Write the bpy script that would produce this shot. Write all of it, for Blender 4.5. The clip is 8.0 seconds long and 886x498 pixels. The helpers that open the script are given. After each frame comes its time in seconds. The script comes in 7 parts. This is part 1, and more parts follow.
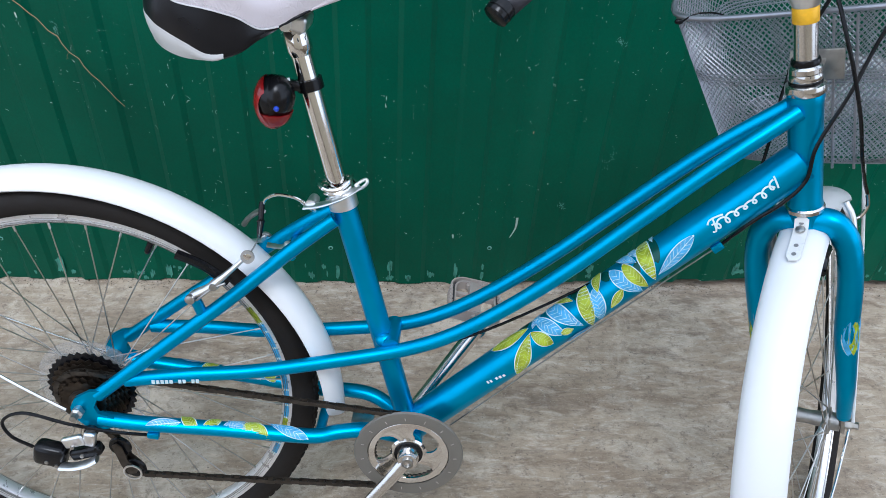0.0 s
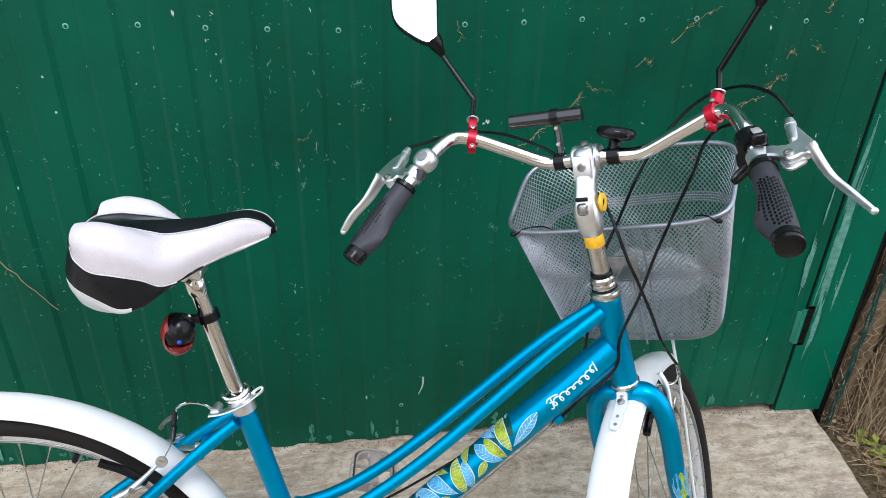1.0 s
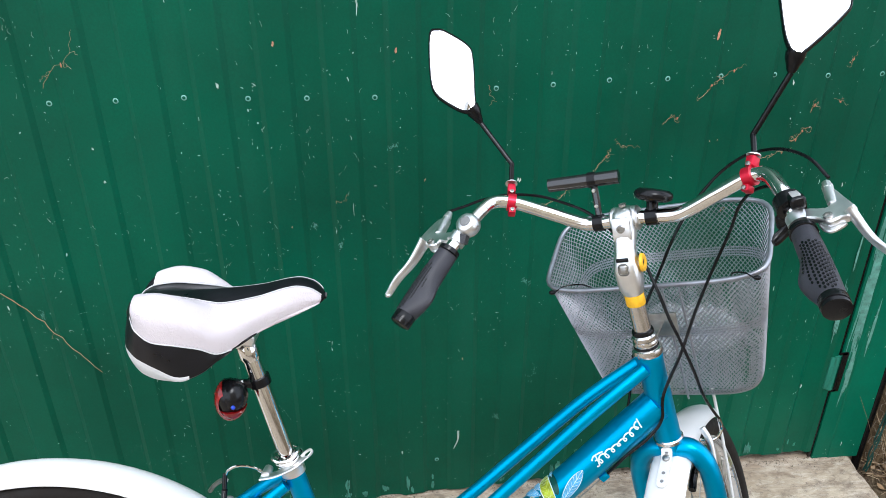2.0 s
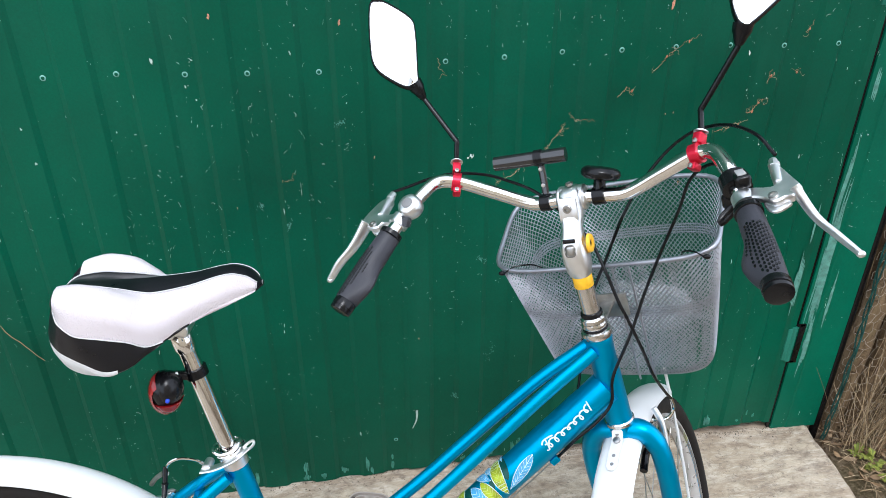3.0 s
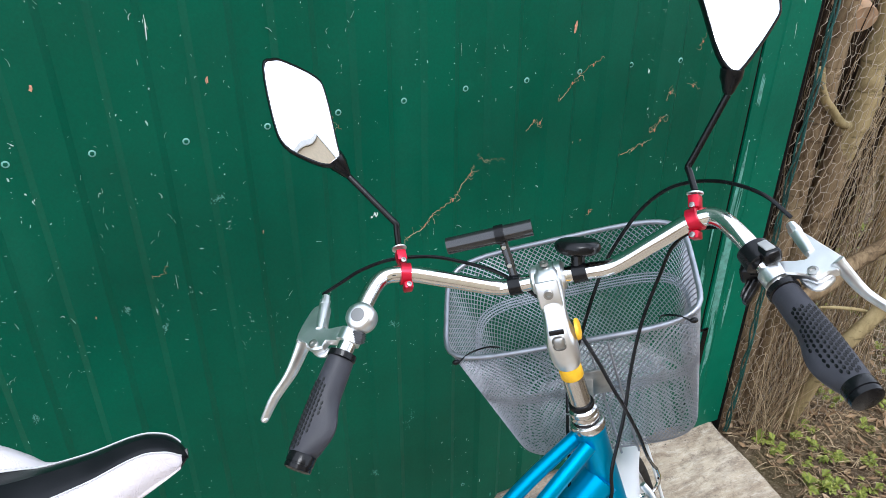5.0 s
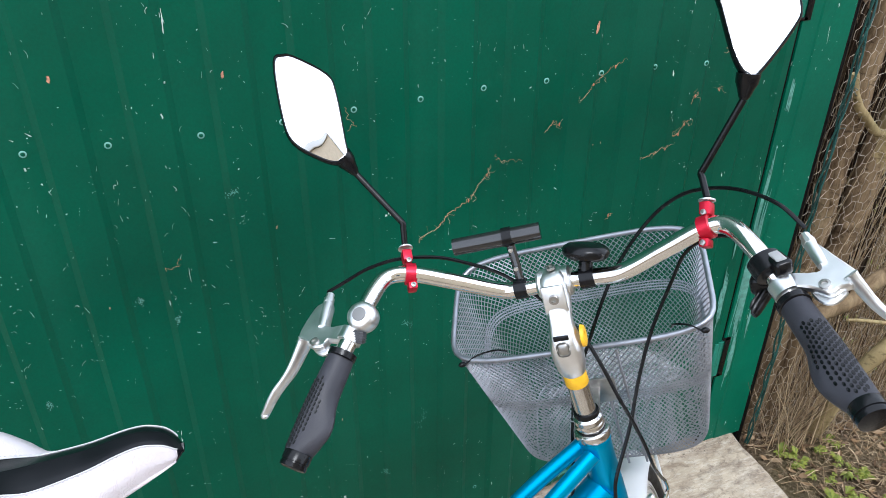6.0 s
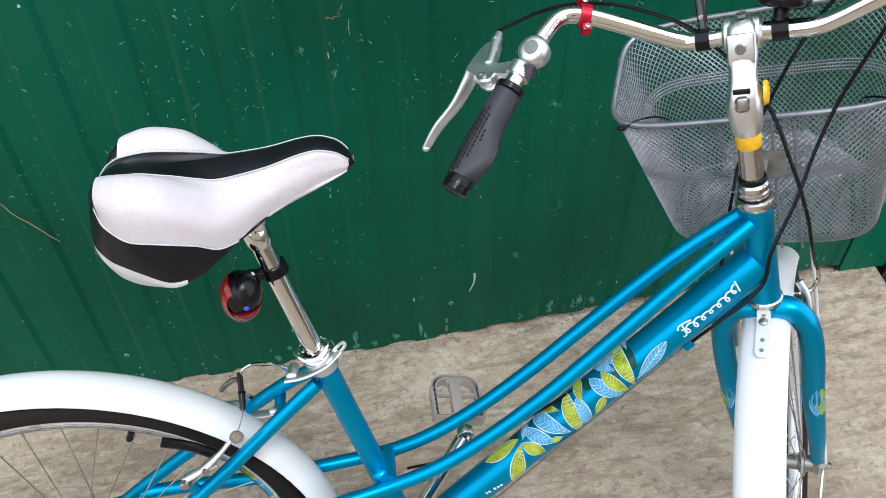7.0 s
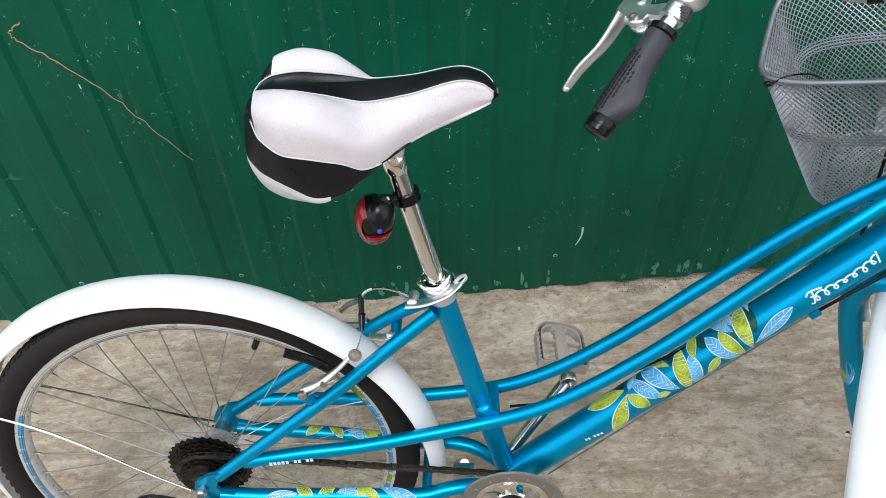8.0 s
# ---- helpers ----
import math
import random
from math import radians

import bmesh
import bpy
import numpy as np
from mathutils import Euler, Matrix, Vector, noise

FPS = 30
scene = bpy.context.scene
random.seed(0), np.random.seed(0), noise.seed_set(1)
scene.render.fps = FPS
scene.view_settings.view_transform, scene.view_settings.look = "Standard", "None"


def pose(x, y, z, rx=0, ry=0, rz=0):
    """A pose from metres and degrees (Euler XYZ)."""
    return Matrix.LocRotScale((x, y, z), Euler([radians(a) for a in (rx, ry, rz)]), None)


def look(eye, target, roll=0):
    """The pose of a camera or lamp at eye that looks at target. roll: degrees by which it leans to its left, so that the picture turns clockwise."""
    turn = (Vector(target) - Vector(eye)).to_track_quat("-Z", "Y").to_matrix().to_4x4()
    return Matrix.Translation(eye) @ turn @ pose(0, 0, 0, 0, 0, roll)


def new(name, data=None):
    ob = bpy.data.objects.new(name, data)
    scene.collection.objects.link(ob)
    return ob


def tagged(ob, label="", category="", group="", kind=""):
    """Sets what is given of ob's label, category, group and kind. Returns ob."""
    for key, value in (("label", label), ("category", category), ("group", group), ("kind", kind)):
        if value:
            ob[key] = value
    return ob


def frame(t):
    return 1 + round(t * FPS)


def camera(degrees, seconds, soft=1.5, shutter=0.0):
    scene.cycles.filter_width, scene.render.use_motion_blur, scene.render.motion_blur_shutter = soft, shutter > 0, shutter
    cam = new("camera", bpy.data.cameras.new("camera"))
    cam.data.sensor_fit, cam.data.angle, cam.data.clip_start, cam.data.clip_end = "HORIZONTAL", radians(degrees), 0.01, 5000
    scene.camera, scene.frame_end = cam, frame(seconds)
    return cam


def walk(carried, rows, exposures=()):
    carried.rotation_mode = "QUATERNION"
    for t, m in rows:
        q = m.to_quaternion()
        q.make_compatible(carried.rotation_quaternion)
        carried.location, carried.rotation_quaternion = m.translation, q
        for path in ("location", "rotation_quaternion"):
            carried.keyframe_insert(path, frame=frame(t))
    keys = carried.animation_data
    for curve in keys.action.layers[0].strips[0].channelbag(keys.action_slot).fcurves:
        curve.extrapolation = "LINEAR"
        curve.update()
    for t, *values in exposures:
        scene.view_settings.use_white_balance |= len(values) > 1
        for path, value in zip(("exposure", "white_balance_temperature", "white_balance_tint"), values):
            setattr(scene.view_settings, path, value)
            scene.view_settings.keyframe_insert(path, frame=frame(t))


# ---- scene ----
cam = camera(61.5, 8.0, 0.75)
PATH = [
    (0, (-0.112, -1.403, 1.252), (0.004, 0.143, -0.012), 3.9),
    (0.5, (-0.027, -1.472, 1.402), (0.155, 0.14, 0.233), 3.0),
    (1, (-0.002, -1.509, 1.492), (0.234, 0.198, 0.476), 1.8),
    (1.5, (-0.03, -1.516, 1.532), (0.183, 0.243, 0.604), 0.4),
    (1.7, (-0.05, -1.517, 1.532), (0.145, 0.253, 0.621), -0.0),
    (2.8, (-0.029, -1.494, 1.546), (0.225, 0.238, 0.578), -0.1),
    (3, (0.005, -1.477, 1.532), (0.27, 0.243, 0.545), 0.1),
    (3.5, (0.052, -1.395, 1.511), (0.393, 0.283, 0.478), 0.3),
    (4, (-0.035, -1.292, 1.538), (0.541, 0.318, 0.5), -0.1),
    (4.5, (-0.121, -1.208, 1.548), (0.608, 0.346, 0.522), 0.1),
    (5.8, (-0.078, -1.175, 1.575), (0.603, 0.437, 0.606), 0.6),
    (6, (-0.075, -1.185, 1.556), (0.57, 0.417, 0.548), 0.4),
    (6.5, (-0.093, -1.203, 1.494), (0.403, 0.316, 0.292), 0.2),
    (7, (-0.149, -1.23, 1.455), (0.129, 0.212, 0.098), -0.8),
    (7.5, (-0.201, -1.242, 1.448), (-0.102, 0.162, 0.028), -1.8),
    (8, (-0.209, -1.25, 1.443), (-0.165, 0.145, 0.009), -2.0),
]
walk(cam, [(t, look(eye, target, roll)) for t, eye, target, roll in PATH],
     exposures=[(0.0, 0.48, 5430, 10), (0.5, 0.57, 5650, 10), (1.0, 0.70, 5800, 10), (1.7, 0.84, 5850, 10), (3.5, 0.90, 5770, 10), (4.5, 0.92, 5740, 10), (6.0, 0.92, 5720, 10), (6.6, 0.76, 5800, 10), (7.2, 0.62, 5980, 10), (8.0, 0.60, 6030, 10)])

# ---- light: bright overcast sky ----
world = bpy.data.worlds.new("overcast_sky")
scene.world = world
world.use_nodes = True
wn, wl = world.node_tree.nodes, world.node_tree.links
sky = wn.new("ShaderNodeTexSky")
sky.sky_type = "NISHITA"
sky.sun_disc = False
sky.sun_elevation = radians(52)
sky.sun_rotation = radians(187)
sky.air_density, sky.dust_density, sky.ozone_density = 1.0, 4.0, 1.0
wn["Background"].inputs["Strength"].default_value = 0.15
# thin bright cloud over the blue
cloud = wn.new("ShaderNodeTexNoise")
cloud.inputs["Scale"].default_value, cloud.inputs["Detail"].default_value = 2.2, 5.0
cover = wn.new("ShaderNodeMapRange")
cover.inputs["From Min"].default_value, cover.inputs["From Max"].default_value = 0.35, 0.6
cover.inputs["To Min"].default_value, cover.inputs["To Max"].default_value = 0.72, 1.0
over = wn.new("ShaderNodeMix")
over.data_type = "RGBA"
over.inputs[7].default_value = (7.4, 7.6, 7.9, 1)
wl.new(cloud.outputs["Fac"], cover.inputs["Value"])
wl.new(cover.outputs["Result"], over.inputs[0])
wl.new(sky.outputs["Color"], over.inputs[6])
wl.new(over.outputs[2], wn["Background"].inputs["Color"])

sun = new("sun", bpy.data.lights.new("sun", "SUN"))
sun.data.energy = 1.3
sun.data.angle = radians(25)
sun.data.color = (1.0, 0.96, 0.9)
sun.matrix_world = look((-0.6, -4.6, 8.0), (0, 0, 0))


# ---- materials ----
def mat_base(name, colour, rough=0.5, metal=0.0, spec=0.5):
    m = bpy.data.materials.new(name)
    m.use_nodes = True
    b = m.node_tree.nodes["Principled BSDF"]
    b.inputs["Base Color"].default_value = (*colour, 1)
    b.inputs["Roughness"].default_value = rough
    b.inputs["Metallic"].default_value = metal
    b.inputs["Specular IOR Level"].default_value = spec
    return m


def nd(m, kind, **values):
    n = m.node_tree.nodes.new(kind)
    for key, value in values.items():
        n.inputs[key].default_value = value
    return n


def ln(m, a, b):
    m.node_tree.links.new(a, b)


def bsdf(m):
    return m.node_tree.nodes["Principled BSDF"]


def coords(m, stretch=(1, 1, 1), turn=(0, 0, 0)):
    tc = m.node_tree.nodes.new("ShaderNodeTexCoord")
    mp = m.node_tree.nodes.new("ShaderNodeMapping")
    mp.inputs["Scale"].default_value = stretch
    mp.inputs["Rotation"].default_value = turn
    ln(m, tc.outputs["Object"], mp.inputs["Vector"])
    return mp.outputs["Vector"]


def noise_tex(m, scale, detail=4.0, rough=0.55, stretch=(1, 1, 1), distort=0.0):
    n = nd(m, "ShaderNodeTexNoise", Scale=scale, Detail=detail, Roughness=rough, Distortion=distort)
    ln(m, coords(m, stretch), n.inputs["Vector"])
    return n.outputs["Fac"]


def ramp(m, fac, stops):
    r = m.node_tree.nodes.new("ShaderNodeValToRGB")
    el = r.color_ramp.elements
    while len(el) < len(stops):
        el.new(0.5)
    for e, (p, c) in zip(el, stops):
        e.position = p
        e.color = (*c, 1) if len(c) == 3 else c
    ln(m, fac, r.inputs["Fac"])
    return r.outputs["Color"]


def grey(v):
    return (v, v, v)


def mixc(m, fac, a, b, mode="MIX"):
    n = m.node_tree.nodes.new("ShaderNodeMix")
    n.data_type = "RGBA"
    n.blend_type = mode
    for sock, v in ((n.inputs[0], fac), (n.inputs[6], a), (n.inputs[7], b)):
        if isinstance(v, (float, int)):
            sock.default_value = v
        elif isinstance(v, tuple):
            sock.default_value = (*v, 1)
        else:
            ln(m, v, sock)
    return n.outputs[2]


def math_node(m, op, a, b=0.0):
    n = m.node_tree.nodes.new("ShaderNodeMath")
    n.operation = op
    for sock, v in ((n.inputs[0], a), (n.inputs[1], b)):
        if isinstance(v, (float, int)):
            sock.default_value = v
        else:
            ln(m, v, sock)
    return n.outputs[0]


def bump(m, height, strength=0.2, distance=0.002):
    n = nd(m, "ShaderNodeBump", Strength=strength, Distance=distance)
    ln(m, height, n.inputs["Height"])
    ln(m, n.outputs["Normal"], bsdf(m).inputs["Normal"])


def varied(name, colour, rough, metal=0.0, spread=0.12, scale=30.0, grain=300.0, bumpy=0.08, spec=0.5, dist=0.001):
    """A surface with slow variation of tone, uneven gloss and a fine grain."""
    m = mat_base(name, colour, rough, metal, spec)
    slow = noise_tex(m, scale, 5.0)
    dark = tuple(c * (1 - spread) for c in colour)
    light = tuple(min(1.0, c * (1 + spread)) for c in colour)
    ln(m, ramp(m, slow, [(0.3, dark), (0.7, light)]), bsdf(m).inputs["Base Color"])
    ln(m, ramp(m, slow, [(0.3, grey(min(1, rough * 0.85))), (0.7, grey(min(1, rough * 1.15)))]), bsdf(m).inputs["Roughness"])
    bump(m, noise_tex(m, grain, 3.0), bumpy, dist)
    return m


def make_wall_paint(name, base):
    """Old glossy green paint on sheet metal: chalky runs, scratches, pale flecks and dirt at the foot."""
    m = mat_base(name, base, 0.42, spec=0.24)
    b = bsdf(m)
    slow = noise_tex(m, 1.6, 6.0, 0.6)
    tone = ramp(m, slow, [(0.3, tuple(c * 0.70 for c in base)), (0.72, tuple(c * 1.32 for c in base))])
    runs = noise_tex(m, 9.0, 5.0, 0.6, (1, 1, 0.06))
    runs_f = ramp(m, runs, [(0.56, grey(0)), (0.78, grey(0.3))])
    col = mixc(m, runs_f, tone, (0.012, 0.10, 0.06))
    # chalky patches
    chalk = ramp(m, noise_tex(m, 5.0, 8.0, 0.7, (1, 1, 0.5), 0.6), [(0.66, grey(0)), (0.8, grey(0.35))])
    col = mixc(m, chalk, col, (0.05, 0.15, 0.105))
    # pale flecks and short scratches in two sizes
    for scale, size, turn, keep, stretch in ((26, 0.055, 0.5, 0.4, (1.0, 1.0, 0.35)), (60, 0.065, -0.4, 0.35, (0.4, 1.0, 1.0)), (14, 0.025, 0.9, 0.5, (2.0, 1.0, 0.22)), (140, 0.15, 0.2, 0.07, (1.0, 1.0, 0.8)), (34, 0.035, -0.8, 0.6, (2.8, 1.0, 0.2)), (9, 0.016, 0.15, 0.6, (2.6, 1.0, 0.16))):
        vec = coords(m, stretch, (0, turn, 0))
        wob = nd(m, "ShaderNodeTexNoise", Scale=55.0, Detail=2.0)
        ln(m, vec, wob.inputs["Vector"])
        add = m.node_tree.nodes.new("ShaderNodeVectorMath")
        add.operation = "MULTIPLY_ADD"
        ln(m, wob.outputs["Color"], add.inputs[0])
        add.inputs[1].default_value = (0.05, 0.05, 0.05)
        ln(m, vec, add.inputs[2])
        vor = nd(m, "ShaderNodeTexVoronoi", Scale=float(scale))
        ln(m, add.outputs[0], vor.inputs["Vector"])
        near = math_node(m, "LESS_THAN", vor.outputs["Distance"], size)
        sep = m.node_tree.nodes.new("ShaderNodeSeparateColor")
        ln(m, vor.outputs["Color"], sep.inputs["Color"])
        some = math_node(m, "LESS_THAN", sep.outputs[0], keep)
        clump = math_node(m, "GREATER_THAN", noise_tex(m, 4.5, 3.0), 0.50)
        fleck = math_node(m, "MULTIPLY", math_node(m, "MULTIPLY", near, some), clump)
        col = mixc(m, math_node(m, "MULTIPLY", fleck, 0.9), col, (0.62, 0.68, 0.62))
    grain = ramp(m, noise_tex(m, 210.0, 4.0, 0.7), [(0.3, grey(0.90)), (0.7, grey(1.1))])
    col = mixc(m, 1.0, col, grain, "MULTIPLY")
    ln(m, col, b.inputs["Base Color"])
    ln(m, ramp(m, noise_tex(m, 7.0, 6.0, 0.65), [(0.3, grey(0.3)), (0.7, grey(0.55))]), b.inputs["Roughness"])
    bump(m, noise_tex(m, 120.0, 4.0), 0.12, 0.001)
    return m


def make_concrete():
    """Old floated concrete: pale and dark blotches, trowel streaks, faint speckle and pits."""
    m = mat_base("worn_concrete", (0.452, 0.374, 0.278), 0.85, spec=0.2)
    slow = ramp(m, noise_tex(m, 2.6, 8.0, 0.62), [(0.30, (0.296, 0.226, 0.155)), (0.5, (0.400, 0.324, 0.237)), (0.70, (0.496, 0.418, 0.318))])
    streak = ramp(m, noise_tex(m, 24.0, 9.0, 0.75, (0.22, 1.0, 1.0), 0.5), [(0.48, grey(0)), (0.60, grey(0.8))])
    col = mixc(m, streak, slow, (0.278, 0.213, 0.152))
    lines = ramp(m, noise_tex(m, 70.0, 7.0, 0.72, (0.24, 1.0, 1.0), 0.8), [(0.52, grey(0)), (0.63, grey(0.6))])
    col = mixc(m, lines, col, (0.574, 0.505, 0.413))
    pale = ramp(m, noise_tex(m, 6.0, 9.0, 0.72, (0.6, 1, 1), 1.2), [(0.51, grey(0)), (0.63, grey(0.75))])
    col = mixc(m, pale, col, (0.566, 0.492, 0.396))
    stain = ramp(m, noise_tex(m, 10.0, 9.0, 0.76, (0.45, 1.2, 1)), [(0.54, grey(0)), (0.65, grey(0.85))])
    col = mixc(m, stain, col, (0.222, 0.174, 0.131))
    spots = ramp(m, noise_tex(m, 55.0, 6.0, 0.75), [(0.54, grey(0)), (0.64, grey(0.68))])
    col = mixc(m, spots, col, (0.209, 0.165, 0.126))
    pits = ramp(m, noise_tex(m, 210.0, 3.0, 0.6), [(0.65, grey(0)), (0.71, grey(0.8))])
    col = mixc(m, pits, col, (0.104, 0.087, 0.070))
    specks = ramp(m, noise_tex(m, 300.0, 3.0, 0.6, (1, 1, 1), 0.3), [(0.65, grey(0)), (0.71, grey(0.6))])
    col = mixc(m, specks, col, (0.644, 0.600, 0.539))
    mottle = ramp(m, noise_tex(m, 38.0, 10.0, 0.78, (0.6, 1, 1), 0.6), [(0.36, grey(0.78)), (0.5, grey(1.0)), (0.64, grey(1.15))])
    col = mixc(m, 1.0, col, mottle, "MULTIPLY")
    ln(m, col, bsdf(m).inputs["Base Color"])
    h = math_node(m, "ADD", noise_tex(m, 40.0, 8.0, 0.72, (0.3, 1, 1)), math_node(m, "MULTIPLY", noise_tex(m, 190.0, 4.0, 0.7), 0.4))
    bump(m, h, 0.6, 0.004)
    return m


def make_soil():
    m = mat_base("bare_soil", (0.16, 0.115, 0.075), 0.95, spec=0.1)
    col = ramp(m, noise_tex(m, 9.0, 8.0, 0.7), [(0.3, (0.12, 0.082, 0.052)), (0.52, (0.25, 0.182, 0.12)), (0.72, (0.42, 0.325, 0.22))])
    crumbs = ramp(m, noise_tex(m, 70.0, 5.0, 0.75), [(0.47, grey(0)), (0.62, grey(0.75))])
    col = mixc(m, crumbs, col, (0.075, 0.048, 0.030))
    chips = ramp(m, noise_tex(m, 130.0, 3.0, 0.6), [(0.60, grey(0)), (0.67, grey(0.8))])
    col = mixc(m, chips, col, (0.46, 0.36, 0.25))
    green = ramp(m, noise_tex(m, 2.3, 5.0, 0.6), [(0.5, grey(0)), (0.66, grey(0.75))])
    col = mixc(m, math_node(m, "MULTIPLY", green, 0.5), col, (0.15, 0.15, 0.05))
    ln(m, col, bsdf(m).inputs["Base Color"])
    bump(m, noise_tex(m, 60.0, 7.0, 0.75), 1.0, 0.03)
    return m


def make_bark(name, a, b):
    m = mat_base(name, a, 0.9, spec=0.15)
    col = ramp(m, noise_tex(m, 22.0, 8.0, 0.75, (1, 1, 0.22), 0.6), [(0.36, a), (0.64, b)])
    rings = ramp(m, noise_tex(m, 30.0, 5.0, 0.7, (0.5, 0.5, 1.6)), [(0.56, grey(0)), (0.64, grey(0.7))])
    col = mixc(m, rings, col, tuple(c * 0.5 for c in a))
    moss = ramp(m, noise_tex(m, 6.0, 4.0), [(0.55, grey(0)), (0.7, grey(0.4))])
    col = mixc(m, moss, col, (0.16, 0.16, 0.07))
    ln(m, col, bsdf(m).inputs["Base Color"])
    bump(m, noise_tex(m, 60.0, 5.0, 0.7, (1, 1, 0.2)), 0.5, 0.006)
    return m


def make_island(name, cols, rough=0.8, spec=0.2):
    """Colour picked per loose piece."""
    m = mat_base(name, cols[0], rough, spec=spec)
    g = m.node_tree.nodes.new("ShaderNodeNewGeometry")
    stops = [(i / max(1, len(cols) - 1), c) for i, c in enumerate(cols)]
    ln(m, ramp(m, g.outputs["Random Per Island"], stops), bsdf(m).inputs["Base Color"])
    return m


def make_white_leather():
    m = mat_base("white_embossed_leather", (0.78, 0.74, 0.74), 0.42)
    w = nd(m, "ShaderNodeTexWave", Scale=52.0, Distortion=18.0, Detail=2.0)
    w.inputs["Detail Scale"].default_value = 1.6
    ln(m, coords(m), w.inputs["Vector"])
    mask = ramp(m, noise_tex(m, 14.0, 2.0), [(0.40, grey(0)), (0.54, grey(1))])
    h = math_node(m, "ADD", math_node(m, "MULTIPLY", w.outputs["Fac"], mask), math_node(m, "MULTIPLY", noise_tex(m, 380.0, 3.0), 0.25))
    bump(m, h, 0.42, 0.0007)
    ln(m, ramp(m, noise_tex(m, 9.0, 5.0), [(0.3, (0.60, 0.545, 0.57)), (0.7, (0.67, 0.615, 0.64))]), bsdf(m).inputs["Base Color"])
    return m


def make_frame_paint():
    m = mat_base("metallic_blue_paint", (0.0, 0.25, 0.46), 0.33, 0.8)
    ln(m, ramp(m, noise_tex(m, 6.0, 4.0), [(0.3, (0.0, 0.29, 0.53)), (0.7, (0.0005, 0.345, 0.61))]), bsdf(m).inputs["Base Color"])
    ln(m, ramp(m, noise_tex(m, 22.0, 5.0), [(0.3, grey(0.34)), (0.7, grey(0.42))]), bsdf(m).inputs["Roughness"])
    bsdf(m).inputs["Coat Weight"].default_value = 0.15
    bsdf(m).inputs["Coat Roughness"].default_value = 0.25
    bump(m, noise_tex(m, 900.0, 2.0), 0.05, 0.0004)
    return m


def make_clear(name, tint, rough, alpha):
    m = mat_base(name, tint, rough)
    bsdf(m).inputs["Alpha"].default_value = alpha
    return m


BLUE = make_frame_paint()
GREEN = make_wall_paint("green_sheet_paint", (0.0004, 0.077, 0.041))
# post: the wall's green, lightened for the brighter light at that end
GREEN_LIT = make_wall_paint("green_post_paint_lit", (0.0012, 0.108, 0.060))
CONCRETE = make_concrete()
SOIL = make_soil()
WHITE = varied("white_plastic", (0.80, 0.80, 0.80), 0.32, 0, 0.03, 8.0, 400.0, 0.03)
WHITE_METAL = varied("white_enamel", (0.72, 0.72, 0.70), 0.3, 0, 0.05)
RUBBER = varied("tyre_rubber", (0.011, 0.0085, 0.007), 0.75, 0, 0.25, 40.0, 500.0, 0.3, 0.3)
BLACK = varied("black_plastic", (0.005, 0.005, 0.006), 0.24, 0, 0.2, 40.0, 500.0, 0.05, 0.3)
GRIP = varied("grey_grip_rubber", (0.034, 0.034, 0.042), 0.5, 0, 0.15, 60.0, 900.0, 0.2, 0.35)
CHROME = varied("chrome", (0.78, 0.76, 0.73), 0.1, 1.0, 0.05, 30.0, 300.0, 0.02)
ALU = varied("polished_alloy", (0.82, 0.82, 0.82), 0.36, 1.0, 0.06, 50.0, 500.0, 0.05)
POST = varied("dull_chrome", (0.68, 0.66, 0.63), 0.2, 1.0, 0.08, 40.0, 400.0, 0.04)
RIM = varied("brushed_rim_alloy", (0.76, 0.76, 0.77), 0.30, 0.6, 0.06, 60.0, 600.0, 0.06)
SPOKE = varied("stainless_spoke_wire", (0.52, 0.50, 0.47), 0.34, 1.0, 0.15, 50.0, 500.0, 0.05)
STEEL = varied("dull_steel", (0.42, 0.41, 0.39), 0.4, 1.0, 0.2, 60.0, 500.0, 0.1)
DARK_STEEL = varied("oiled_dark_steel", (0.07, 0.06, 0.05), 0.42, 0.8, 0.35, 90.0, 500.0, 0.15)
SPROCKET = varied("greasy_sprocket_steel", (0.060, 0.047, 0.036), 0.32, 0.9, 0.45, 90.0, 500.0, 0.15)
RED_ALU = varied("red_anodised_clamp", (0.55, 0.01, 0.035), 0.3, 0.55, 0.12)
YELLOW = varied("yellow_tape", (0.85, 0.47, 0.015), 0.45, 0, 0.12, 90.0, 500.0, 0.15)
EXT_TUBE = varied("glossy_black_tube", (0.012, 0.012, 0.013), 0.16, 0.0, 0.2, 40.0, 500.0, 0.03, 0.9)
BASKET = varied("silver_grey_wire", (0.34, 0.35, 0.39), 0.36, 0.75, 0.15, 40.0, 500.0, 0.08)
BASKET_MESH = varied("grey_expanded_mesh", (0.33, 0.335, 0.365), 0.4, 0.6, 0.2, 40.0, 500.0, 0.08)
CABLE = varied("black_cable", (0.005, 0.005, 0.006), 0.26, 0, 0.2, spec=0.25)
LEATHER_W = make_white_leather()
LEATHER_B = varied("black_saddle_vinyl", (0.005, 0.005, 0.007), 0.32, 0, 0.2, 30.0, 600.0, 0.12, 0.35)
LEATHER_G = varied("pale_grey_vinyl", (0.58, 0.58, 0.58), 0.42, 0, 0.06)
STITCH = varied("grey_thread", (0.5, 0.5, 0.5), 0.8)
RED_LENS = varied("red_lens", (0.24, 0.006, 0.007), 0.12, 0, 0.25)
BLUE_DOT = mat_base("blue_button", (0.02, 0.06, 0.5), 0.3)
CLEAR = make_clear("clear_plastic", (0.80, 0.80, 0.79), 0.14, 0.46)
CLEAR_RING = make_clear("clear_guard_plastic", (0.175, 0.162, 0.138), 0.28, 0.82)
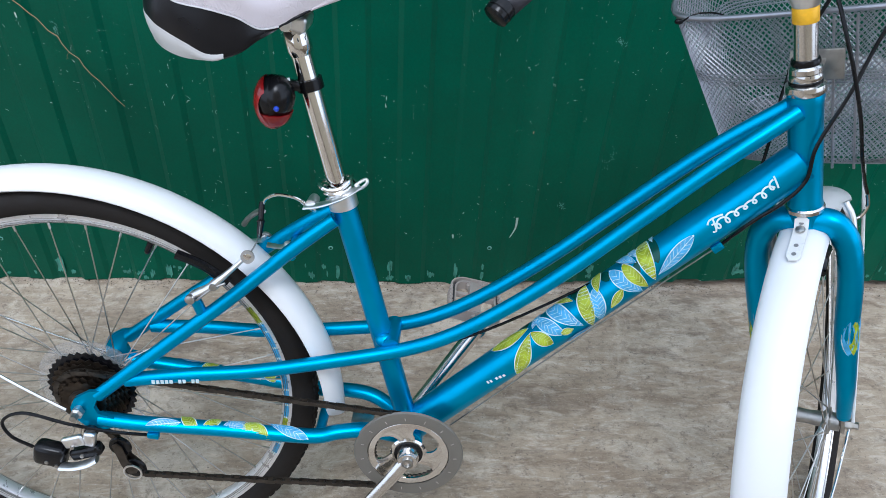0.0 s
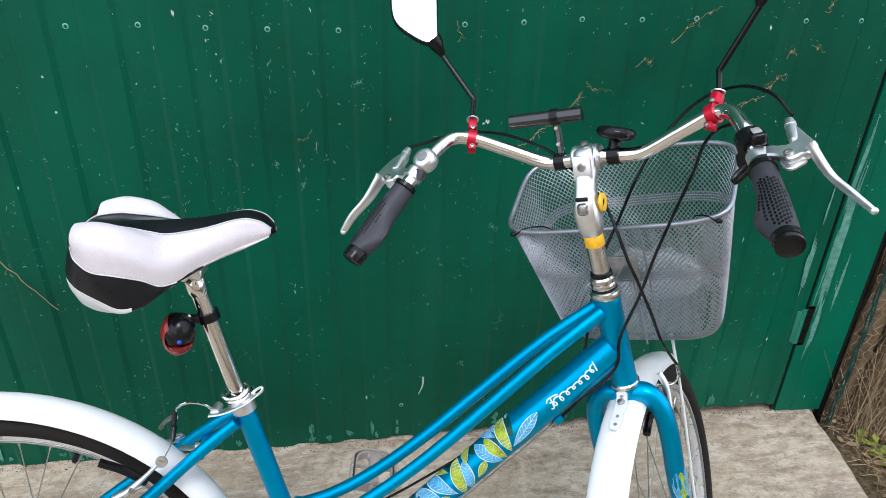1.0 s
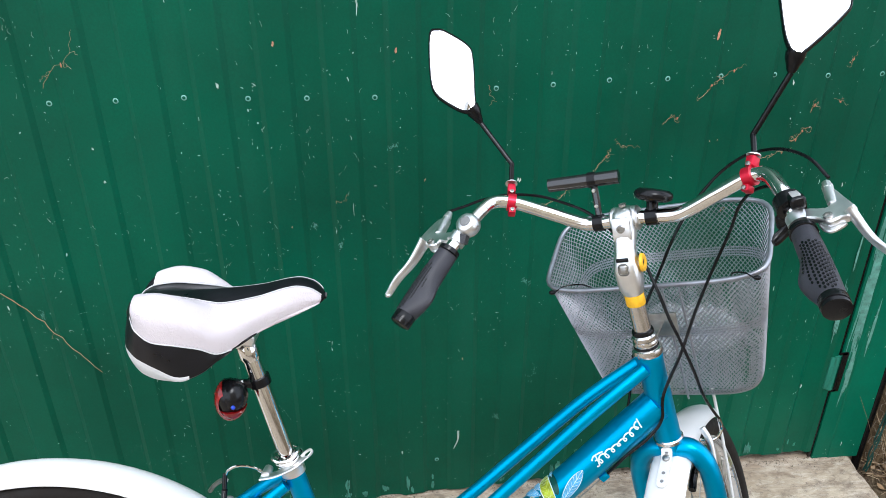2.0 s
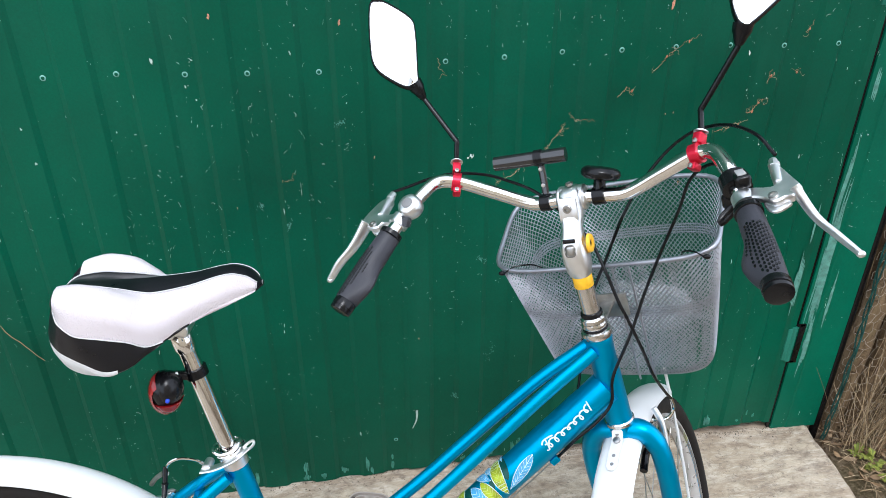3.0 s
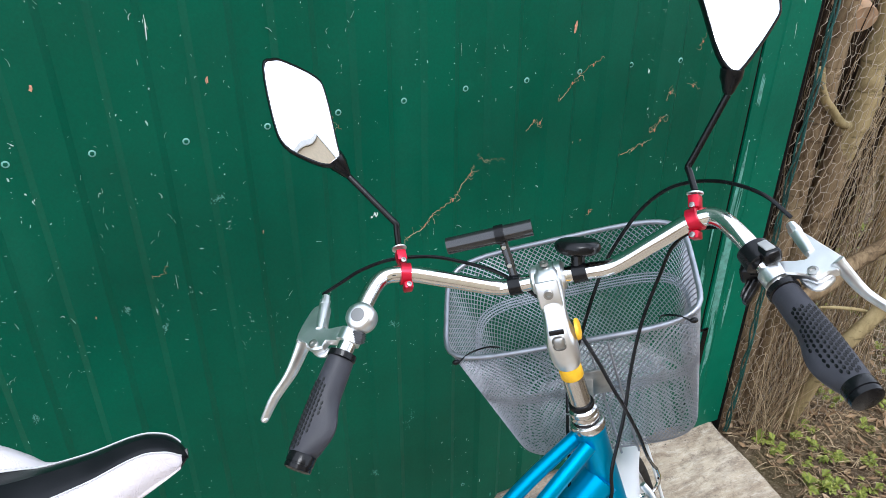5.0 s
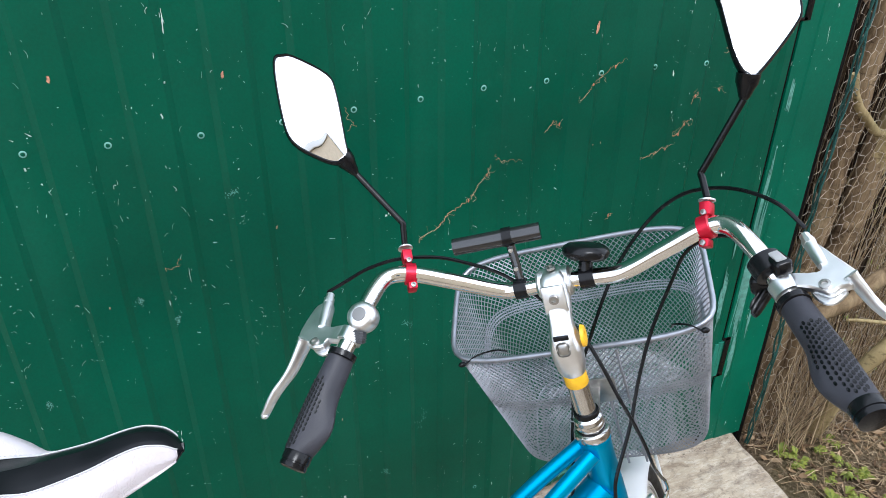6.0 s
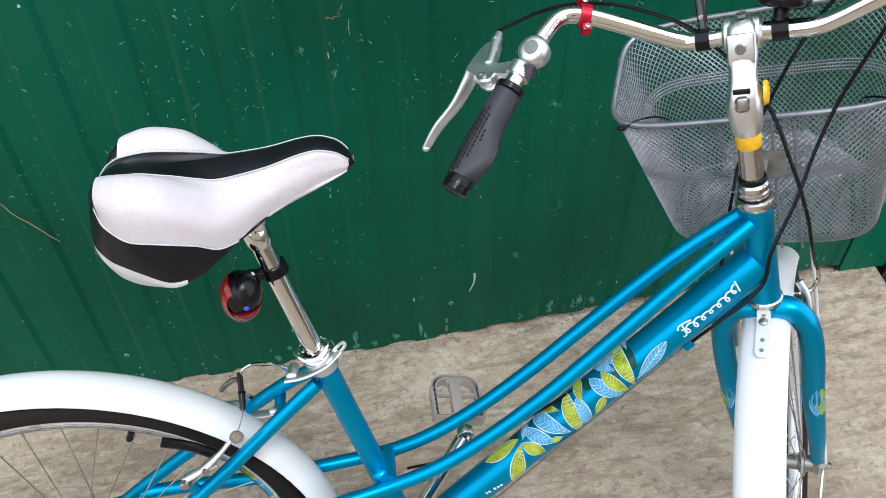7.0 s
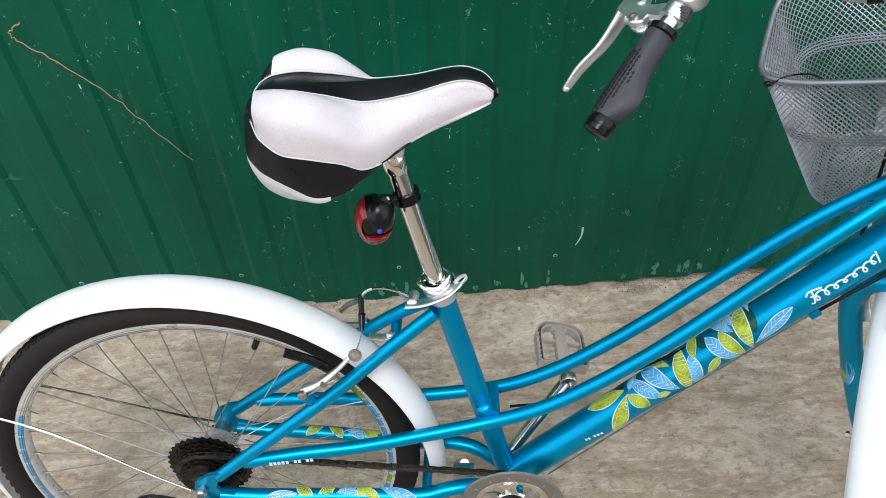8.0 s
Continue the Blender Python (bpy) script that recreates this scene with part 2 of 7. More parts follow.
PEDAL = make_clear("pale_pedal_plastic", (0.44, 0.385, 0.345), 0.3, 0.86)
GUARD = make_clear("clear_spoke_guard_plastic", (0.50, 0.50, 0.50), 0.1, 0.16)
BAG = make_clear("crumpled_clear_film", (0.80, 0.82, 0.84), 0.07, 0.20)
bsdf(BAG).inputs["Specular IOR Level"].default_value = 0.9
GRIP_CELL = varied("grip_cell_rubber", (0.007, 0.007, 0.008), 0.5, 0, 0.1)
CAP_DARK = varied("dark_grey_plastic", (0.05, 0.05, 0.055), 0.5, 0, 0.1)
CAP_GREY = varied("grey_plastic_button", (0.20, 0.20, 0.20), 0.5, 0, 0.1)
MIRROR = mat_base("mirror_glass", (0.93, 0.94, 0.95), 0.01, 1.0)
BARK = make_bark("grey_brown_bark", (0.085, 0.055, 0.03), (0.30, 0.215, 0.125))
BARK_PALE = make_bark("pale_bark", (0.20, 0.15, 0.072), (0.40, 0.31, 0.16))
BOARD = make_bark("weathered_board", (0.06, 0.038, 0.022), (0.20, 0.135, 0.08))
CUT = varied("cut_wood_end", (0.42, 0.27, 0.16), 0.8, 0, 0.15)
STRAW = make_island("dry_stems", [(0.46, 0.33, 0.18), (0.18, 0.12, 0.07), (0.62, 0.48, 0.30), (0.08, 0.053, 0.03), (0.36, 0.26, 0.15)])
# near-black twig colours hold the deep shade between the trunks
SHADE_TWIG = make_island("shade_dark_twigs", [(0.010, 0.006, 0.004), (0.03, 0.019, 0.011), (0.07, 0.045, 0.026), (0.016, 0.011, 0.007)])
NETTING = varied("old_galvanised_wire", (0.36, 0.30, 0.23), 0.55, 0.4, 0.3, 20.0)
GREEN_WIRE = varied("green_coated_wire", (0.008, 0.060, 0.050), 0.45, 0, 0.5)
WEED = make_island("weed_leaf", [(0.15, 0.18, 0.025), (0.25, 0.27, 0.05), (0.10, 0.13, 0.02), (0.33, 0.34, 0.09)], 0.6)
DEAD_LEAF = make_island("dead_leaf", [(0.20, 0.12, 0.06), (0.34, 0.23, 0.13), (0.11, 0.065, 0.035), (0.44, 0.32, 0.20)])
VINE = make_island("dry_vine", [(0.30, 0.20, 0.11), (0.44, 0.35, 0.22), (0.43, 0.20, 0.10), (0.26, 0.15, 0.08)])
RUST_BIT = varied("orange_brown_husk", (0.42, 0.17, 0.09), 0.7, 0, 0.3)
CRUMB = make_island("dark_crumbs", [(0.05, 0.035, 0.022), (0.13, 0.10, 0.065), (0.03, 0.03, 0.018), (0.22, 0.18, 0.13)])
PAINT_DROP = varied("pale_screw_paint", (0.16, 0.38, 0.32), 0.5)
RUST_SPOT = varied("pinkish_rust", (0.50, 0.24, 0.15), 0.7, 0, 0.4, 300.0)
BRUSHED = varied("pale_dry_brushed_paint", (0.10, 0.27, 0.215), 0.7, 0, 0.35, 60.0)
BARE = varied("bare_scratched_metal", (0.40, 0.50, 0.44), 0.55, 0.1, 0.25, 80.0)
ROOTLET = make_island("pale_rootlets", [(0.28, 0.42, 0.34), (0.12, 0.26, 0.19), (0.42, 0.50, 0.42), (0.07, 0.20, 0.14), (0.18, 0.32, 0.25)])
CHALK = varied("chalky_green_paint", (0.060, 0.235, 0.175), 0.7, 0, 0.4, 60.0)
WORN_GREEN = make_wall_paint("worn_hinge_paint", (0.022, 0.155, 0.105))
DECAL_W = varied("decal_white", (0.60, 0.76, 0.80), 0.4)
DECAL_Y = varied("decal_lime", (0.34, 0.42, 0.012), 0.4, 0, 0.45, 70.0)
DECAL_V = varied("decal_pale_lime", (0.55, 0.66, 0.22), 0.4)
DECAL_G = varied("decal_dark_green", (0.004, 0.075, 0.06), 0.35, 0.3)
DECAL_B = varied("decal_sky_blue", (0.08, 0.38, 0.68), 0.4, 0, 0.25, 90.0)
BRICK_Y = varied("yellow_house_cladding", (0.60, 0.50, 0.36), 0.8, 0, 0.1, 6.0, 60.0, 0.3)
ROOFING = varied("grey_roofing", (0.22, 0.21, 0.20), 0.8, 0, 0.2, 3.0)
WINDOW_DARK = mat_base("dark_window_glass", (0.03, 0.035, 0.04), 0.08)


# ---- geometry helpers ----
def V(*a):
    return Vector(a if len(a) == 3 else a[0])


def join(*geos):
    vs, fs = [], []
    for v, f in geos:
        k = len(vs)
        vs.extend(v)
        fs.extend([tuple(i + k for i in q) for q in f])
    return vs, fs


def moved(geo, m):
    return [m @ Vector(p) for p in geo[0]], geo[1]


def axes(a):
    a = Vector(a).normalized()
    u = a.orthogonal().normalized()
    if abs(a.z) < 0.9:
        u = a.cross(Vector((0, 0, 1))).normalized()
    return u, a.cross(u), a


def curve_pts(pts, k=8, closed=False):
    """Catmull-Rom through the points."""
    p = [Vector(q) for q in pts]
    n = len(p)
    out = []
    for i in range(n if closed else n - 1):
        if closed:
            a, b, c, d = p[i - 1], p[i], p[(i + 1) % n], p[(i + 2) % n]
        else:
            b, c = p[i], p[i + 1]
            a = p[i - 1] if i else b * 2 - c
            d = p[i + 2] if i + 2 < n else c * 2 - b
        for j in range(k):
            t = j / k
            out.append(0.5 * (2 * b + (c - a) * t + (2 * a - 5 * b + 4 * c - d) * t * t + (3 * b - a - 3 * c + d) * t ** 3))
    if not closed:
        out.append(p[-1])
    return out


def sweep(pts, r, n=10, closed=False, caps=True, flat=1.0, up=None):
    """A round (or flattened) bar along the points."""
    p = [Vector(q) for q in pts]
    m = len(p)
    rs = list(r) if isinstance(r, (list, tuple)) else [r] * m
    if len(rs) != m:
        rs = [rs[0] + (rs[-1] - rs[0]) * i / (m - 1) for i in range(m)]
    vs, fs = [], []
    nrm = None
    for i in range(m):
        t = (p[(i + 1) % m] - p[i - 1]) if closed else (p[min(i + 1, m - 1)] - p[max(i - 1, 0)])
        t = t.normalized() if t.length > 1e-9 else Vector((0, 0, 1))
        if nrm is None:
            nrm = Vector(up) if up else axes(t)[0]
        nrm = nrm - t * nrm.dot(t)
        nrm = nrm.normalized() if nrm.length > 1e-6 else axes(t)[0]
        b = t.cross(nrm)
        for j in range(n):
            a = 2 * math.pi * j / n
            vs.append(p[i] + nrm * (math.cos(a) * rs[i]) + b * (math.sin(a) * rs[i] * flat))
    for i in range(m if closed else m - 1):
        for j in range(n):
            k, l = (i + 1) % m, (j + 1) % n
            fs.append((i * n + j, i * n + l, k * n + l, k * n + j))
    if caps and not closed:
        fs.append(tuple(range(n - 1, -1, -1)))
        fs.append(tuple((m - 1) * n + j for j in range(n)))
    return vs, fs


def rod(a, b, r, r2=None, n=12):
    return sweep([a, b], [r, r if r2 is None else r2], n)


def turned(profile, origin, axis, n=32, loop=False, part_of=None):
    """Turns (radius, height) round an axis. loop: the profile closes on itself."""
    u, v, a = axes(axis)
    o = Vector(origin)
    vs, fs = [], []
    m = len(profile)
    for j in range(n):
        w = 2 * math.pi * j / n
        d = u * math.cos(w) + v * math.sin(w)
        vs.extend(o + d * r + a * h for r, h in profile)
    for j in range(n):
        k = (j + 1) % n
        for i in range(m if loop else m - 1):
            l = (i + 1) % m
            fs.append((j * m + i, k * m + i, k * m + l, j * m + l))
    if not loop:
        fs.append(tuple(j * m for j in range(n - 1, -1, -1)))
        fs.append(tuple(j * m + m - 1 for j in range(n)))
    return vs, fs


def ball(c, r, squash=(1, 1, 1), n=14):
    prof = [(r * math.sin(math.pi * i / 8) + 1e-5, -r * math.cos(math.pi * i / 8)) for i in range(9)]
    vs, fs = turned(prof, (0, 0, 0), (0, 0, 1), n)
    return [Vector(c) + Vector((p.x * squash[0], p.y * squash[1], p.z * squash[2])) for p in vs], fs


def block(size, bevel=0.002, m=None, seg=2):
    bm = bmesh.new()
    bmesh.ops.create_cube(bm, size=1.0)
    for v in bm.verts:
        v.co = Vector((v.co.x * size[0], v.co.y * size[1], v.co.z * size[2]))
    if bevel:
        bmesh.ops.bevel(bm, geom=bm.edges[:], offset=bevel, segments=seg, profile=0.5, affect="EDGES")
    bm.verts.index_update()
    vs = [v.co.copy() for v in bm.verts]
    fs = [tuple(v.index for v in f.verts) for f in bm.faces]
    bm.free()
    return (vs, fs) if m is None else moved((vs, fs), m)


def loft(rings, closed=True, caps=True):
    n = len(rings[0])
    vs = [Vector(p) for r in rings for p in r]
    fs = []
    for i in range(len(rings) - 1):
        for j in range(n if closed else n - 1):
            l = (j + 1) % n
            fs.append((i * n + j, i * n + l, (i + 1) * n + l, (i + 1) * n + j))
    if caps and closed:
        fs.append(tuple(range(n - 1, -1, -1)))
        fs.append(tuple((len(rings) - 1) * n + j for j in range(n)))
    return vs, fs


def frame_at(o, z, x=None):
    """A pose at o whose z axis is z, and x as near to x as can be."""
    z = Vector(z).normalized()
    x = Vector(x) if x is not None else axes(z)[0]
    x = (x - z * x.dot(z)).normalized()
    y = z.cross(x)
    return Matrix(((x.x, y.x, z.x, o[0]), (x.y, y.y, z.y, o[1]), (x.z, y.z, z.z, o[2]), (0, 0, 0, 1)))


def part(name, geo, material, parent=None, label="", flat=False, angle=40):
    me = bpy.data.meshes.new(name)
    me.from_pydata([tuple(p) for p in geo[0]], [], [tuple(f) for f in geo[1]])
    me.update()
    bm = bmesh.new()
    bm.from_mesh(me)
    bmesh.ops.recalc_face_normals(bm, faces=bm.faces[:])
    bm.to_mesh(me)
    bm.free()
    me.materials.append(material)
    if not flat:
        me.polygons.foreach_set("use_smooth", [True] * len(me.polygons))
        me.set_sharp_from_angle(angle=radians(angle))
    ob = new(name, me)
    if parent:
        ob.parent = parent
    if label:
        tagged(ob, label=label)
    return ob


def thing(name, label, category, m=None, group="", kind=""):
    ob = new(name)
    ob.matrix_world = m or Matrix()
    return tagged(ob, label, category, group, kind)


# ---- the setting ----
def floor_z(x, y):
    """The slab falls away from the wall a little, for the rain, with a low swell in the rough cast."""
    swell = 0.031 * math.exp(-((x - 0.66) ** 2 + (y + 0.74) ** 2) / 0.05)
    return -0.012 + 0.007 * max(x, -1.2) + 0.050 * max(y, -1.3) + swell


RIB, RIB_AT, RIB_DEEP = 0.129, -0.704, 0.0068
WALL_END, WALL_TOP = 1.194, 2.35


def rib_y(x):
    """Depth of the ribbed sheet: 0 on the ribs, RIB_DEEP in the valleys."""
    u = ((x - RIB_AT) / RIB) % 1.0
    s = 0.085
    if u < s:
        return RIB_DEEP * u / s
    if u < 0.5:
        return RIB_DEEP
    if u < 0.5 + s:
        return RIB_DEEP * (1 - (u - 0.5) / s)
    return 0.0


def build_wall():
    xs = []
    k = -22
    while True:
        base = RIB_AT + k * RIB
        for u in (0.0, 0.085, 0.29, 0.5, 0.585, 0.79):
            x = base + u * RIB
            if -3.4 < x < WALL_END:
                xs.append(x)
        if base > WALL_END:
            break
        k += 1
    xs.append(WALL_END)
    rnd = random.Random(3)
    nick = [rnd.uniform(-0.002, 0.002) for _ in xs]
    front, back = [], []
    zs = [0.0, 0.03, 0.4, 0.8, 1.2, 1.6, 2.0, WALL_TOP]
    for i, x in enumerate(xs):
        col = []
        for j, z in enumerate(zs):
            zz = floor_z(x, 0) + 0.003 + 0.026 * min(1.0, max(0.0, x / 0.8)) + nick[i] if j == 0 else z + 0.03
            wave = 0.0025 * noise.noise((x * 2.3, z * 1.7, 0.3))
            col.append(Vector((x, rib_y(x) + wave, zz)))
        front.append(col)
        back.append([p + Vector((0, 0.0015, 0)) for p in col])
    rings = [f + b[::-1] for f, b in zip(front, back)]
    wall = part("wall_north", loft(rings), GREEN, angle=25)
    tagged(wall, "ribbed sheet-metal garage wall in worn dark green paint", "wall", kind="structure")
    # screws with a ring of pale paint, in the valleys
    spots = [(-0.91, 1.115), (-0.79, 1.118), (-0.66, 1.116), (-0.533, 1.117), (-0.400, 1.119), (-0.274, 1.113), (-0.156, 1.110), (-0.017, 1.107), (0.115, 1.112), (0.238, 1.118), (0.360, 1.122), (0.482, 1.128), (0.611, 1.127), (0.730, 1.129), (0.851, 1.129), (0.973, 1.125), (1.10, 1.125)]
    spots += [(RIB_AT + (k + 0.29) * RIB, 0.10 + 0.006 * math.sin(k * 1.3)) for k in (-3, 0, 3, 6, 9, 12)]
    for x, z in spots:
        o = (x, rib_y(x), z)
        ring = turned([(0.0030, 0.0006), (0.0034, 0.0014), (0.0050, 0.0013), (0.0058, 0.0006)], o, (0, -1, 0), 14, loop=True)
        screw = part("screw", turned([(0.0036, 0.0), (0.0036, 0.0010), (0.0024, 0.0014), (0.0024, 0.0026), (0.0008, 0.0030)], o, (0, -1, 0), 10), GREEN, wall)
        part("washer", ring, PAINT_DROP, screw, "ring of pale chipped paint")
    return wall


wall = build_wall()


def scuff(x, z, w, h, seed, tilt=0.0):
    """A ragged flake of pale worn paint lying on the sheet."""
    y = rib_y(x) - 0.0012
    n = 11
    pts = []
    for i in range(n):
        a = 2 * math.pi * i / n
        k = 1 + 0.75 * noise.noise((math.cos(a) * 1.7 + seed, math.sin(a) * 1.7, seed * 3.1))
        du, dv = w * k * math.cos(a), h * k * math.sin(a)
        ct, st_ = math.cos(radians(tilt)), math.sin(radians(tilt))
        px = x + du * ct + dv * st_
        pts.append(Vector((px, min(y, rib_y(px) - 0.0012) + 0.0025 * noise.noise((x * 2.3, z * 1.7, 0.3)), z - du * st_ + dv * ct)))
    return [sum(pts, Vector()) / n] + pts, [(0, 1 + i, 1 + (i + 1) % n) for i in range(n)]


dice = random.Random(31)
for i in range(26):
    u = dice.choice((0.14, 0.2, 0.3, 0.4, 0.46, 0.64, 0.72, 0.8, 0.88))
    x = RIB_AT + (dice.randint(-3, 14) + u) * RIB
    z = 0.030 * min(1.0, max(0.0, x / 0.8)) + dice.uniform(0.004, 0.045)
    part("paint_scuff", scuff(x, z, dice.uniform(0.0015, 0.005), dice.uniform(0.003, 0.010), i), CHALK, wall)

# chips where the paint is knocked off: place, half width, half height
for i, (x, z, w, h) in enumerate(((0.015, 0.145, 0.0022, 0.0060), (-0.33, 1.143, 0.0026, 0.0062), (-0.277, 1.089, 0.0018, 0.0034), (-0.595, 1.021, 0.0024, 0.0026), (-0.07, 1.149, 0.0014, 0.0040), (-0.057, 1.201, 0.0014, 0.0022), (-0.585, 0.948, 0.0022, 0.0026))):
    part("paint_chip", scuff(x, z, w, h, i + 70, -12), BARE, wall, "small pale paint chip")


def smear(x, z, w, h, tilt, seed):
    """A rubbed spot: many tiny flakes and hairline scrapes close together."""
    q = random.Random(seed)
    geo = []
    for _ in range(30):
        u, v = q.gauss(0, 0.45) * w, q.gauss(0, 0.45) * h
        ct, st_ = math.cos(radians(tilt)), math.sin(radians(tilt))
        geo.append(scuff(x + u * ct + v * st_, z - u * st_ + v * ct, q.uniform(0.0003, 0.0009), q.uniform(0.0005, 0.0028), q.random() * 50, q.uniform(-60, 60)))
    return join(*geo)


for i, (x, z, w, h, tilt) in enumerate(((-1.076, 0.442, 0.0242, 0.008, 0), (0.354, 0.366, 0.0130, 0.0371, 10), (0.266, 0.239, 0.0082, 0.0096, 0), (-1.005, 0.35, 0.0084, 0.035, -40), (-0.787, 0.631, 0.0085, 0.0243, 10), (-0.348, 0.646, 0.0058, 0.0081, 0), (0.324, 0.649, 0.0155, 0.006, 35),
                                          (-0.162, 0.82, 0.009, 0.010, 20), (0.018, 1.0, 0.0129, 0.006, -25), (-0.107, 0.772, 0.005, 0.0151, 15))):
    part("rubbed_spot", smear(x, z, w, h, tilt, i), BRUSHED, wall, "rubbed chalky spot in the paint")
part("paint_scratch", sweep([(p.x, rib_y(p.x) - 0.0014, p.z) for p in curve_pts([(0.164, 0, 0.206), (0.163, 0, 0.176), (0.152, 0, 0.146)], 8)], [0.0030, 0.0012], 6, flat=0.2, up=(1, 0, 0)), BARE, wall, "curved pale scratch")
for x, z, h in ((0.707, 1.219, 0.0115), (0.029, 1.203, 0.0065), (-0.213, 1.222, 0.006), (0.085, 0.918, 0.0035), (0.173, 0.437, 0.004), (0.729, 0.982, 0.0028), (0.747, 0.984, 0.0026), (-0.212, 0.822, 0.003)):
    part("rust_fleck", scuff(x, z, h * 0.36, h * 0.9, int(x * 90 + 300), 8), RUST_SPOT, wall, "small pinkish rust fleck")


def rootlets(count, seed):
    """Pale curled clinging roots of a climber, dried fast to the paint."""
    q = random.Random(seed)
    geo = []
    while len(geo) < count:
        x, z = q.uniform(-1.3, 1.15), q.uniform(0.25, 1.5)
        if noise.noise((x * 3.3, z * 3.3, 7)) + q.uniform(-0.3, 0.25) - 0.30 * (x > 0.2) - 0.15 * (z < 0.5) < 0.02:
            continue
        a, p = q.uniform(0.9, 2.4), Vector((x, 0, z))
        bend, step = q.uniform(-0.9, 0.9), 0.0006 + 0.0022 * q.random() ** 2
        pts = []
        for _ in range(6):
            pts.append((p.x, rib_y(p.x) - 0.0012 + 0.0025 * noise.noise((p.x * 2.3, p.z * 1.7, 0.3)), p.z))
            p = p + Vector((math.cos(a), 0, math.sin(a))) * step
            a += bend * 0.5 + q.uniform(-0.3, 0.3)
        r = q.uniform(0.00022, 0.0006)
        geo.append(sweep(pts, [r, r * 1.5, r * 1.2, r, r, r * 0.4], 4, caps=False))
    ob = part("climber_rootlets", join(*geo), ROOTLET)
    return tagged(ob, "pale curled dry rootlets stuck to the green paint", "dry roots", kind="stuff")


rootlets(520, 12)

# the fixed side leaf beside the gate: a folded flat post
def folded_post():
    prof = [(1.2035, 0.010), (1.2055, 0.0005), (1.250, 0.0005), (1.253, -0.0025), (1.343, -0.0025), (1.347, 0.002), (1.347, 0.06), (1.2035, 0.06)]
    rings = [[Vector((x, y, z)) for x, y in prof] for z in (floor_z(1.28, 0) - 0.002, 0.3, 0.6, 1.2, WALL_TOP)]
    return loft(rings)


side_post = part("trim_gate_post", folded_post(), GREEN_LIT, angle=25)
tagged(side_post, "flat green-painted steel gate post with chalky brush marks", "gate post", kind="structure")
# the seam is filled with a black block that paints its shade
part("gap_shade_strip", block((0.0088, 0.010, 2.36), 0.0005, pose(1.1988, 0.0085, 1.18)), BLACK, side_post, "black strip standing in for the shaded gap beside the gate leaf")


def brush_stroke(x, z0, z1, w, seed, y=-0.0004):
    """Ragged dry-brush streaks of pale paint, side by side."""
    q = random.Random(seed)
    geo = []
    n = max(3, int(w / 0.0016))
    for k in range(n):
        f = (k + 0.5) / n * 2 - 1
        a, b = z0 + (z1 - z0) * q.uniform(0.0, 0.22 + 0.3 * abs(f)), z1 - (z1 - z0) * q.uniform(0.0, 0.22 + 0.3 * abs(f))
        rows = []
        for i in range(13):
            t = i / 12
            z = a + (b - a) * t
            half = 0.0019 * (0.3 + 0.7 * math.sin(math.pi * t) ** 0.5) * (1 + 0.6 * noise.noise((z * 40, seed + k, 0)))
            mid = x + f * w + 0.003 * noise.noise((z * 9, seed, 3)) + 0.0008 * noise.noise((z * 60, seed + k, 5))
            rows.append([Vector((mid + half * e, y - 0.00006 * k, z)) for e in (-1, 1)])
        geo.append(loft(rows, closed=False, caps=False))
    return join(*geo)


# pale splashes and scrapes along the foot of the sheet
foot = random.Random(77)
for i in range(34):
    x = RIB_AT + (foot.randint(-4, 13) + foot.choice((0.2, 0.3, 0.4, 0.68, 0.76, 0.9))) * RIB
    z = floor_z(x, 0) + 0.030 * min(1.0, max(0.0, x / 0.8)) + foot.uniform(0.004, 0.02)
    part("foot_scrape", brush_stroke(x, z, z + foot.uniform(0.012, 0.06), foot.uniform(0.0025, 0.010), 40 + i, rib_y(x) - 0.0028), CHALK, wall, "chalky scrape at the wall foot")
for x, z0, z1, w, seed, y in ((1.226, 0.33, 0.80, 0.0135, 1, -0.0002), (1.238, 0.18, 0.42, 0.008, 2, -0.0002), (1.216, 0.62, 0.92, 0.005, 3, -0.0002), (1.222, 0.985, 1.07, 0.006, 4, -0.0002), (1.268, 0.30, 0.60, 0.003, 5, -0.0030), (1.166, 0.40, 0.62, 0.011, 6, 0.0036), (1.172, 0.60, 0.74, 0.005, 7, 0.0036), (1.232, 0.36, 0.58, 0.010, 8, -0.0004)):
    part("brush_stroke", brush_stroke(x, z0, z1, w, seed, y), BRUSHED, side_post, "pale chalky brush mark")
for z0 in (0.305, 1.255):
    hinge = part("hinge", join(rod((1.1940, 0.004, z0 - 0.056), (1.1940, 0.004, z0 + 0.056), 0.0100, n=18),
                               block((0.014, 0.006, 0.104), 0.002, pose(1.182, 0.000, z0))), WORN_GREEN, side_post)
    tagged(hinge, "worn green-painted welded gate hinge")
    # no opening is cut: thin black plates paint the shaded notch
    part("hinge_notch_shade", join(block((0.017, 0.0012, 0.128), 0.0004, pose(1.2145, -0.0012, z0)), block((0.022, 0.0012, 0.009), 0.0004, pose(1.2090, -0.0012, z0 + 0.062)), block((0.018, 0.0012, 0.007), 0.0004, pose(1.2060, -0.0012, z0 - 0.061))), BLACK, hinge, "black plates painting the shaded cut-out round the hinge barrel")

# inside of the garage, closed behind the sheet
shell = part("wall_garage_inside", block((4.6, 0.05, 2.4), 0.004, pose(-1.05, 0.16, 1.12)), BOARD)
tagged(shell, "rough dark board backing behind the metal sheet", "wall", kind="structure")


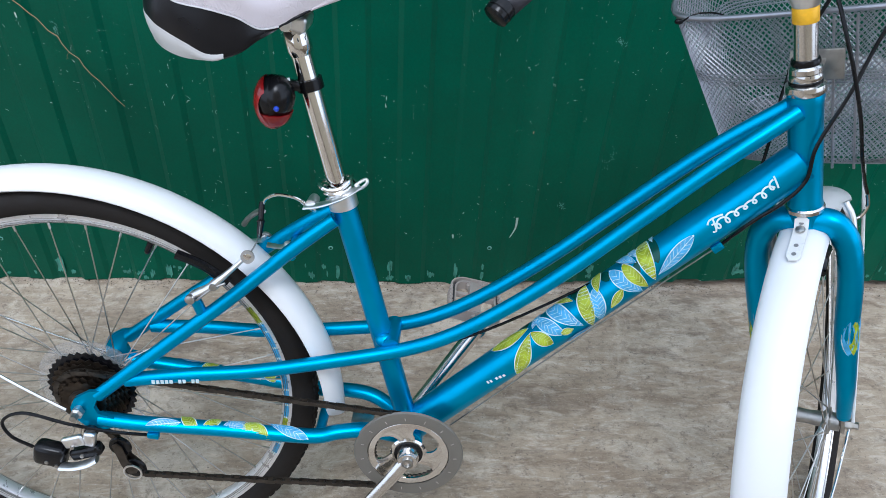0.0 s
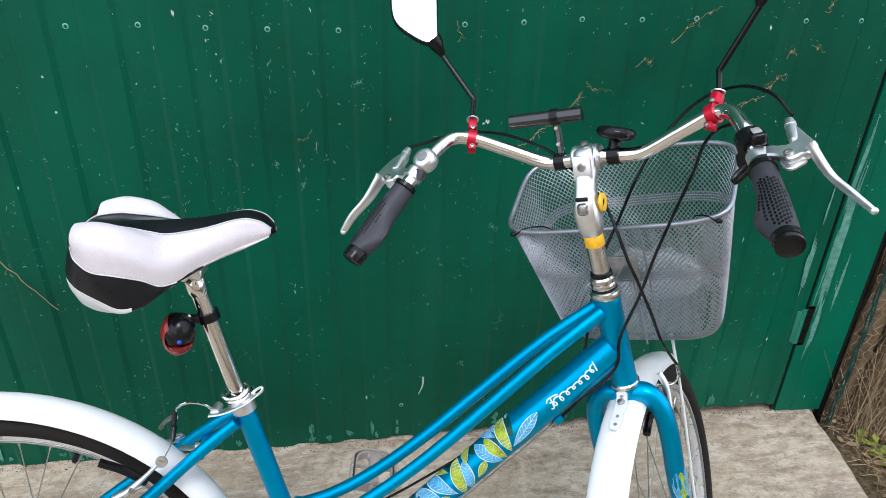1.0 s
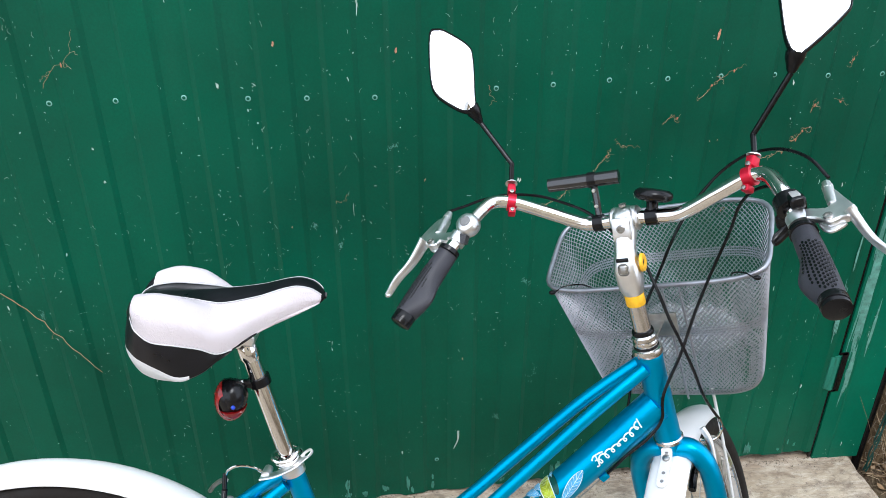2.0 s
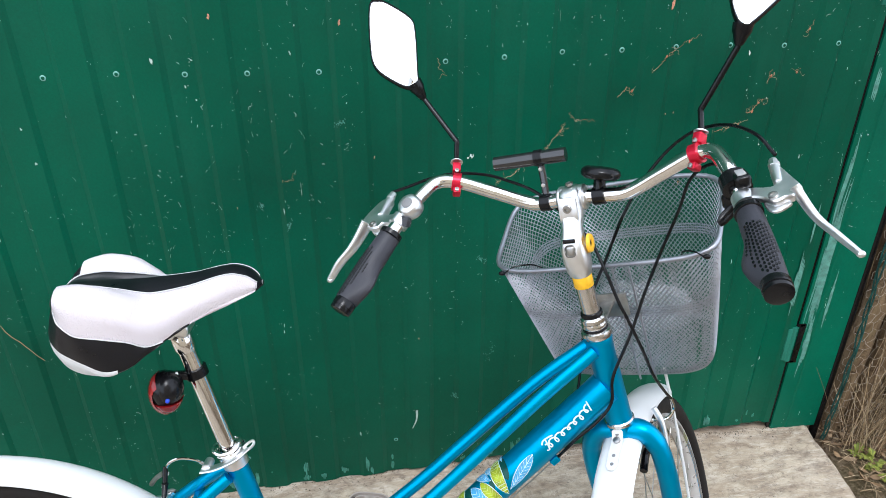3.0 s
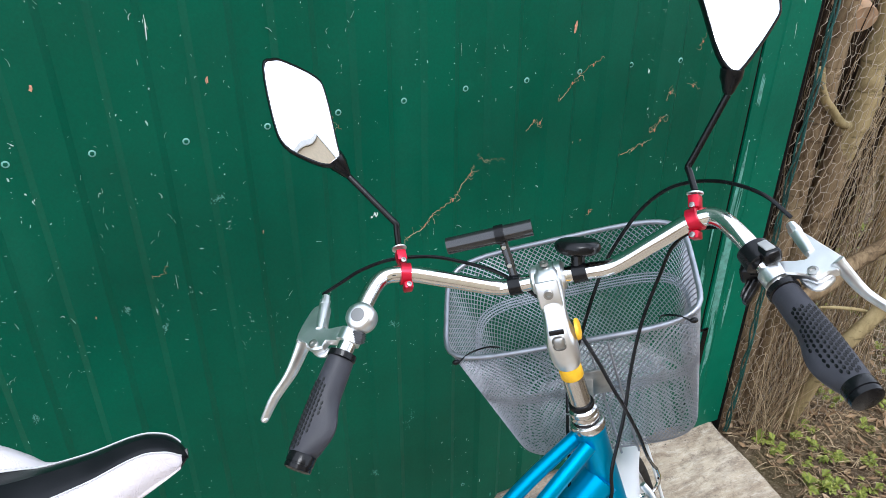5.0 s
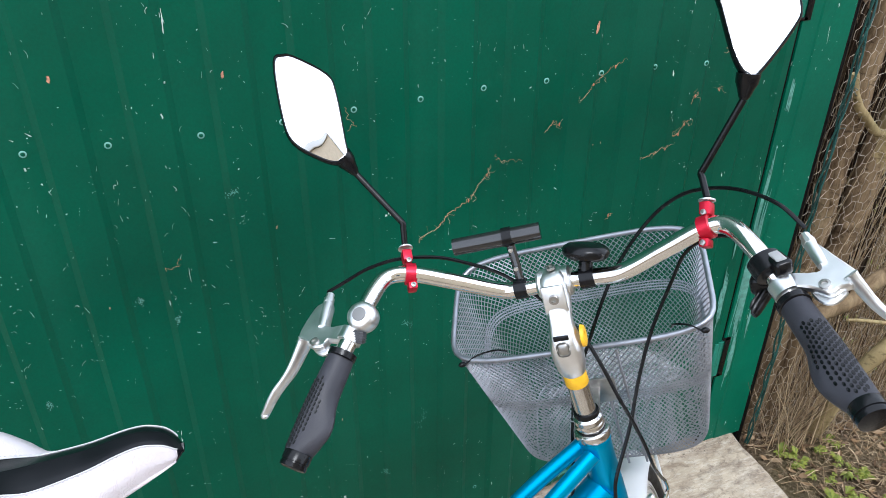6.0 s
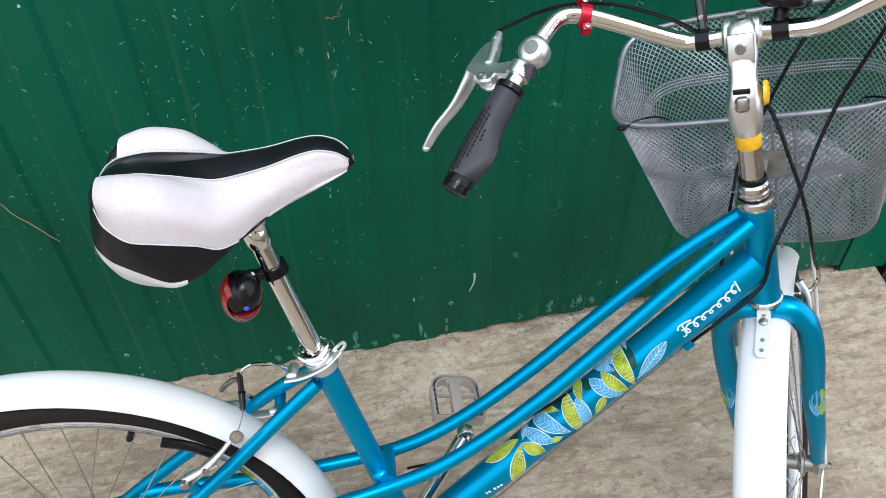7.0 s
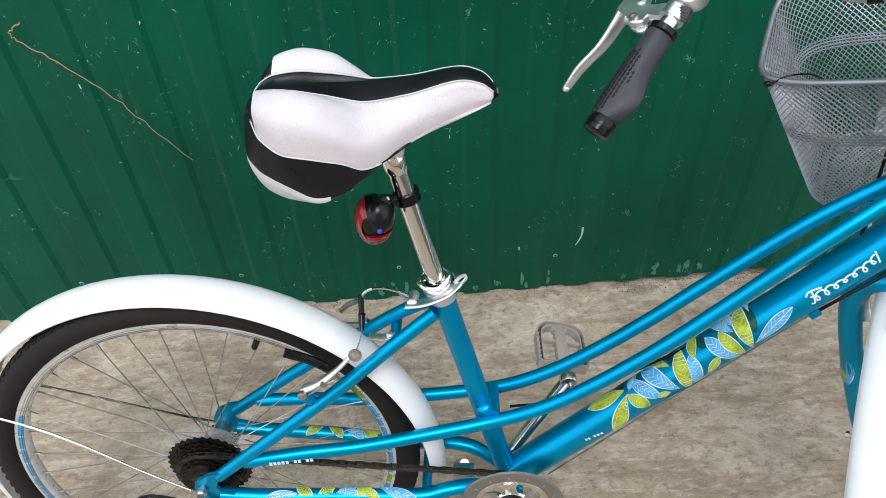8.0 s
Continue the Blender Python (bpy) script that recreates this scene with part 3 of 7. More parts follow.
def build_slab():
    """Concrete apron with a broken edge towards the soil."""
    n = 80
    ys = [0.14 - 3.9 * (i / n) ** 1.3 for i in range(n + 1)]
    edge = [(1.322 + 0.045 * y + 0.008 * noise.noise((y * 9, 0, 0)) + 0.004 * noise.noise((y * 40, 3, 0)), y) for y in ys]
    xs = [-4.5, -2.0, -1.0, -0.3] + [0.06 * k for k in range(0, 20)]
    rings = []
    for x1, y in edge:
        row = [(x, y) for x in xs] + [(x1 - 0.012, y)]
        rng = [Vector((x, yy, floor_z(x, yy))) for x, yy in row]
        rng.append(Vector((x1, y, floor_z(x1, y) - 0.008)))
        rng.append(Vector((x1 + 0.012, y, floor_z(x1, y) - 0.2)))
        rng.append(Vector((-4.5, y, -0.3)))
        rings.append(rng)
    slab = part("floor_slab", loft(rings), CONCRETE, angle=50)
    return tagged(slab, "worn beige concrete slab with streaks and stains", "concrete slab", kind="structure")


build_slab()


def build_ground():
    """One sheet of soil, fine near the slab and wide towards the horizon."""
    def steps(lo, hi, fine0, fine1, fine):
        a, out = fine0, []
        while a < fine1:
            out.append(a)
            a += fine
        s, d = fine0, fine
        low = []
        while s > lo:
            d *= 1.45
            s -= d
            low.append(max(s, lo))
        s, d = fine1, fine
        high = [fine1]
        while s < hi:
            d *= 1.45
            s += d
            high.append(min(s, hi))
        return low[::-1] + out + high
    xs, ys = steps(-300, 300, 1.2, 3.4, 0.035), steps(-300, 300, -1.2, 1.6, 0.035)
    vs, fs = [], []
    for y in ys:
        for x in xs:
            near = max(0.0, 1 - max(abs(x - 2.2), abs(y)) / 6)
            z = -0.075 + near * (0.03 * noise.noise((x * 2.1, y * 2.1, 0)) + 0.012 * noise.noise((x * 9, y * 9, 4)))
            if x < 1.2:
                z = min(z, -0.12) if y > -4.2 else z - 0.12
            vs.append(Vector((x, y, z)))
    w = len(xs)
    for j in range(len(ys) - 1):
        for i in range(w - 1):
            fs.append((j * w + i, j * w + i + 1, (j + 1) * w + i + 1, (j + 1) * w + i))
    g = part("ground", (vs, fs), SOIL)
    return tagged(g, "bare brown soil with sparse weeds", "ground", kind="structure")


build_ground()


# ---- the bicycle ----
BIKE = pose(-0.6173, -0.6357, 0.0162, -9.58, 0.40, -4.70)
bike = thing("bicycle", "step-through city bicycle with metallic blue frame, white mudguards and front basket", "bicycle", BIKE)
STEER = Matrix.Translation((1.039, 0, 0.688)) @ pose(0, 0, 0, 0, -17, 0) @ pose(0, 0, 0, 0, 0, 60)


def S(x, y, z):
    """A point given along the steered fork: ahead, left and up from the lower headset."""
    return STEER @ Vector((x, y, z))


X, Y, Z = Vector((1, 0, 0)), Vector((0, 1, 0)), Vector((0, 0, 1))
REAR = Vector((0.027, -0.014, 0.301))
FRONT = S(0.014, 0, -0.390)
WHEEL = 1.092
STEER_Y = (STEER.to_3x3() @ Vector((0, 1, 0))).normalized()
STEER_X = (STEER.to_3x3() @ Vector((1, 0, 0))).normalized()
STEER_Z = (STEER.to_3x3() @ Vector((0, 0, 1))).normalized()
BB = Vector((0.525, 0, 0.236))

# frame tubes
ST_TOP = Vector((0.4105, 0, 0.655))
seat_tube = part("seat_tube", rod(BB, ST_TOP, 0.0168, n=24), BLUE, bike)
head_low, head_top = S(0, 0, 0.0), S(0, 0, 0.163)
part("head_tube", turned([(0.0215, 0.0), (0.0225, 0.006), (0.0212, 0.014), (0.0212, 0.15), (0.0225, 0.157), (0.0215, 0.163)], head_low, STEER_Z, 32), BLUE, bike)
DT_A, DT_B, DT_R = Vector((0.528, 0, 0.246)), Vector((1.000, 0, 0.738)), 0.0275
down_tube = part("down_tube", sweep([DT_A, DT_A.lerp(DT_B, 0.5), DT_B + (DT_B - DT_A) * 0.03], [DT_R * 0.97, DT_R, DT_R], 32), BLUE, bike)
part("bottom_bracket_shell", turned([(0.02, -0.036), (0.0225, -0.034), (0.0225, 0.034), (0.02, 0.036)], BB, (0, 1, 0), 28), BLUE, bike)


def set_over(x):
    """The rear triangle sits a little to the chain side."""
    return -0.014 * max(0.0, (0.5 - x) / 0.47)


def rear_pts(s, pts):
    return [(x, s * y + set_over(x), z + (0.022 * max(0.0, (0.5 - x) / 0.47) if s > 0 else 0.0)) for x, y, z in pts]


for s in (-1, 1):
    side = curve_pts([(0.985, s * 0.014, 0.822), (0.90, s * 0.024, 0.748), (0.795, s * 0.03, 0.643), (0.72, s * 0.032, 0.568), (0.642, s * 0.033, 0.500), (0.57, s * 0.034, 0.450)]
                     + rear_pts(s, [(0.499, 0.035, 0.419), (0.40, 0.039, 0.395), (0.287, 0.045, 0.373), (0.19, 0.051, 0.364), (0.10, 0.056, 0.352)]), 6)
    part("side_tube", sweep(side, 0.0108, 16), BLUE, bike)
    stay = curve_pts(rear_pts(s, [(0.405, 0.014, 0.622), (0.345, 0.030, 0.575), (0.257, 0.045, 0.497), (0.15, 0.055, 0.405), (0.056, 0.060, 0.322)]), 6)
    part("seat_stay", sweep(stay, 0.0102, 16), BLUE, bike)
    low = curve_pts(rear_pts(s, [(0.052, 0.060, 0.276), (0.12, 0.061, 0.271), (0.242, 0.058, 0.266), (0.37, 0.053, 0.257), (0.415, 0.048, 0.264), (0.46, 0.040, 0.264), (0.508, 0.026, 0.243)]), 6)
    part("chain_stay", sweep(low, [0.0125, 0.0128], 16, flat=0.9), BLUE, bike)
    prof = [(0.013, 0.300), (0.022, 0.318), (0.044, 0.332), (0.066, 0.337), (0.056, 0.318), (0.049, 0.303), (0.053, 0.291), (0.076, 0.285), (0.084, 0.268), (0.060, 0.261), (0.030, 0.265), (0.014, 0.282)]
    part("drop_out", loft([[Vector((x, s * 0.064 - 0.013 + w, z + (0.021 if s > 0 else 0.0))) for x, z in prof] for w in (-0.0035, 0.0035)]), BLUE, bike)
    part("weld_bead", ball((0.482, s * 0.018, 0.424), 0.0115, (1.5, 1, 1.1)), BLUE, bike)
part("gusset", rod((0.490, -0.031, 0.424), (0.490, 0.031, 0.424), 0.0125, n=20), BLUE, bike)
part("stay_bridge", rod((0.345, -0.03, 0.566), (0.345, 0.03, 0.566), 0.008), BLUE, bike)
part("chain_stay_bridge", rod((0.385, -0.052, 0.256), (0.385, 0.052, 0.256), 0.008), BLUE, bike)


# wheels
def wheel(name, c, axle, hub_half, cassette, grow, hub_c, hub_axle):
    """Rim with tyre, hub and crossed spokes round an axle."""
    rim_prof = [(r * grow, h) for r, h in [(0.286, -0.0125), (0.281, -0.0125), (0.273, -0.0105), (0.2705, -0.006), (0.2705, 0.006), (0.273, 0.0105), (0.281, 0.0125), (0.286, 0.0125), (0.284, 0.010), (0.278, 0.009), (0.278, -0.009), (0.284, -0.010)]]
    w = part(name, turned(rim_prof, c, axle, 96, loop=True), RIM, bike, "bright brushed alloy rim")
    for rr in (0.2742, 0.2768, 0.2800):
        for side in (-1, 1):
            part("rim_groove", turned([((rr - 0.0005) * grow, side * 0.0118), (rr * grow, side * 0.0134), ((rr + 0.0005) * grow, side * 0.0118)], c, axle, 96, loop=True), STEEL, w)
    fat = 0.0228 if cassette else 0.0212
    r_mid = 0.2855 * grow + fat - 0.0050
    tp = []
    for i in range(20):
        a = 2 * math.pi * i / 20
        rr, hh = r_mid + fat * math.cos(a), fat * 1.04 * math.sin(a)
        if rr < r_mid - 0.66 * fat:
            rr = r_mid - 0.80 * fat
            hh *= 0.66
        tp.append((rr, hh))
    part("tyre", turned(tp, c, axle, 96, loop=True), RUBBER, w, "dark brown-black rubber tyre")
    # tread blocks
    u, v, a = axes(axle)
    geo = []
    for i in range(120):
        for h, tilt in ((-0.012, 0.25), (0.012, -0.25), (0.0, 0.0)):
            w0 = 2 * math.pi * (i + (0.5 if h == 0 else 0)) / 120
            d = u * math.cos(w0) + v * math.sin(w0)
            t = a.cross(d)
            rr = r_mid + math.sqrt(max(0.0, fat ** 2 - (h * 0.95) ** 2)) - 0.0003
            geo.append(block((0.010, 0.006, 0.0022), 0, frame_at(c + d * rr + a * h, d + a * (h * 20), t)))
    tread = part("tread", join(*geo), RUBBER, w)
    tagged(tread, kind="stuff")
    hub = part("hub", turned([(0.005, -hub_half - 0.012), (0.005, -hub_half), (0.014, -hub_half), (0.0145, -hub_half + 0.012), (0.022, -0.034), (0.022, -0.030), (0.013, -0.024), (0.011, 0), (0.013, 0.024), (0.022, 0.030), (0.022, 0.034), (0.0145, hub_half - 0.012), (0.014, hub_half), (0.005, hub_half), (0.005, hub_half + 0.012)], hub_c, hub_axle, 28), STEEL, w)
    hu, hv, hx = axes(hub_axle)
    for i in range(36):
        side = 1 if i % 2 else -1
        turn = 1 if (i // 2) % 2 else -1
        ra = 2 * math.pi * (i + 0.5) / 36
        ha = ra + turn * radians(62)
        p0 = hub_c + (hu * math.cos(ha) + hv * math.sin(ha)) * 0.019 + hx * side * (0.031 if not cassette or side * hx.y > 0 else 0.020)
        p1 = c + (u * math.cos(ra) + v * math.sin(ra)) * 0.2712 * grow
        q = p0.lerp(p1, 0.955)
        part("spoke", join(rod(p0, p1, 0.00105, n=5), rod(q, p1, 0.0019, n=6)), SPOKE, w)
    return w, u, v, a


# the rear wheel sits a little askew in its drop-outs
RIM_C, RIM_AXLE, RIM_GROW = Vector((0.0187, -0.0045, 0.2806)), Vector((-0.06, 0.998, -0.017)).normalized(), 1.094
rear_wheel, ru, rv, ra_ = wheel("rear_wheel", RIM_C, RIM_AXLE, 0.062, True, RIM_GROW, REAR, Vector((0, 1, 0)))
front_wheel, fu, fv, fa_ = wheel("front_wheel", FRONT, STEER_Y, 0.048, False, WHEEL, FRONT, STEER_Y)
d = (Vector((0.105, 0.0, 0.24))).normalized()
part("valve", join(rod(RIM_C + d * 0.300, RIM_C + d * 0.283, 0.0048, n=10), rod(RIM_C + d * 0.283, RIM_C + d * 0.2795, 0.0048, 0.003, n=10)), BLACK, rear_wheel, "black valve cap")


def rim_patch(c, u, v, a, a0, a1, mat, side, grow):
    n = max(2, int((a1 - a0) / 3))
    rows = []
    for i in range(n + 1):
        w = radians(a0 + (a1 - a0) * i / n)
        d = u * math.cos(w) + v * math.sin(w)
        rows.append([c + d * 0.2735 * grow + a * side * 0.0110, c + d * 0.2815 * grow + a * side * 0.0129])
    return loft(rows, closed=False, caps=False)


def mudguard(c, fwd, up, side, a0, a1, R, deep=0.020):
    """A rounded mudguard from angle a0 to a1 (0 ahead, 90 above the axle)."""
    rings = []
    n = 56
    for i in range(n + 1):
        w = radians(a0 + (a1 - a0) * i / n)
        d = fwd * math.cos(w) + up * math.sin(w)
        k = min(1.0, min(i, n - i) / 2.2 + 0.45)
        outer, inner = [], []
        for j in range(11):
            t = -1 + 2 * j / 10
            y = 0.0325 * k * math.sin(t * math.pi / 2 * 0.97)
            r = R - deep * (1 - math.cos(t * math.pi / 2 * 0.97))
            outer.append(c + d * r + side * y)
            inner.append(c + d * (r - 0.002) + side * y * 0.96)
        rings.append(outer + inner[::-1])
    return loft(rings)


rear_guard = part("rear_mudguard", mudguard(Vector((0.0155, 0.006, 0.2575)), X, Z, Y, 0, 200, 0.4010, 0.0240), WHITE, bike, "glossy white plastic rear mudguard")
front_guard = part("front_mudguard", mudguard(FRONT, STEER_X, STEER_Z, STEER_Y, 52, 218, 0.3690), WHITE, bike, "glossy white plastic front mudguard")
for s in (-1, 1):
    part("mudguard_stay", sweep(curve_pts([(0.009, s * 0.071 - 0.014, 0.299), (-0.06, s * 0.062 - 0.014, 0.33), (-0.20, s * 0.043 - 0.014, 0.40), (-0.340, s * 0.036 - 0.006, 0.440)], 6), 0.0022, 8), CHROME, bike)
    part("mudguard_stay", sweep(curve_pts([S(0.014, s * 0.062, -0.392), S(-0.08, s * 0.055, -0.43), S(-0.325, s * 0.036, -0.49)], 6), 0.0022, 8), CHROME, bike)

# fork
for s in (-1, 1):
    k = s * (1.0 if s > 0 else 0.88)
    leg = curve_pts([S(0, s * 0.012, -0.018), S(0, k * 0.040, -0.023), S(0, k * 0.060, -0.055), S(-0.001, k * 0.065, -0.11), S(0.0, k * 0.062, -0.20), S(0.002, s * 0.056, -0.30), S(0.012, s * 0.053, -0.374)], 7)
    fork_leg = part("fork_leg", sweep(leg, [0.0175, 0.0175, 0.0170, 0.0168, 0.0165, 0.016, 0.0155, 0.015, 0.014, 0.0125, 0.011, 0.0105][:1] * 14 + [0.0165] * 14 + [0.0165 - 0.0065 * i / (len(leg) - 29) for i in range(len(leg) - 28)], 18), BLUE, bike)
    part("fork_end", block((0.022, 0.006, 0.034), 0.002, STEER @ pose(0.014, s * 0.053, -0.386)), STEEL, bike)
    part("axle_nut", join(turned([(0.0085, 0.0), (0.0085, 0.008), (0.006, 0.011), (0.006, 0.018), (0.001, 0.019)], FRONT + STEER_Y * s * 0.056, STEER_Y * s, 6)), STEEL, bike)
    part("axle_nut", turned([(0.0095, 0.0), (0.0095, 0.008), (0.006, 0.011), (0.006, 0.02), (0.001, 0.021)], REAR + Y * s * 0.069 + Z * (0.012 if s > 0 else -0.004), Y * s, 6), STEEL, bike)
part("fork_crown", join(turned([(0.0205, -0.03), (0.0215, -0.012), (0.0215, -0.002)], S(0, 0, 0), STEER_Z, 28)), BLUE, bike)
part("lower_headset", turned([(0.0215, -0.004), (0.0245, -0.002), (0.0245, 0.003), (0.0218, 0.006)], S(0, 0, 0), STEER_Z, 32), POST, bike)
def strap(pts, w, th):
    """A flat strap with a rounded end, laid along the points."""
    rings = []
    n = len(pts)
    for i, p in enumerate(pts):
        d = (pts[min(i + 1, n - 1)] - pts[max(i - 1, 0)]).normalized()
        up_ = STEER_Y.cross(d).normalized()
        half = w * (1.0 if 0 < i < n - 1 else 0.55)
        rings.append([p + STEER_Y * (half * a) + up_ * (th * c) for a, c in ((-1, -1), (1, -1), (1, 1), (-1, 1))])
    return loft(rings)


TAB = curve_pts([S(-0.021, 0, -0.004), S(-0.027, 0, -0.014), S(-0.040, 0, -0.0205), S(-0.062, 0, -0.0245), S(-0.088, 0, -0.0305)], 4)
tab = part("mudguard_tab", strap(TAB, 0.0088, 0.0012), WHITE_METAL, bike, "small drilled white mounting tab")
part("tab_bolt", turned([(0.0062, 0), (0.0062, 0.003), (0.0035, 0.0042), (0.001, 0.0042)], S(-0.034, 0, -0.0165), (S(-0.25, 0, 1) - S(0, 0, 0)), 8), STEEL, tab)
for x, z in ((-0.026, -0.0105), (-0.062, -0.0232), (-0.078, -0.0266)):
    part("tab_hole", turned([(0.0030, 0), (0.0028, 0.0006), (0.0005, 0.0006)], S(x, 0, z), (S(-0.2, 0, 1) - S(0, 0, 0)), 12), CAP_GREY, tab)

# headset and stem
part("headset_cup", turned([(0.0212, 0.161), (0.0240, 0.164), (0.0246, 0.169), (0.0238, 0.174), (0.0205, 0.176)], S(0, 0, 0), STEER_Z, 36), POST, bike)
part("headset_seal", turned([(0.0195, 0.175), (0.0200, 0.176), (0.0200, 0.179), (0.0190, 0.180)], S(0, 0, 0), STEER_Z, 32), BLACK, bike)
part("headset_nut", turned([(0.0185, 0.179), (0.0200, 0.181), (0.0203, 0.186), (0.0192, 0.189)], S(0, 0, 0), STEER_Z, 36), POST, bike)
part("lock_seal", turned([(0.0150, 0.199), (0.0172, 0.2), (0.0176, 0.203), (0.0165, 0.2065), (0.0150, 0.207)], S(0, 0, 0), STEER_Z, 28), BLACK, bike, "black rubber seal above the headset")
part("lock_nut", turned([(0.0180, 0.189), (0.0196, 0.190), (0.0196, 0.196), (0.0170, 0.199), (0.0150, 0.2)], S(0, 0, 0), STEER_Z, 32), POST, bike)
part("stem_post", turned([(0.0143, 0.18), (0.0143, 0.27)], S(0, 0, 0), STEER_Z, 28), POST, bike, "dull chrome stem post")
part("stem_shank", turned([(0.0143, 0.268), (0.0165, 0.273), (0.019, 0.285), (0.0195, 0.30)], S(0, 0, 0), STEER_Z, 24), ALU, bike)


def stem_body():
    """Adjustable stem: rounded block that leans ahead up to the bar clamp."""
    rings = []
    for x, z, w, d in ((0.0, 0.272, 0.0150, 0.0150), (0.0, 0.282, 0.0180, 0.0185), (0.0, 0.300, 0.0195, 0.0200), (0.0, 0.318, 0.0195, 0.0200), (0.003, 0.330, 0.0165, 0.0175), (0.011, 0.342, 0.0150, 0.0165), (0.020, 0.352, 0.0158, 0.0185), (0.030, 0.362, 0.0175, 0.0215), (0.037, 0.380, 0.0180, 0.0215), (0.041, 0.392, 0.0160, 0.0165), (0.043, 0.397, 0.0100, 0.0100)):
        ring = []
        for j in range(20):
            a = 2 * math.pi * j / 20
            ca, sa = math.cos(a), math.sin(a)
            ring.append(S(x + d * math.copysign(abs(ca) ** 0.6, ca), w * math.copysign(abs(sa) ** 0.6, sa), z))
        rings.append(ring)
    return loft(rings)


stem = part("stem", stem_body(), ALU, bike, "polished alloy adjustable stem")
part("stem_button", block((0.006, 0.0165, 0.0185), 0.0055, STEER @ pose(-0.0185, 0, 0.3185, 0, 12, 0), 3), STEEL, stem, "rounded steel tilt button")
# black block on the surface paints the shade of the slot above the button
part("stem_recess_shade", block((0.004, 0.019, 0.006), 0.001, STEER @ pose(-0.0150, 0, 0.3330, 0, 12, 0)), BLACK, stem)
part("face_plate", block((0.005, 0.029, 0.036), 0.002, STEER @ pose(0.0135, 0, 0.372, 0, 14, 0), 2), ALU, stem, "bolted alloy face plate")
part("bar_clamp", join(turned([(0.0165, -0.022), (0.0195, -0.019), (0.0195, 0.019), (0.0165, 0.022)], S(0.046, 0, 0.377), STEER_Y, 28),
                       ball(S(0.046, 0, 0.377), 0.02)), ALU, stem)
part("clamp_bolt", turned([(0.0062, 0), (0.0062, 0.004), (0.003, 0.0045), (0.003, 0.0015), (0.0005, 0.0015)], S(0.0115, 0, 0.374), -STEER_X, 16), STEEL, stem)
part("clamp_bolt", turned([(0.0058, 0), (0.0058, 0.004), (0.003, 0.0045), (0.003, 0.0015), (0.0005, 0.0015)], S(0.043, 0, 0.399), STEER_Z, 16), STEEL, stem)
tape = part("tape_band", turned([(0.0147, 0.251), (0.0152, 0.252), (0.0152, 0.272), (0.0147, 0.273)], S(0, 0, 0), STEER_Z, 24), YELLOW, bike, "yellow tape round the stem")
part("tape_tag", turned([(0.006, 0.002), (0.0105, 0.002), (0.0145, 0.0), (0.0135, 0.004), (0.0105, 0.005), (0.006, 0.004)], S(0.006, -0.0215, 0.318), -STEER_Y, 20, loop=True), YELLOW, bike, "round yellow washer on the stem")

# handlebar
BAR_L = [(0.046, 0.0, 0.377), (0.051, 0.05, 0.373), (0.051, 0.075, 0.377), (0.042, 0.13, 0.408), (0.032, 0.175, 0.434), (0.016, 0.203, 0.444), (-0.018, 0.217, 0.438), (-0.060, 0.229, 0.423), (-0.087, 0.242, 0.411), (-0.140, 0.268, 0.381), (-0.192, 0.289, 0.351)]
BAR_R = [(0.046, 0.0, 0.377), (0.050, -0.05, 0.373), (0.047, -0.085, 0.375), (0.042, -0.14, 0.399), (0.037, -0.188, 0.420), (0.026, -0.214, 0.423), (-0.008, -0.233, 0.410), (-0.035, -0.245, 0.393), (-0.056, -0.254, 0.377), (-0.125, -0.274, 0.357), (-0.194, -0.291, 0.338)]
bar_path = curve_pts([S(*p) for p in BAR_L[:0:-1]] + [S(*p) for p in BAR_R], 8)
handlebar = part("handlebar", sweep(bar_path, 0.0111, 18), CHROME, bike, "chrome-plated swept-back handlebar")


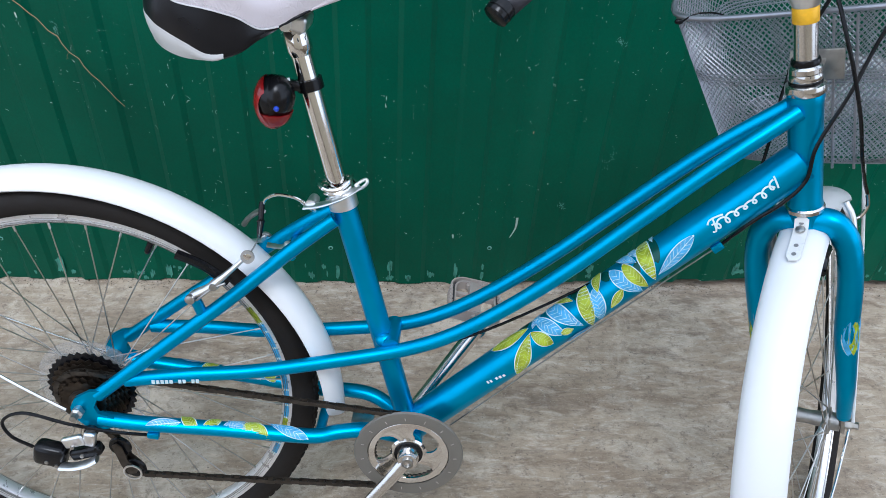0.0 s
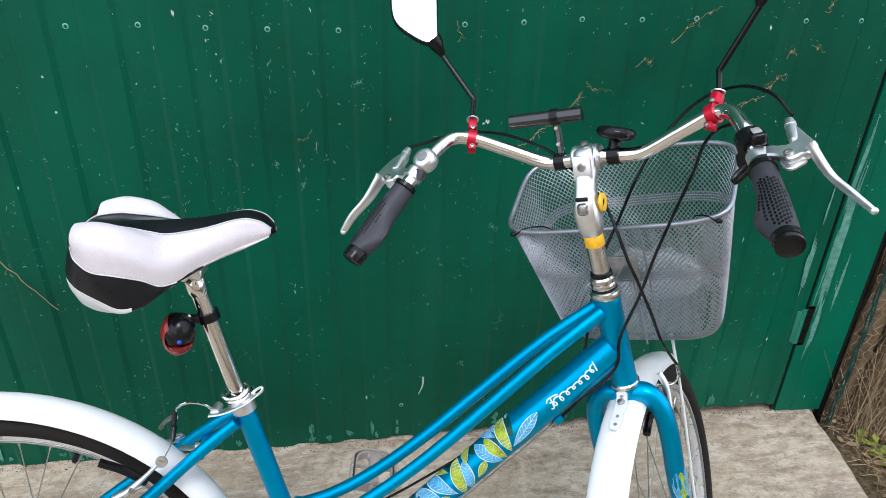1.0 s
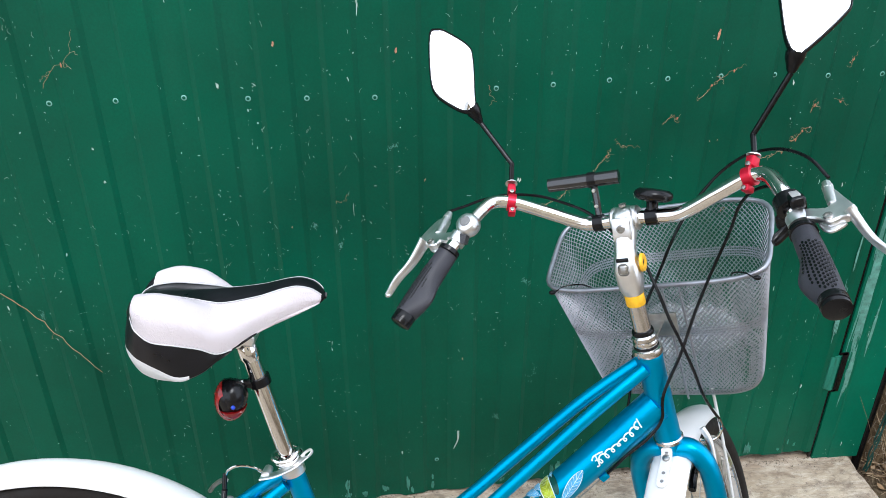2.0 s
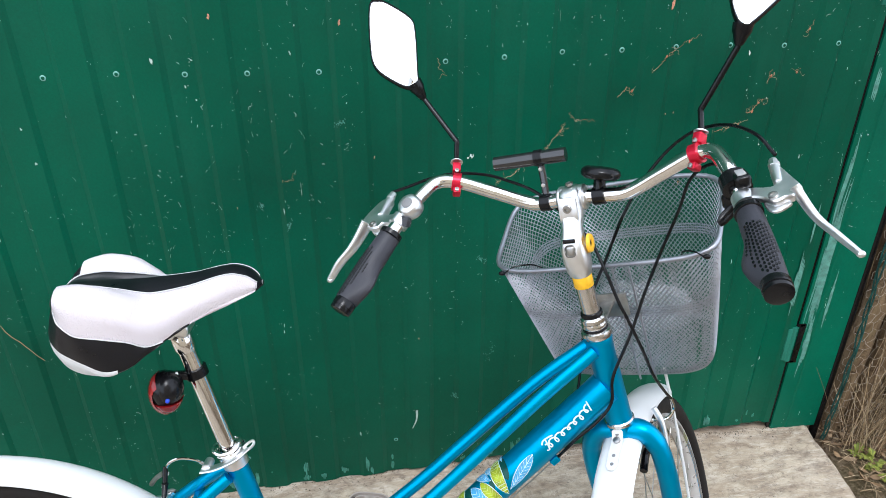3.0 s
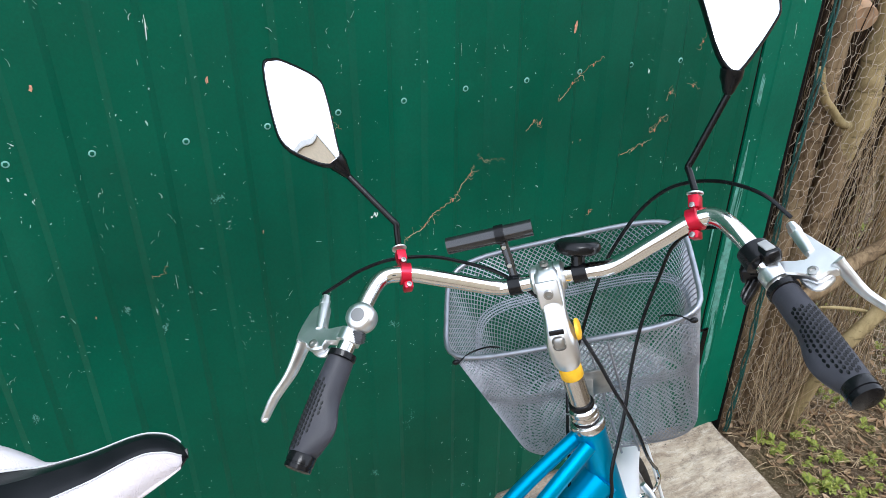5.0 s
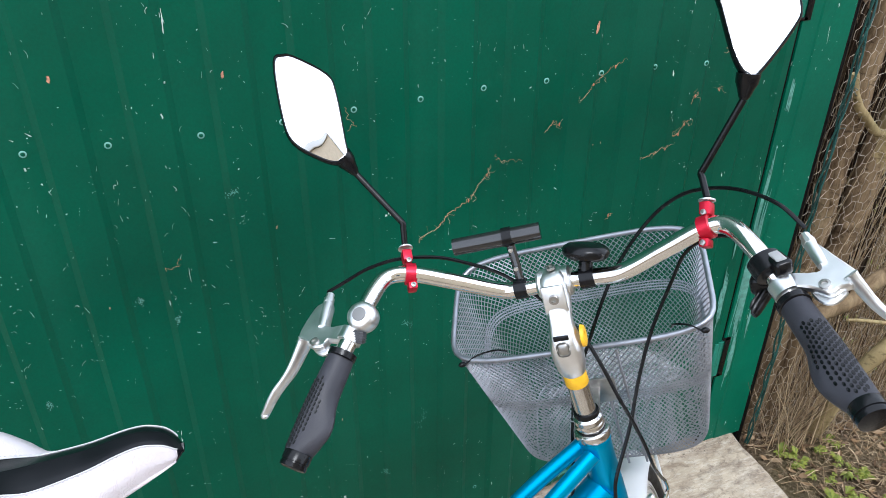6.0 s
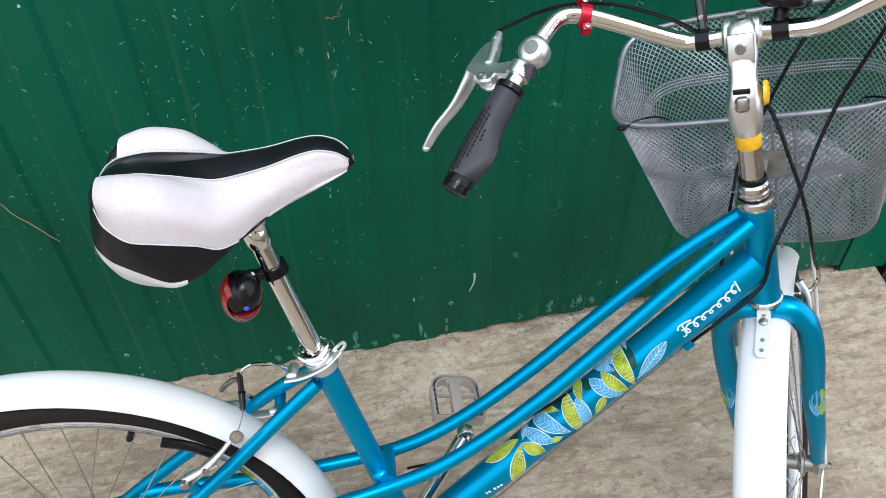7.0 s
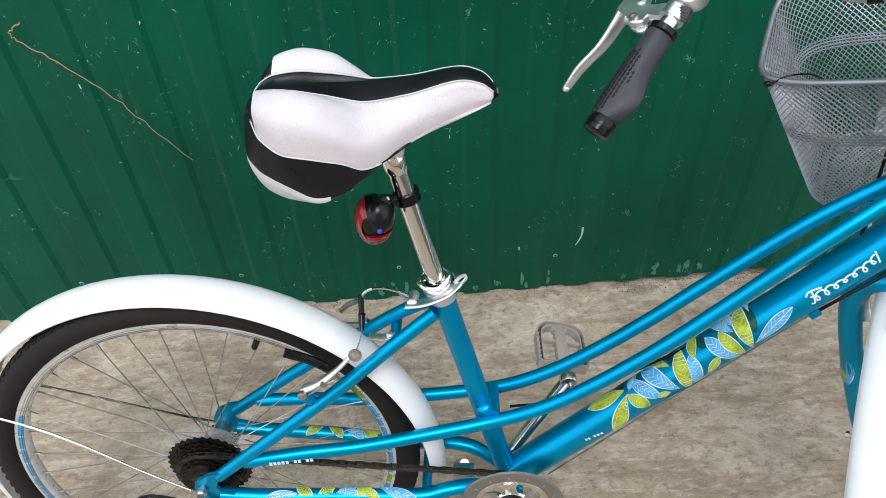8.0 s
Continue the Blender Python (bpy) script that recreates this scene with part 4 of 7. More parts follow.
def grip(pts, tag):
    """Ergonomic rubber grip with a wing towards the rider and a honeycomb patch."""
    a, b = S(*pts[8]), S(*pts[10])
    fat = 0.014 if tag == "l" else 0.012
    d = (b - a).normalized()
    a = a + d * (0.008 if tag == "l" else 0.019)
    ln_ = (b - a).length + 0.004
    up = (STEER_Z - d * STEER_Z.dot(d)).normalized()
    back = d.cross(up)
    if back.dot(-STEER_X) < 0:
        back = -back
    out = STEER_Y * (1 if pts[10][1] > 0 else -1)
    rings = []
    n = 26
    for i in range(n + 1):
        t = i / n
        r = 0.0158 + 0.0015 * math.sin(t * math.pi)
        wing = fat * math.sin(((t - 0.38) / 0.64) ** 1.45 * math.pi) ** 1.2 if 0.38 < t < 1.0 else 0.0
        ring = []
        for j in range(22):
            w = 2 * math.pi * j / 22
            ca, sa = math.cos(w), math.sin(w)
            e = r + wing * max(0.0, ca) ** 2.0
            ring.append(a + d * (ln_ * t) + (-out) * (e * ca) * 1.0 + up * (r * 0.97 * sa))
        rings.append(ring)
    g = part("grip", loft(rings), GRIP, bike, "dark grey rubber grip with honeycomb patch")
    # honeycomb cells on the upper face
    studs = []
    for i in range(14):
        for j in range(-5, 6):
            t = 0.27 + i * 0.048 + (0.024 if j % 2 else 0)
            if abs(j) > (4.2 if tag == "l" else 4.5) - 7.0 * abs(t - 0.56) ** 1.2:
                continue
            w = radians((112 if tag == "l" else 84) + j * (14 if tag == "l" else 13))
            wing = fat * math.sin(((t - 0.38) / 0.64) ** 1.45 * math.pi) ** 1.2 if 0.38 < t < 1.0 else 0.0
            e = 0.0158 + 0.0015 * math.sin(t * math.pi)
            e2 = e + wing * max(0.0, math.cos(w)) ** 2.0
            o = a + d * (ln_ * t) + (-out) * (e2 * math.cos(w)) + up * (e * 0.97 * math.sin(w))
            nrm = ((-out) * math.cos(w) * 0.7 + up * math.sin(w)).normalized()
            studs.append(moved(turned([(0.0019, -0.0004), (0.0018, 0.0004), (0.0003, 0.0001)], (0, 0, 0), (0, 0, 1), 8), frame_at(o, nrm, d) @ Matrix.Diagonal((1.4, 0.85, 1, 1))))
    st = part("grip_pattern", join(*studs), BLACK if tag == "r" else GRIP_CELL, g)
    tagged(st, kind="stuff")
    part("end_cap", turned([(0.0160, 0.0), (0.0167, 0.0015), (0.0167, 0.011), (0.0155, 0.0115), (0.0155, 0.0130), (0.0165, 0.0135), (0.0160, 0.018), (0.012, 0.0195), (0.001, 0.0195)], a + d * (ln_ - 0.006), d, 26), BLACK, g, "glossy black locking end cap")
    part("grip_collar", turned([(0.0155, 0.0), (0.0175, 0.001), (0.0175, 0.008), (0.0155, 0.009)], a - d * 0.007, d, 26), BLACK, g)
    return g


grip(BAR_L, "l")
grip(BAR_R, "r")


def brake_lever(clamp_at, clamp_dir, a, b, c, axes2, outline, jaw, joint, blade, barrel, pin):
    """Forged alloy lever: clamp band, flat bracket cut to its outline, blade, barrel adjuster and pivot bolt."""
    (au, av), (bu, bv), (cu, cv) = axes2
    det = (bu - au) * (cv - av) - (cu - au) * (bv - av)

    def at(u, v, lift=0.0):
        p = ((u - au) * (cv - av) - (cu - au) * (v - av)) / det
        q = ((bu - au) * (v - av) - (u - au) * (bv - av)) / det
        return a + (b - a) * p + (c - a) * q + face * lift
    face = (b - a).cross(c - a).normalized()
    if face.dot(STEER.to_3x3() @ Vector((-0.7, -0.45, 0.5))) < 0:
        face = -face
    lev = part("brake_lever", turned([(0.0118, -0.0085), (0.0150, -0.008), (0.0150, 0.008), (0.0118, 0.0085)], clamp_at, clamp_dir, 28), ALU, bike, "polished alloy brake lever with clamp")

    def plate(pts, lo, hi, inset=0.0022):
        ring = curve_pts([at(u, v) for u, v in pts], 2, True)
        mid = sum(ring, Vector()) / len(ring)
        inner = [p + (mid - p).normalized() * inset for p in ring]
        return loft([[p + face * lo for p in inner], [p + face * (lo + inset) for p in ring], [p + face * (hi - inset) for p in ring], [p + face * hi for p in inner]])
    part("bracket", plate(outline, -0.006, 0.005), ALU, lev)
    part("lower_jaw", plate(jaw, -0.010, -0.0055, 0.001), ALU, lev)
    mid = at(*joint)
    path = curve_pts([mid - (blade[0] - mid) * 0.25, mid] + blade, 7)
    n = len(path)
    part("lever_blade", sweep(path, [0.0128 - 0.0050 * min(1.0, i / (n * 0.6)) - 0.002 * max(0.0, i / n - 0.7) / 0.3 for i in range(n)], 16, flat=0.55, up=face), ALU, lev)
    part("lever_tip", ball(blade[-1], 0.0053, (1, 1, 0.8)), ALU, lev)
    p0, p1 = at(*barrel[0], 0.002), at(*barrel[1], 0.002)
    part("barrel", sweep([p1, p1.lerp(p0, 0.5), p0], [0.0058, 0.0068, 0.0066], 14), ALU, lev)
    ad = (p0 - p1).normalized()
    part("adjuster", turned([(0.0060, -0.002), (0.0072, -0.001), (0.0072, 0.006), (0.0056, 0.007), (0.0056, 0.014), (0.0035, 0.015)], p0, ad, 10), ALU, lev, angle=25)
    part("pivot_bolt", turned([(0.0058, 0), (0.0058, 0.003), (0.0032, 0.0034), (0.0028, 0.0018), (0.0005, 0.0018)], at(*pin, 0.0045), face, 18), STEEL, lev)
    return lev


brake_lever(S(-0.070, 0.235, 0.419), S(-0.14, 0.268, 0.381) - S(-0.06, 0.229, 0.423), S(0.006, 0.286, 0.437), S(-0.0527, 0.3114, 0.4207), S(-0.064, 0.243, 0.419), ((205, 115), (50, 305), (285, 300)),
            [(195, 150), (222, 152), (212, 190), (195, 268), (235, 276), (285, 268), (300, 300), (270, 335), (195, 332), (170, 360), (120, 368), (85, 350), (42, 345), (52, 290), (105, 215), (150, 165)],
            [(100, 345), (180, 335), (178, 358), (158, 378), (122, 374)], (62, 350), [S(-0.087, 0.323, 0.394), S(-0.104, 0.349, 0.374), S(-0.1165, 0.3687, 0.353)], ((203, 150), (165, 272)), (130, 345))
RIGHT_DIR = (S(-0.125, -0.276, 0.352) - S(-0.035, -0.245, 0.393)).normalized()
brake_lever(S(-0.045, -0.250, 0.386) + RIGHT_DIR * 0.012, S(-0.125, -0.276, 0.352) - S(-0.035, -0.245, 0.393), S(-0.004, -0.2855, 0.4055), S(-0.064, -0.3205, 0.3940), S(-0.052, -0.2480, 0.3870), ((340, 190), (555, 325), (150, 430)),
            [(330, 225), (385, 205), (470, 265), (552, 325), (548, 345), (510, 398), (470, 408), (420, 440), (380, 452), (340, 440), (240, 440), (160, 480), (112, 470), (105, 425), (150, 402), (250, 380), (340, 372), (388, 350), (402, 325), (385, 290), (348, 250)],
            [(305, 430), (330, 462), (370, 476), (420, 462), (480, 415), (480, 400), (420, 425), (340, 425)], (532, 368), [S(-0.088, -0.332, 0.364), S(-0.113, -0.354, 0.349), S(-0.135, -0.373, 0.337)], ((358, 215), (400, 320)), (385, 418))

# bell on the bar
bo = S(-0.060, 0.215, 0.437)
bd = (S(-0.077, 0.213, 0.460) - bo).normalized()
bell = part("bell", turned([(0.0155, -0.012), (0.0182, -0.009), (0.0190, 0.0), (0.0175, 0.008), (0.0140, 0.0115), (0.0090, 0.012)], bo, bd, 32), ALU, bike, "small chrome bell with a dark plunger")
part("bell_plunger", turned([(0.0088, 0.0100), (0.0086, 0.013), (0.0066, 0.0138), (0.0005, 0.0138)], bo, bd, 20), CAP_GREY, bell, "grey plunger")
part("bell_strap", turned([(0.0115, -0.008), (0.0135, -0.007), (0.0135, 0.007), (0.0115, 0.008)], S(-0.045, 0.224, 0.429), S(-0.06, 0.229, 0.423) - S(-0.018, 0.217, 0.438), 20), BLACK, bell)
thumb = STEER @ pose(-0.075, 0.222, 0.420, 20, 30, 0)
part("bell_hammer", join(block((0.011, 0.014, 0.016), 0.002, thumb), *[block((0.013, 0.015, 0.0012), 0.0003, thumb @ pose(0, 0, -0.006 + 0.003 * k)) for k in range(5)]), CAP_DARK, bell, "ribbed grey thumb piece")

ALONG = (S(-0.125, -0.276, 0.352) - S(-0.035, -0.245, 0.393)).normalized() * 0.013
# handlebar light switch and shifter on the other side
part("light_switch", block((0.031, 0.020, 0.017), 0.005, frame_at(S(-0.031, -0.248, 0.411) + ALONG, STEER_Z, S(-0.125, -0.276, 0.352) - S(-0.035, -0.245, 0.393)), 3), BLACK, bike, "black bar switch with a clear window")
part("switch_window", block((0.020, 0.011, 0.003), 0.001, frame_at(S(-0.031, -0.248, 0.4195) + ALONG, STEER_Z, S(-0.125, -0.276, 0.352) - S(-0.035, -0.245, 0.393))), CLEAR, bike)
part("shifter", join(turned([(0.0115, -0.012), (0.0185, -0.011), (0.0185, 0.010), (0.0115, 0.012)], S(-0.022, -0.239, 0.402) + ALONG, S(-0.125, -0.276, 0.352) - S(-0.035, -0.245, 0.393), 24),
                     block((0.034, 0.026, 0.022), 0.006, STEER @ pose(-0.018, -0.238, 0.372, 0, 0, -20), 3)), BLACK, bike, "black plastic gear shifter")
for dx in (0.004, 0.014):
    part("shift_trigger", sweep(curve_pts([S(-0.02 - dx, -0.240, 0.368), S(-0.028 - dx, -0.230, 0.360), S(-0.040 - dx, -0.219, 0.354)], 4), [0.006, 0.0075, 0.0075, 0.0075, 0.0075, 0.0075, 0.0075, 0.007, 0.005], 10, flat=0.5, up=STEER_Z), BLACK, bike)

# blackened axle nut and washer on the far drop-out
axle_nut = part("axle_nut", join(turned([(0.006, -0.008), (0.017, -0.008), (0.018, -0.004), (0.013, -0.003), (0.011, 0.006), (0.005, 0.008)], (0.014, 0.056, 0.281), (0, 1, 0), 6),
                                 block((0.040, 0.006, 0.016), 0.003, pose(0.030, 0.048, 0.274, 0, 25, 0))), BLACK, bike, "blackened axle nut")

# slightly domed mirrors
DOME = 0.0065


def mirror(s, clamp_at, clamp_dir, foot, kink, neck, base, corners, facing):
    m = part("rear_view_mirror", join(sweep(curve_pts([foot, kink.lerp(foot, 0.25), kink, kink.lerp(neck, 0.15), neck], 5), 0.0042, 10), sweep([neck, neck.lerp(base, 0.12), neck.lerp(base, 0.5), neck.lerp(base, 0.8), base.lerp(neck, -0.25)], [0.0052, 0.0075, 0.0110, 0.0148, 0.0160], 14, flat=0.85)), BLACK, bike, "black-framed bar mirror on a bent stalk")
    cl = part("mirror_clamp", join(turned([(0.0113, -0.007), (0.0148, -0.0065), (0.0148, 0.0065), (0.0113, 0.007)], clamp_at, clamp_dir, 24),
                                   block((0.013, 0.016, 0.016), 0.002, frame_at(clamp_at.lerp(foot, 0.62), foot - clamp_at, clamp_dir)),
                                   block((0.012, 0.016, 0.010), 0.002, frame_at(clamp_at - (foot - clamp_at).normalized() * 0.019, foot - clamp_at, clamp_dir))), RED_ALU, m, "red anodised clamp")
    ux = (foot - clamp_at).normalized()
    side = ux.cross(Vector(clamp_dir).normalized())
    if side.dot(STEER_X) > 0:
        side = -side
    for k in (0.016, -0.02):
        part("clamp_screw", turned([(0.0034, 0.0), (0.0034, 0.003), (0.0015, 0.0034), (0.0008, 0.0022)], clamp_at + ux * k + side * 0.008, side, 12), STEEL, m)
    part("washer", turned([(0.010, 0.0), (0.010, 0.0018), (0.004, 0.002)], foot - ux * 0.004, ux, 20), ALU, m)
    c = sum(corners, Vector()) / len(corners)
    facing = facing.normalized()
    flat_c = [p - facing * (p - c).dot(facing) for p in corners]
    outline = curve_pts(flat_c, 4, True)
    # pull towards straighter sides with rounded corners
    rim_rings = []
    for k, off in ((0.90, -0.004), (0.938, -0.0012), (0.97, 0.0004), (0.995, -0.0012), (1.004, -0.004), (1.0, -0.008), (0.9, -0.016), (0.55, -0.020), (0.1, -0.022)):
        rim_rings.append([c + (p - c) * k + facing * off for p in outline])
    part("mirror_housing", loft(rim_rings), BLACK, m, "glossy black mirror housing")
    g = part("mirror_glass", loft([[c + (p - c) * k + facing * off for p in outline] for k, off in ((0.942, -0.004), *((k, -0.0010 + (0.91 - k * k) * DOME) for k in (0.939, 0.8, 0.65, 0.5, 0.35, 0.2, 0.1, 0.02)))]), MIRROR, m, "clean mirror glass that shows the sky")
    return m


FACE_L = STEER.to_3x3() @ Vector((-0.68, -0.53, 0.51))
FACE_R = STEER.to_3x3() @ Vector((-0.715, -0.37, 0.595))
mirror(1, S(0.031, 0.177, 0.435), S(0.016, 0.203, 0.444) - S(0.042, 0.13, 0.408), S(0.064, 0.184, 0.460), S(0.076, 0.180, 0.488), S(0.097, 0.226, 0.563), S(0.094, 0.232, 0.588),
       [S(*p) for p in ((0.127, 0.289, 0.730), (0.138, 0.277, 0.735), (0.143, 0.263, 0.726), (0.145, 0.231, 0.693), (0.135, 0.224, 0.668), (0.100, 0.223, 0.607), (0.090, 0.224, 0.589), (0.079, 0.236, 0.585), (0.074, 0.256, 0.599), (0.074, 0.283, 0.629), (0.089, 0.290, 0.664))], FACE_L)
mirror(-1, S(0.037, -0.190, 0.4205), S(0.026, -0.214, 0.423) - S(0.042, -0.14, 0.399), S(0.060, -0.197, 0.446), S(0.088, -0.196, 0.466), S(0.098, -0.255, 0.540), S(0.103, -0.263, 0.561),
       [S(*p) for p in ((0.100, -0.262, 0.559), (0.111, -0.252, 0.583), (0.149, -0.251, 0.641), (0.163, -0.251, 0.664), (0.188, -0.265, 0.690), (0.207, -0.289, 0.697), (0.214, -0.320, 0.684), (0.200, -0.337, 0.650), (0.170, -0.337, 0.605), (0.151, -0.322, 0.587), (0.108, -0.276, 0.560))], FACE_R)

# bar extension tube and lamp holder
ext = part("bar_extension", rod(S(0.067, 0.121, 0.443), S(0.079, 0.007, 0.437), 0.0112, n=32), EXT_TUBE, bike, "black tubular handlebar extension")
part("extension_arm", sweep([S(0.079, 0.050, 0.440), S(0.066, 0.047, 0.410), S(0.052, 0.045, 0.373)], 0.0058, 10, flat=0.4, up=STEER_Y), EXT_TUBE, ext)
part("extension_clamp", turned([(0.0112, -0.008), (0.0135, -0.008), (0.0135, 0.008), (0.0112, 0.008)], S(0.051, 0.046, 0.3735), STEER_Y, 24), BLACK, ext)
part("extension_band", turned([(0.0113, -0.006), (0.0128, -0.006), (0.0128, 0.006), (0.0113, 0.006)], S(0.0745, 0.050, 0.4395), S(0.067, 0.121, 0.443) - S(0.079, 0.007, 0.437), 24), BLACK, ext)
for k in (0.25, 0.6):
    part("arm_screw", turned([(0.003, 0.0), (0.003, 0.0025), (0.0006, 0.003)], S(0.079, 0.050, 0.440).lerp(S(0.052, 0.045, 0.373), k) - STEER_X * 0.004, -STEER_X, 10), ALU, ext)
LAMP, LAMP_UP = S(0.063, -0.0446, 0.404), (STEER.to_3x3() @ Vector((0.323, -0.268, 0.908))).normalized()
lamp = part("lamp_holder", turned([(0.012, -0.010), (0.023, -0.009), (0.0285, -0.005), (0.0300, 0.000), (0.0285, 0.005), (0.0235, 0.0085), (0.0225, 0.0075), (0.0155, 0.0095), (0.0005, 0.0100)], LAMP, LAMP_UP, 28), BLACK, bike, "black lamp holder on the bar", angle=40)
part("holder_strap", join(turned([(0.0112, -0.009), (0.0135, -0.009), (0.0135, 0.009), (0.0112, 0.009)], S(0.0495, -0.040, 0.374), STEER_Y, 24), rod(S(0.052, -0.040, 0.382), LAMP - LAMP_UP * 0.008, 0.009)), BLACK, lamp)

# cables
def cable(name, pts, r=0.0025, mat=None):
    return part(name, sweep(curve_pts(pts, 8), r, 8), mat or CABLE, bike)


cable("brake_cable", [S(0.014, 0.290, 0.440), S(0.046, 0.272, 0.436), S(0.070, 0.250, 0.435), S(0.085, 0.210, 0.433), S(0.091, 0.160, 0.422), S(0.086, 0.120, 0.408), S(0.070, 0.070, 0.388), S(0.056, 0.030, 0.354), S(0.040, -0.010, 0.310), S(0.014, -0.032, 0.270), S(0.000, -0.046, 0.220), S(0.005, -0.053, 0.180), S(0.016, -0.060, 0.120), S(0.036, -0.061, 0.060), S(0.070, -0.062, 0.005), S(0.088, -0.064, -0.022)])
cable("brake_cable", [S(0.008, -0.289, 0.413), S(0.036, -0.268, 0.434), S(0.076, -0.235, 0.440), S(0.112, -0.200, 0.433), S(0.131, -0.165, 0.421), S(0.134, -0.125, 0.396), S(0.122, -0.080, 0.354), S(0.106, -0.048, 0.312), S(0.088, -0.012, 0.250), S(0.060, 0.020, 0.195), S(0.034, 0.030, 0.160)])
cable("gear_cable", [S(-0.005, -0.236, 0.388), S(0.035, -0.222, 0.400), S(0.066, -0.190, 0.390), S(0.092, -0.160, 0.360), S(0.106, -0.135, 0.312), S(0.096, -0.098, 0.250), S(0.062, -0.070, 0.200), S(0.018, -0.046, 0.150), S(-0.023, -0.017, 0.100), (1.014, -0.028, 0.738), (0.994, -0.029, 0.705), (0.964, -0.026, 0.673), (0.936, -0.013, 0.628)])
cable("gear_cable_inner", [(0.930, -0.010, 0.619), (0.75, -0.014, 0.435), (0.59, -0.014, 0.262)], 0.0012, STEEL)
cable("rear_brake_cable", [S(0.03, 0.03, 0.16), (0.955, 0.0, 0.70), (0.85, 0.002, 0.60), (0.72, 0.004, 0.50), (0.60, 0.004, 0.425), (0.52, 0.006, 0.405)], 0.0022)
part("cable_stop", block((0.016, 0.010, 0.012), 0.002, pose(0.932, -0.013, 0.624, 0, -46, 0)), BLUE, bike)

# V-brake at the fork
for s in (-1, 1):
    part("front_brake_arm", sweep(curve_pts([S(0.026, s * 0.047, -0.125), S(0.040, s * 0.052, -0.085), S(0.052, s * 0.050, -0.045), S(0.060, s * 0.040, -0.022)], 5), [0.0075, 0.0055], 10), ALU, bike)
    part("front_brake_pad", sweep(curve_pts([S(-0.010, s * 0.022, -0.098), S(0.022, s * 0.021, -0.090), S(0.052, s * 0.021, -0.094)], 4), 0.0065, 8), BLACK, bike)
cable("front_brake_noodle", [S(0.088, -0.064, -0.022), S(0.092, -0.064, -0.045), S(0.082, -0.054, -0.058), S(0.066, -0.036, -0.052), S(0.062, 0.03, -0.046)], 0.0028, CHROME)
part("front_brake_boot", rod(S(0.064, -0.02, -0.050), S(0.062, 0.03, -0.046), 0.0042), BLACK, bike)

# V-brake at the seat stays
for s in (-1, 1):
    o = -0.006
    part("rear_brake_arm", sweep(curve_pts([(0.212, s * 0.052 + o, 0.507), (0.240, s * 0.056 + o, 0.527), (0.268, s * 0.052 + o, 0.552 - (0.012 if s > 0 else 0)), (0.292, s * 0.040 + o, 0.574 - (0.022 if s > 0 else 0))], 5), [0.0088] * 3 + [0.0080, 0.0072, 0.0076, 0.0080, 0.0078, 0.0070, 0.0062, 0.0055, 0.0050, 0.0047, 0.0046, 0.0048, 0.0056], 12, flat=0.7), ALU, bike)
    part("rear_brake_pad", sweep(curve_pts([(0.185, s * 0.022 - 0.011, 0.557), (0.222, s * 0.021 - 0.010, 0.540), (0.255, s * 0.021 - 0.009, 0.515)], 4), 0.007, 8), BLACK, bike)
    part("rear_brake_bolt", turned([(0.007, 0), (0.007, 0.006), (0.004, 0.008), (0.001, 0.008)], (0.212, s * 0.060 + o, 0.507), (0, s, 0), 12), STEEL, bike)
    part("brake_boss", rod((0.222, s * 0.047 + o, 0.470), (0.216, s * 0.056 + o, 0.505), 0.008), BLUE, bike)
    part("anchor_bolt", turned([(0.007, 0), (0.007, 0.006), (0.003, 0.007), (0.001, 0.007)], (0.2925, s * 0.044 + o, 0.573 - (0.022 if s > 0 else 0)), (0, s, 0), 8), CHROME, bike)
    part("anchor_washer", turned([(0.0045, 0.004), (0.0045, 0.0065), (0.0095, 0.0065), (0.0095, 0.004)], (0.2925, s * 0.044 + o, 0.573 - (0.022 if s > 0 else 0)), (0, s, 0.3), 20, loop=True), STEEL, bike)
    part("brake_spring", sweep(curve_pts([(0.215, s * 0.060 + o, 0.500), (0.232, s * 0.062 + o, 0.516), (0.246, s * 0.062 + o, 0.528), (0.262, s * 0.060 + o, 0.536)], 4), 0.0018, 6), STEEL, bike)
    part("pad_bolt", turned([(0.0075, 0), (0.0075, 0.005), (0.0055, 0.007), (0.0055, 0.013), (0.001, 0.014)], (0.246, s * 0.052 + o, 0.530), (0, s, 0), 10), STEEL, bike)
cable("rear_brake_wire", [(0.2925, -0.046, 0.573), (0.298, -0.025, 0.582), (0.298, -0.012, 0.586)], 0.0011, STEEL)
part("rear_brake_boot", sweep([(0.298, -0.0134, 0.582), (0.2975, -0.006, 0.588), (0.297, 0.004, 0.597), (0.297, 0.005, 0.5985), (0.2965, 0.007, 0.600), (0.296, 0.016, 0.614), (0.296, 0.020, 0.622)], [0.0030, 0.0044, 0.0050, 0.0062, 0.0040, 0.0044, 0.0036], 12), BLACK, bike)
cable("rear_brake_noodle", [(0.296, 0.018, 0.616), (0.303, 0.020, 0.628), (0.320, 0.022, 0.634), (0.345, 0.022, 0.630), (0.367, 0.0237, 0.6147)], 0.0024, CHROME)
part("noodle_ferrule", rod((0.352, 0.0228, 0.626), (0.372, 0.0238, 0.611), 0.0036), CHROME, bike)
cable("rear_brake_cable", [(0.372, 0.024, 0.611), (0.395, 0.024, 0.598), (0.43, 0.020, 0.590)], 0.0024)
cable("rear_brake_link", [(0.296, 0.022, 0.606), (0.285, 0.034, 0.598), (0.268, 0.044, 0.581), (0.258, 0.050, 0.566)], 0.0042, STEEL)
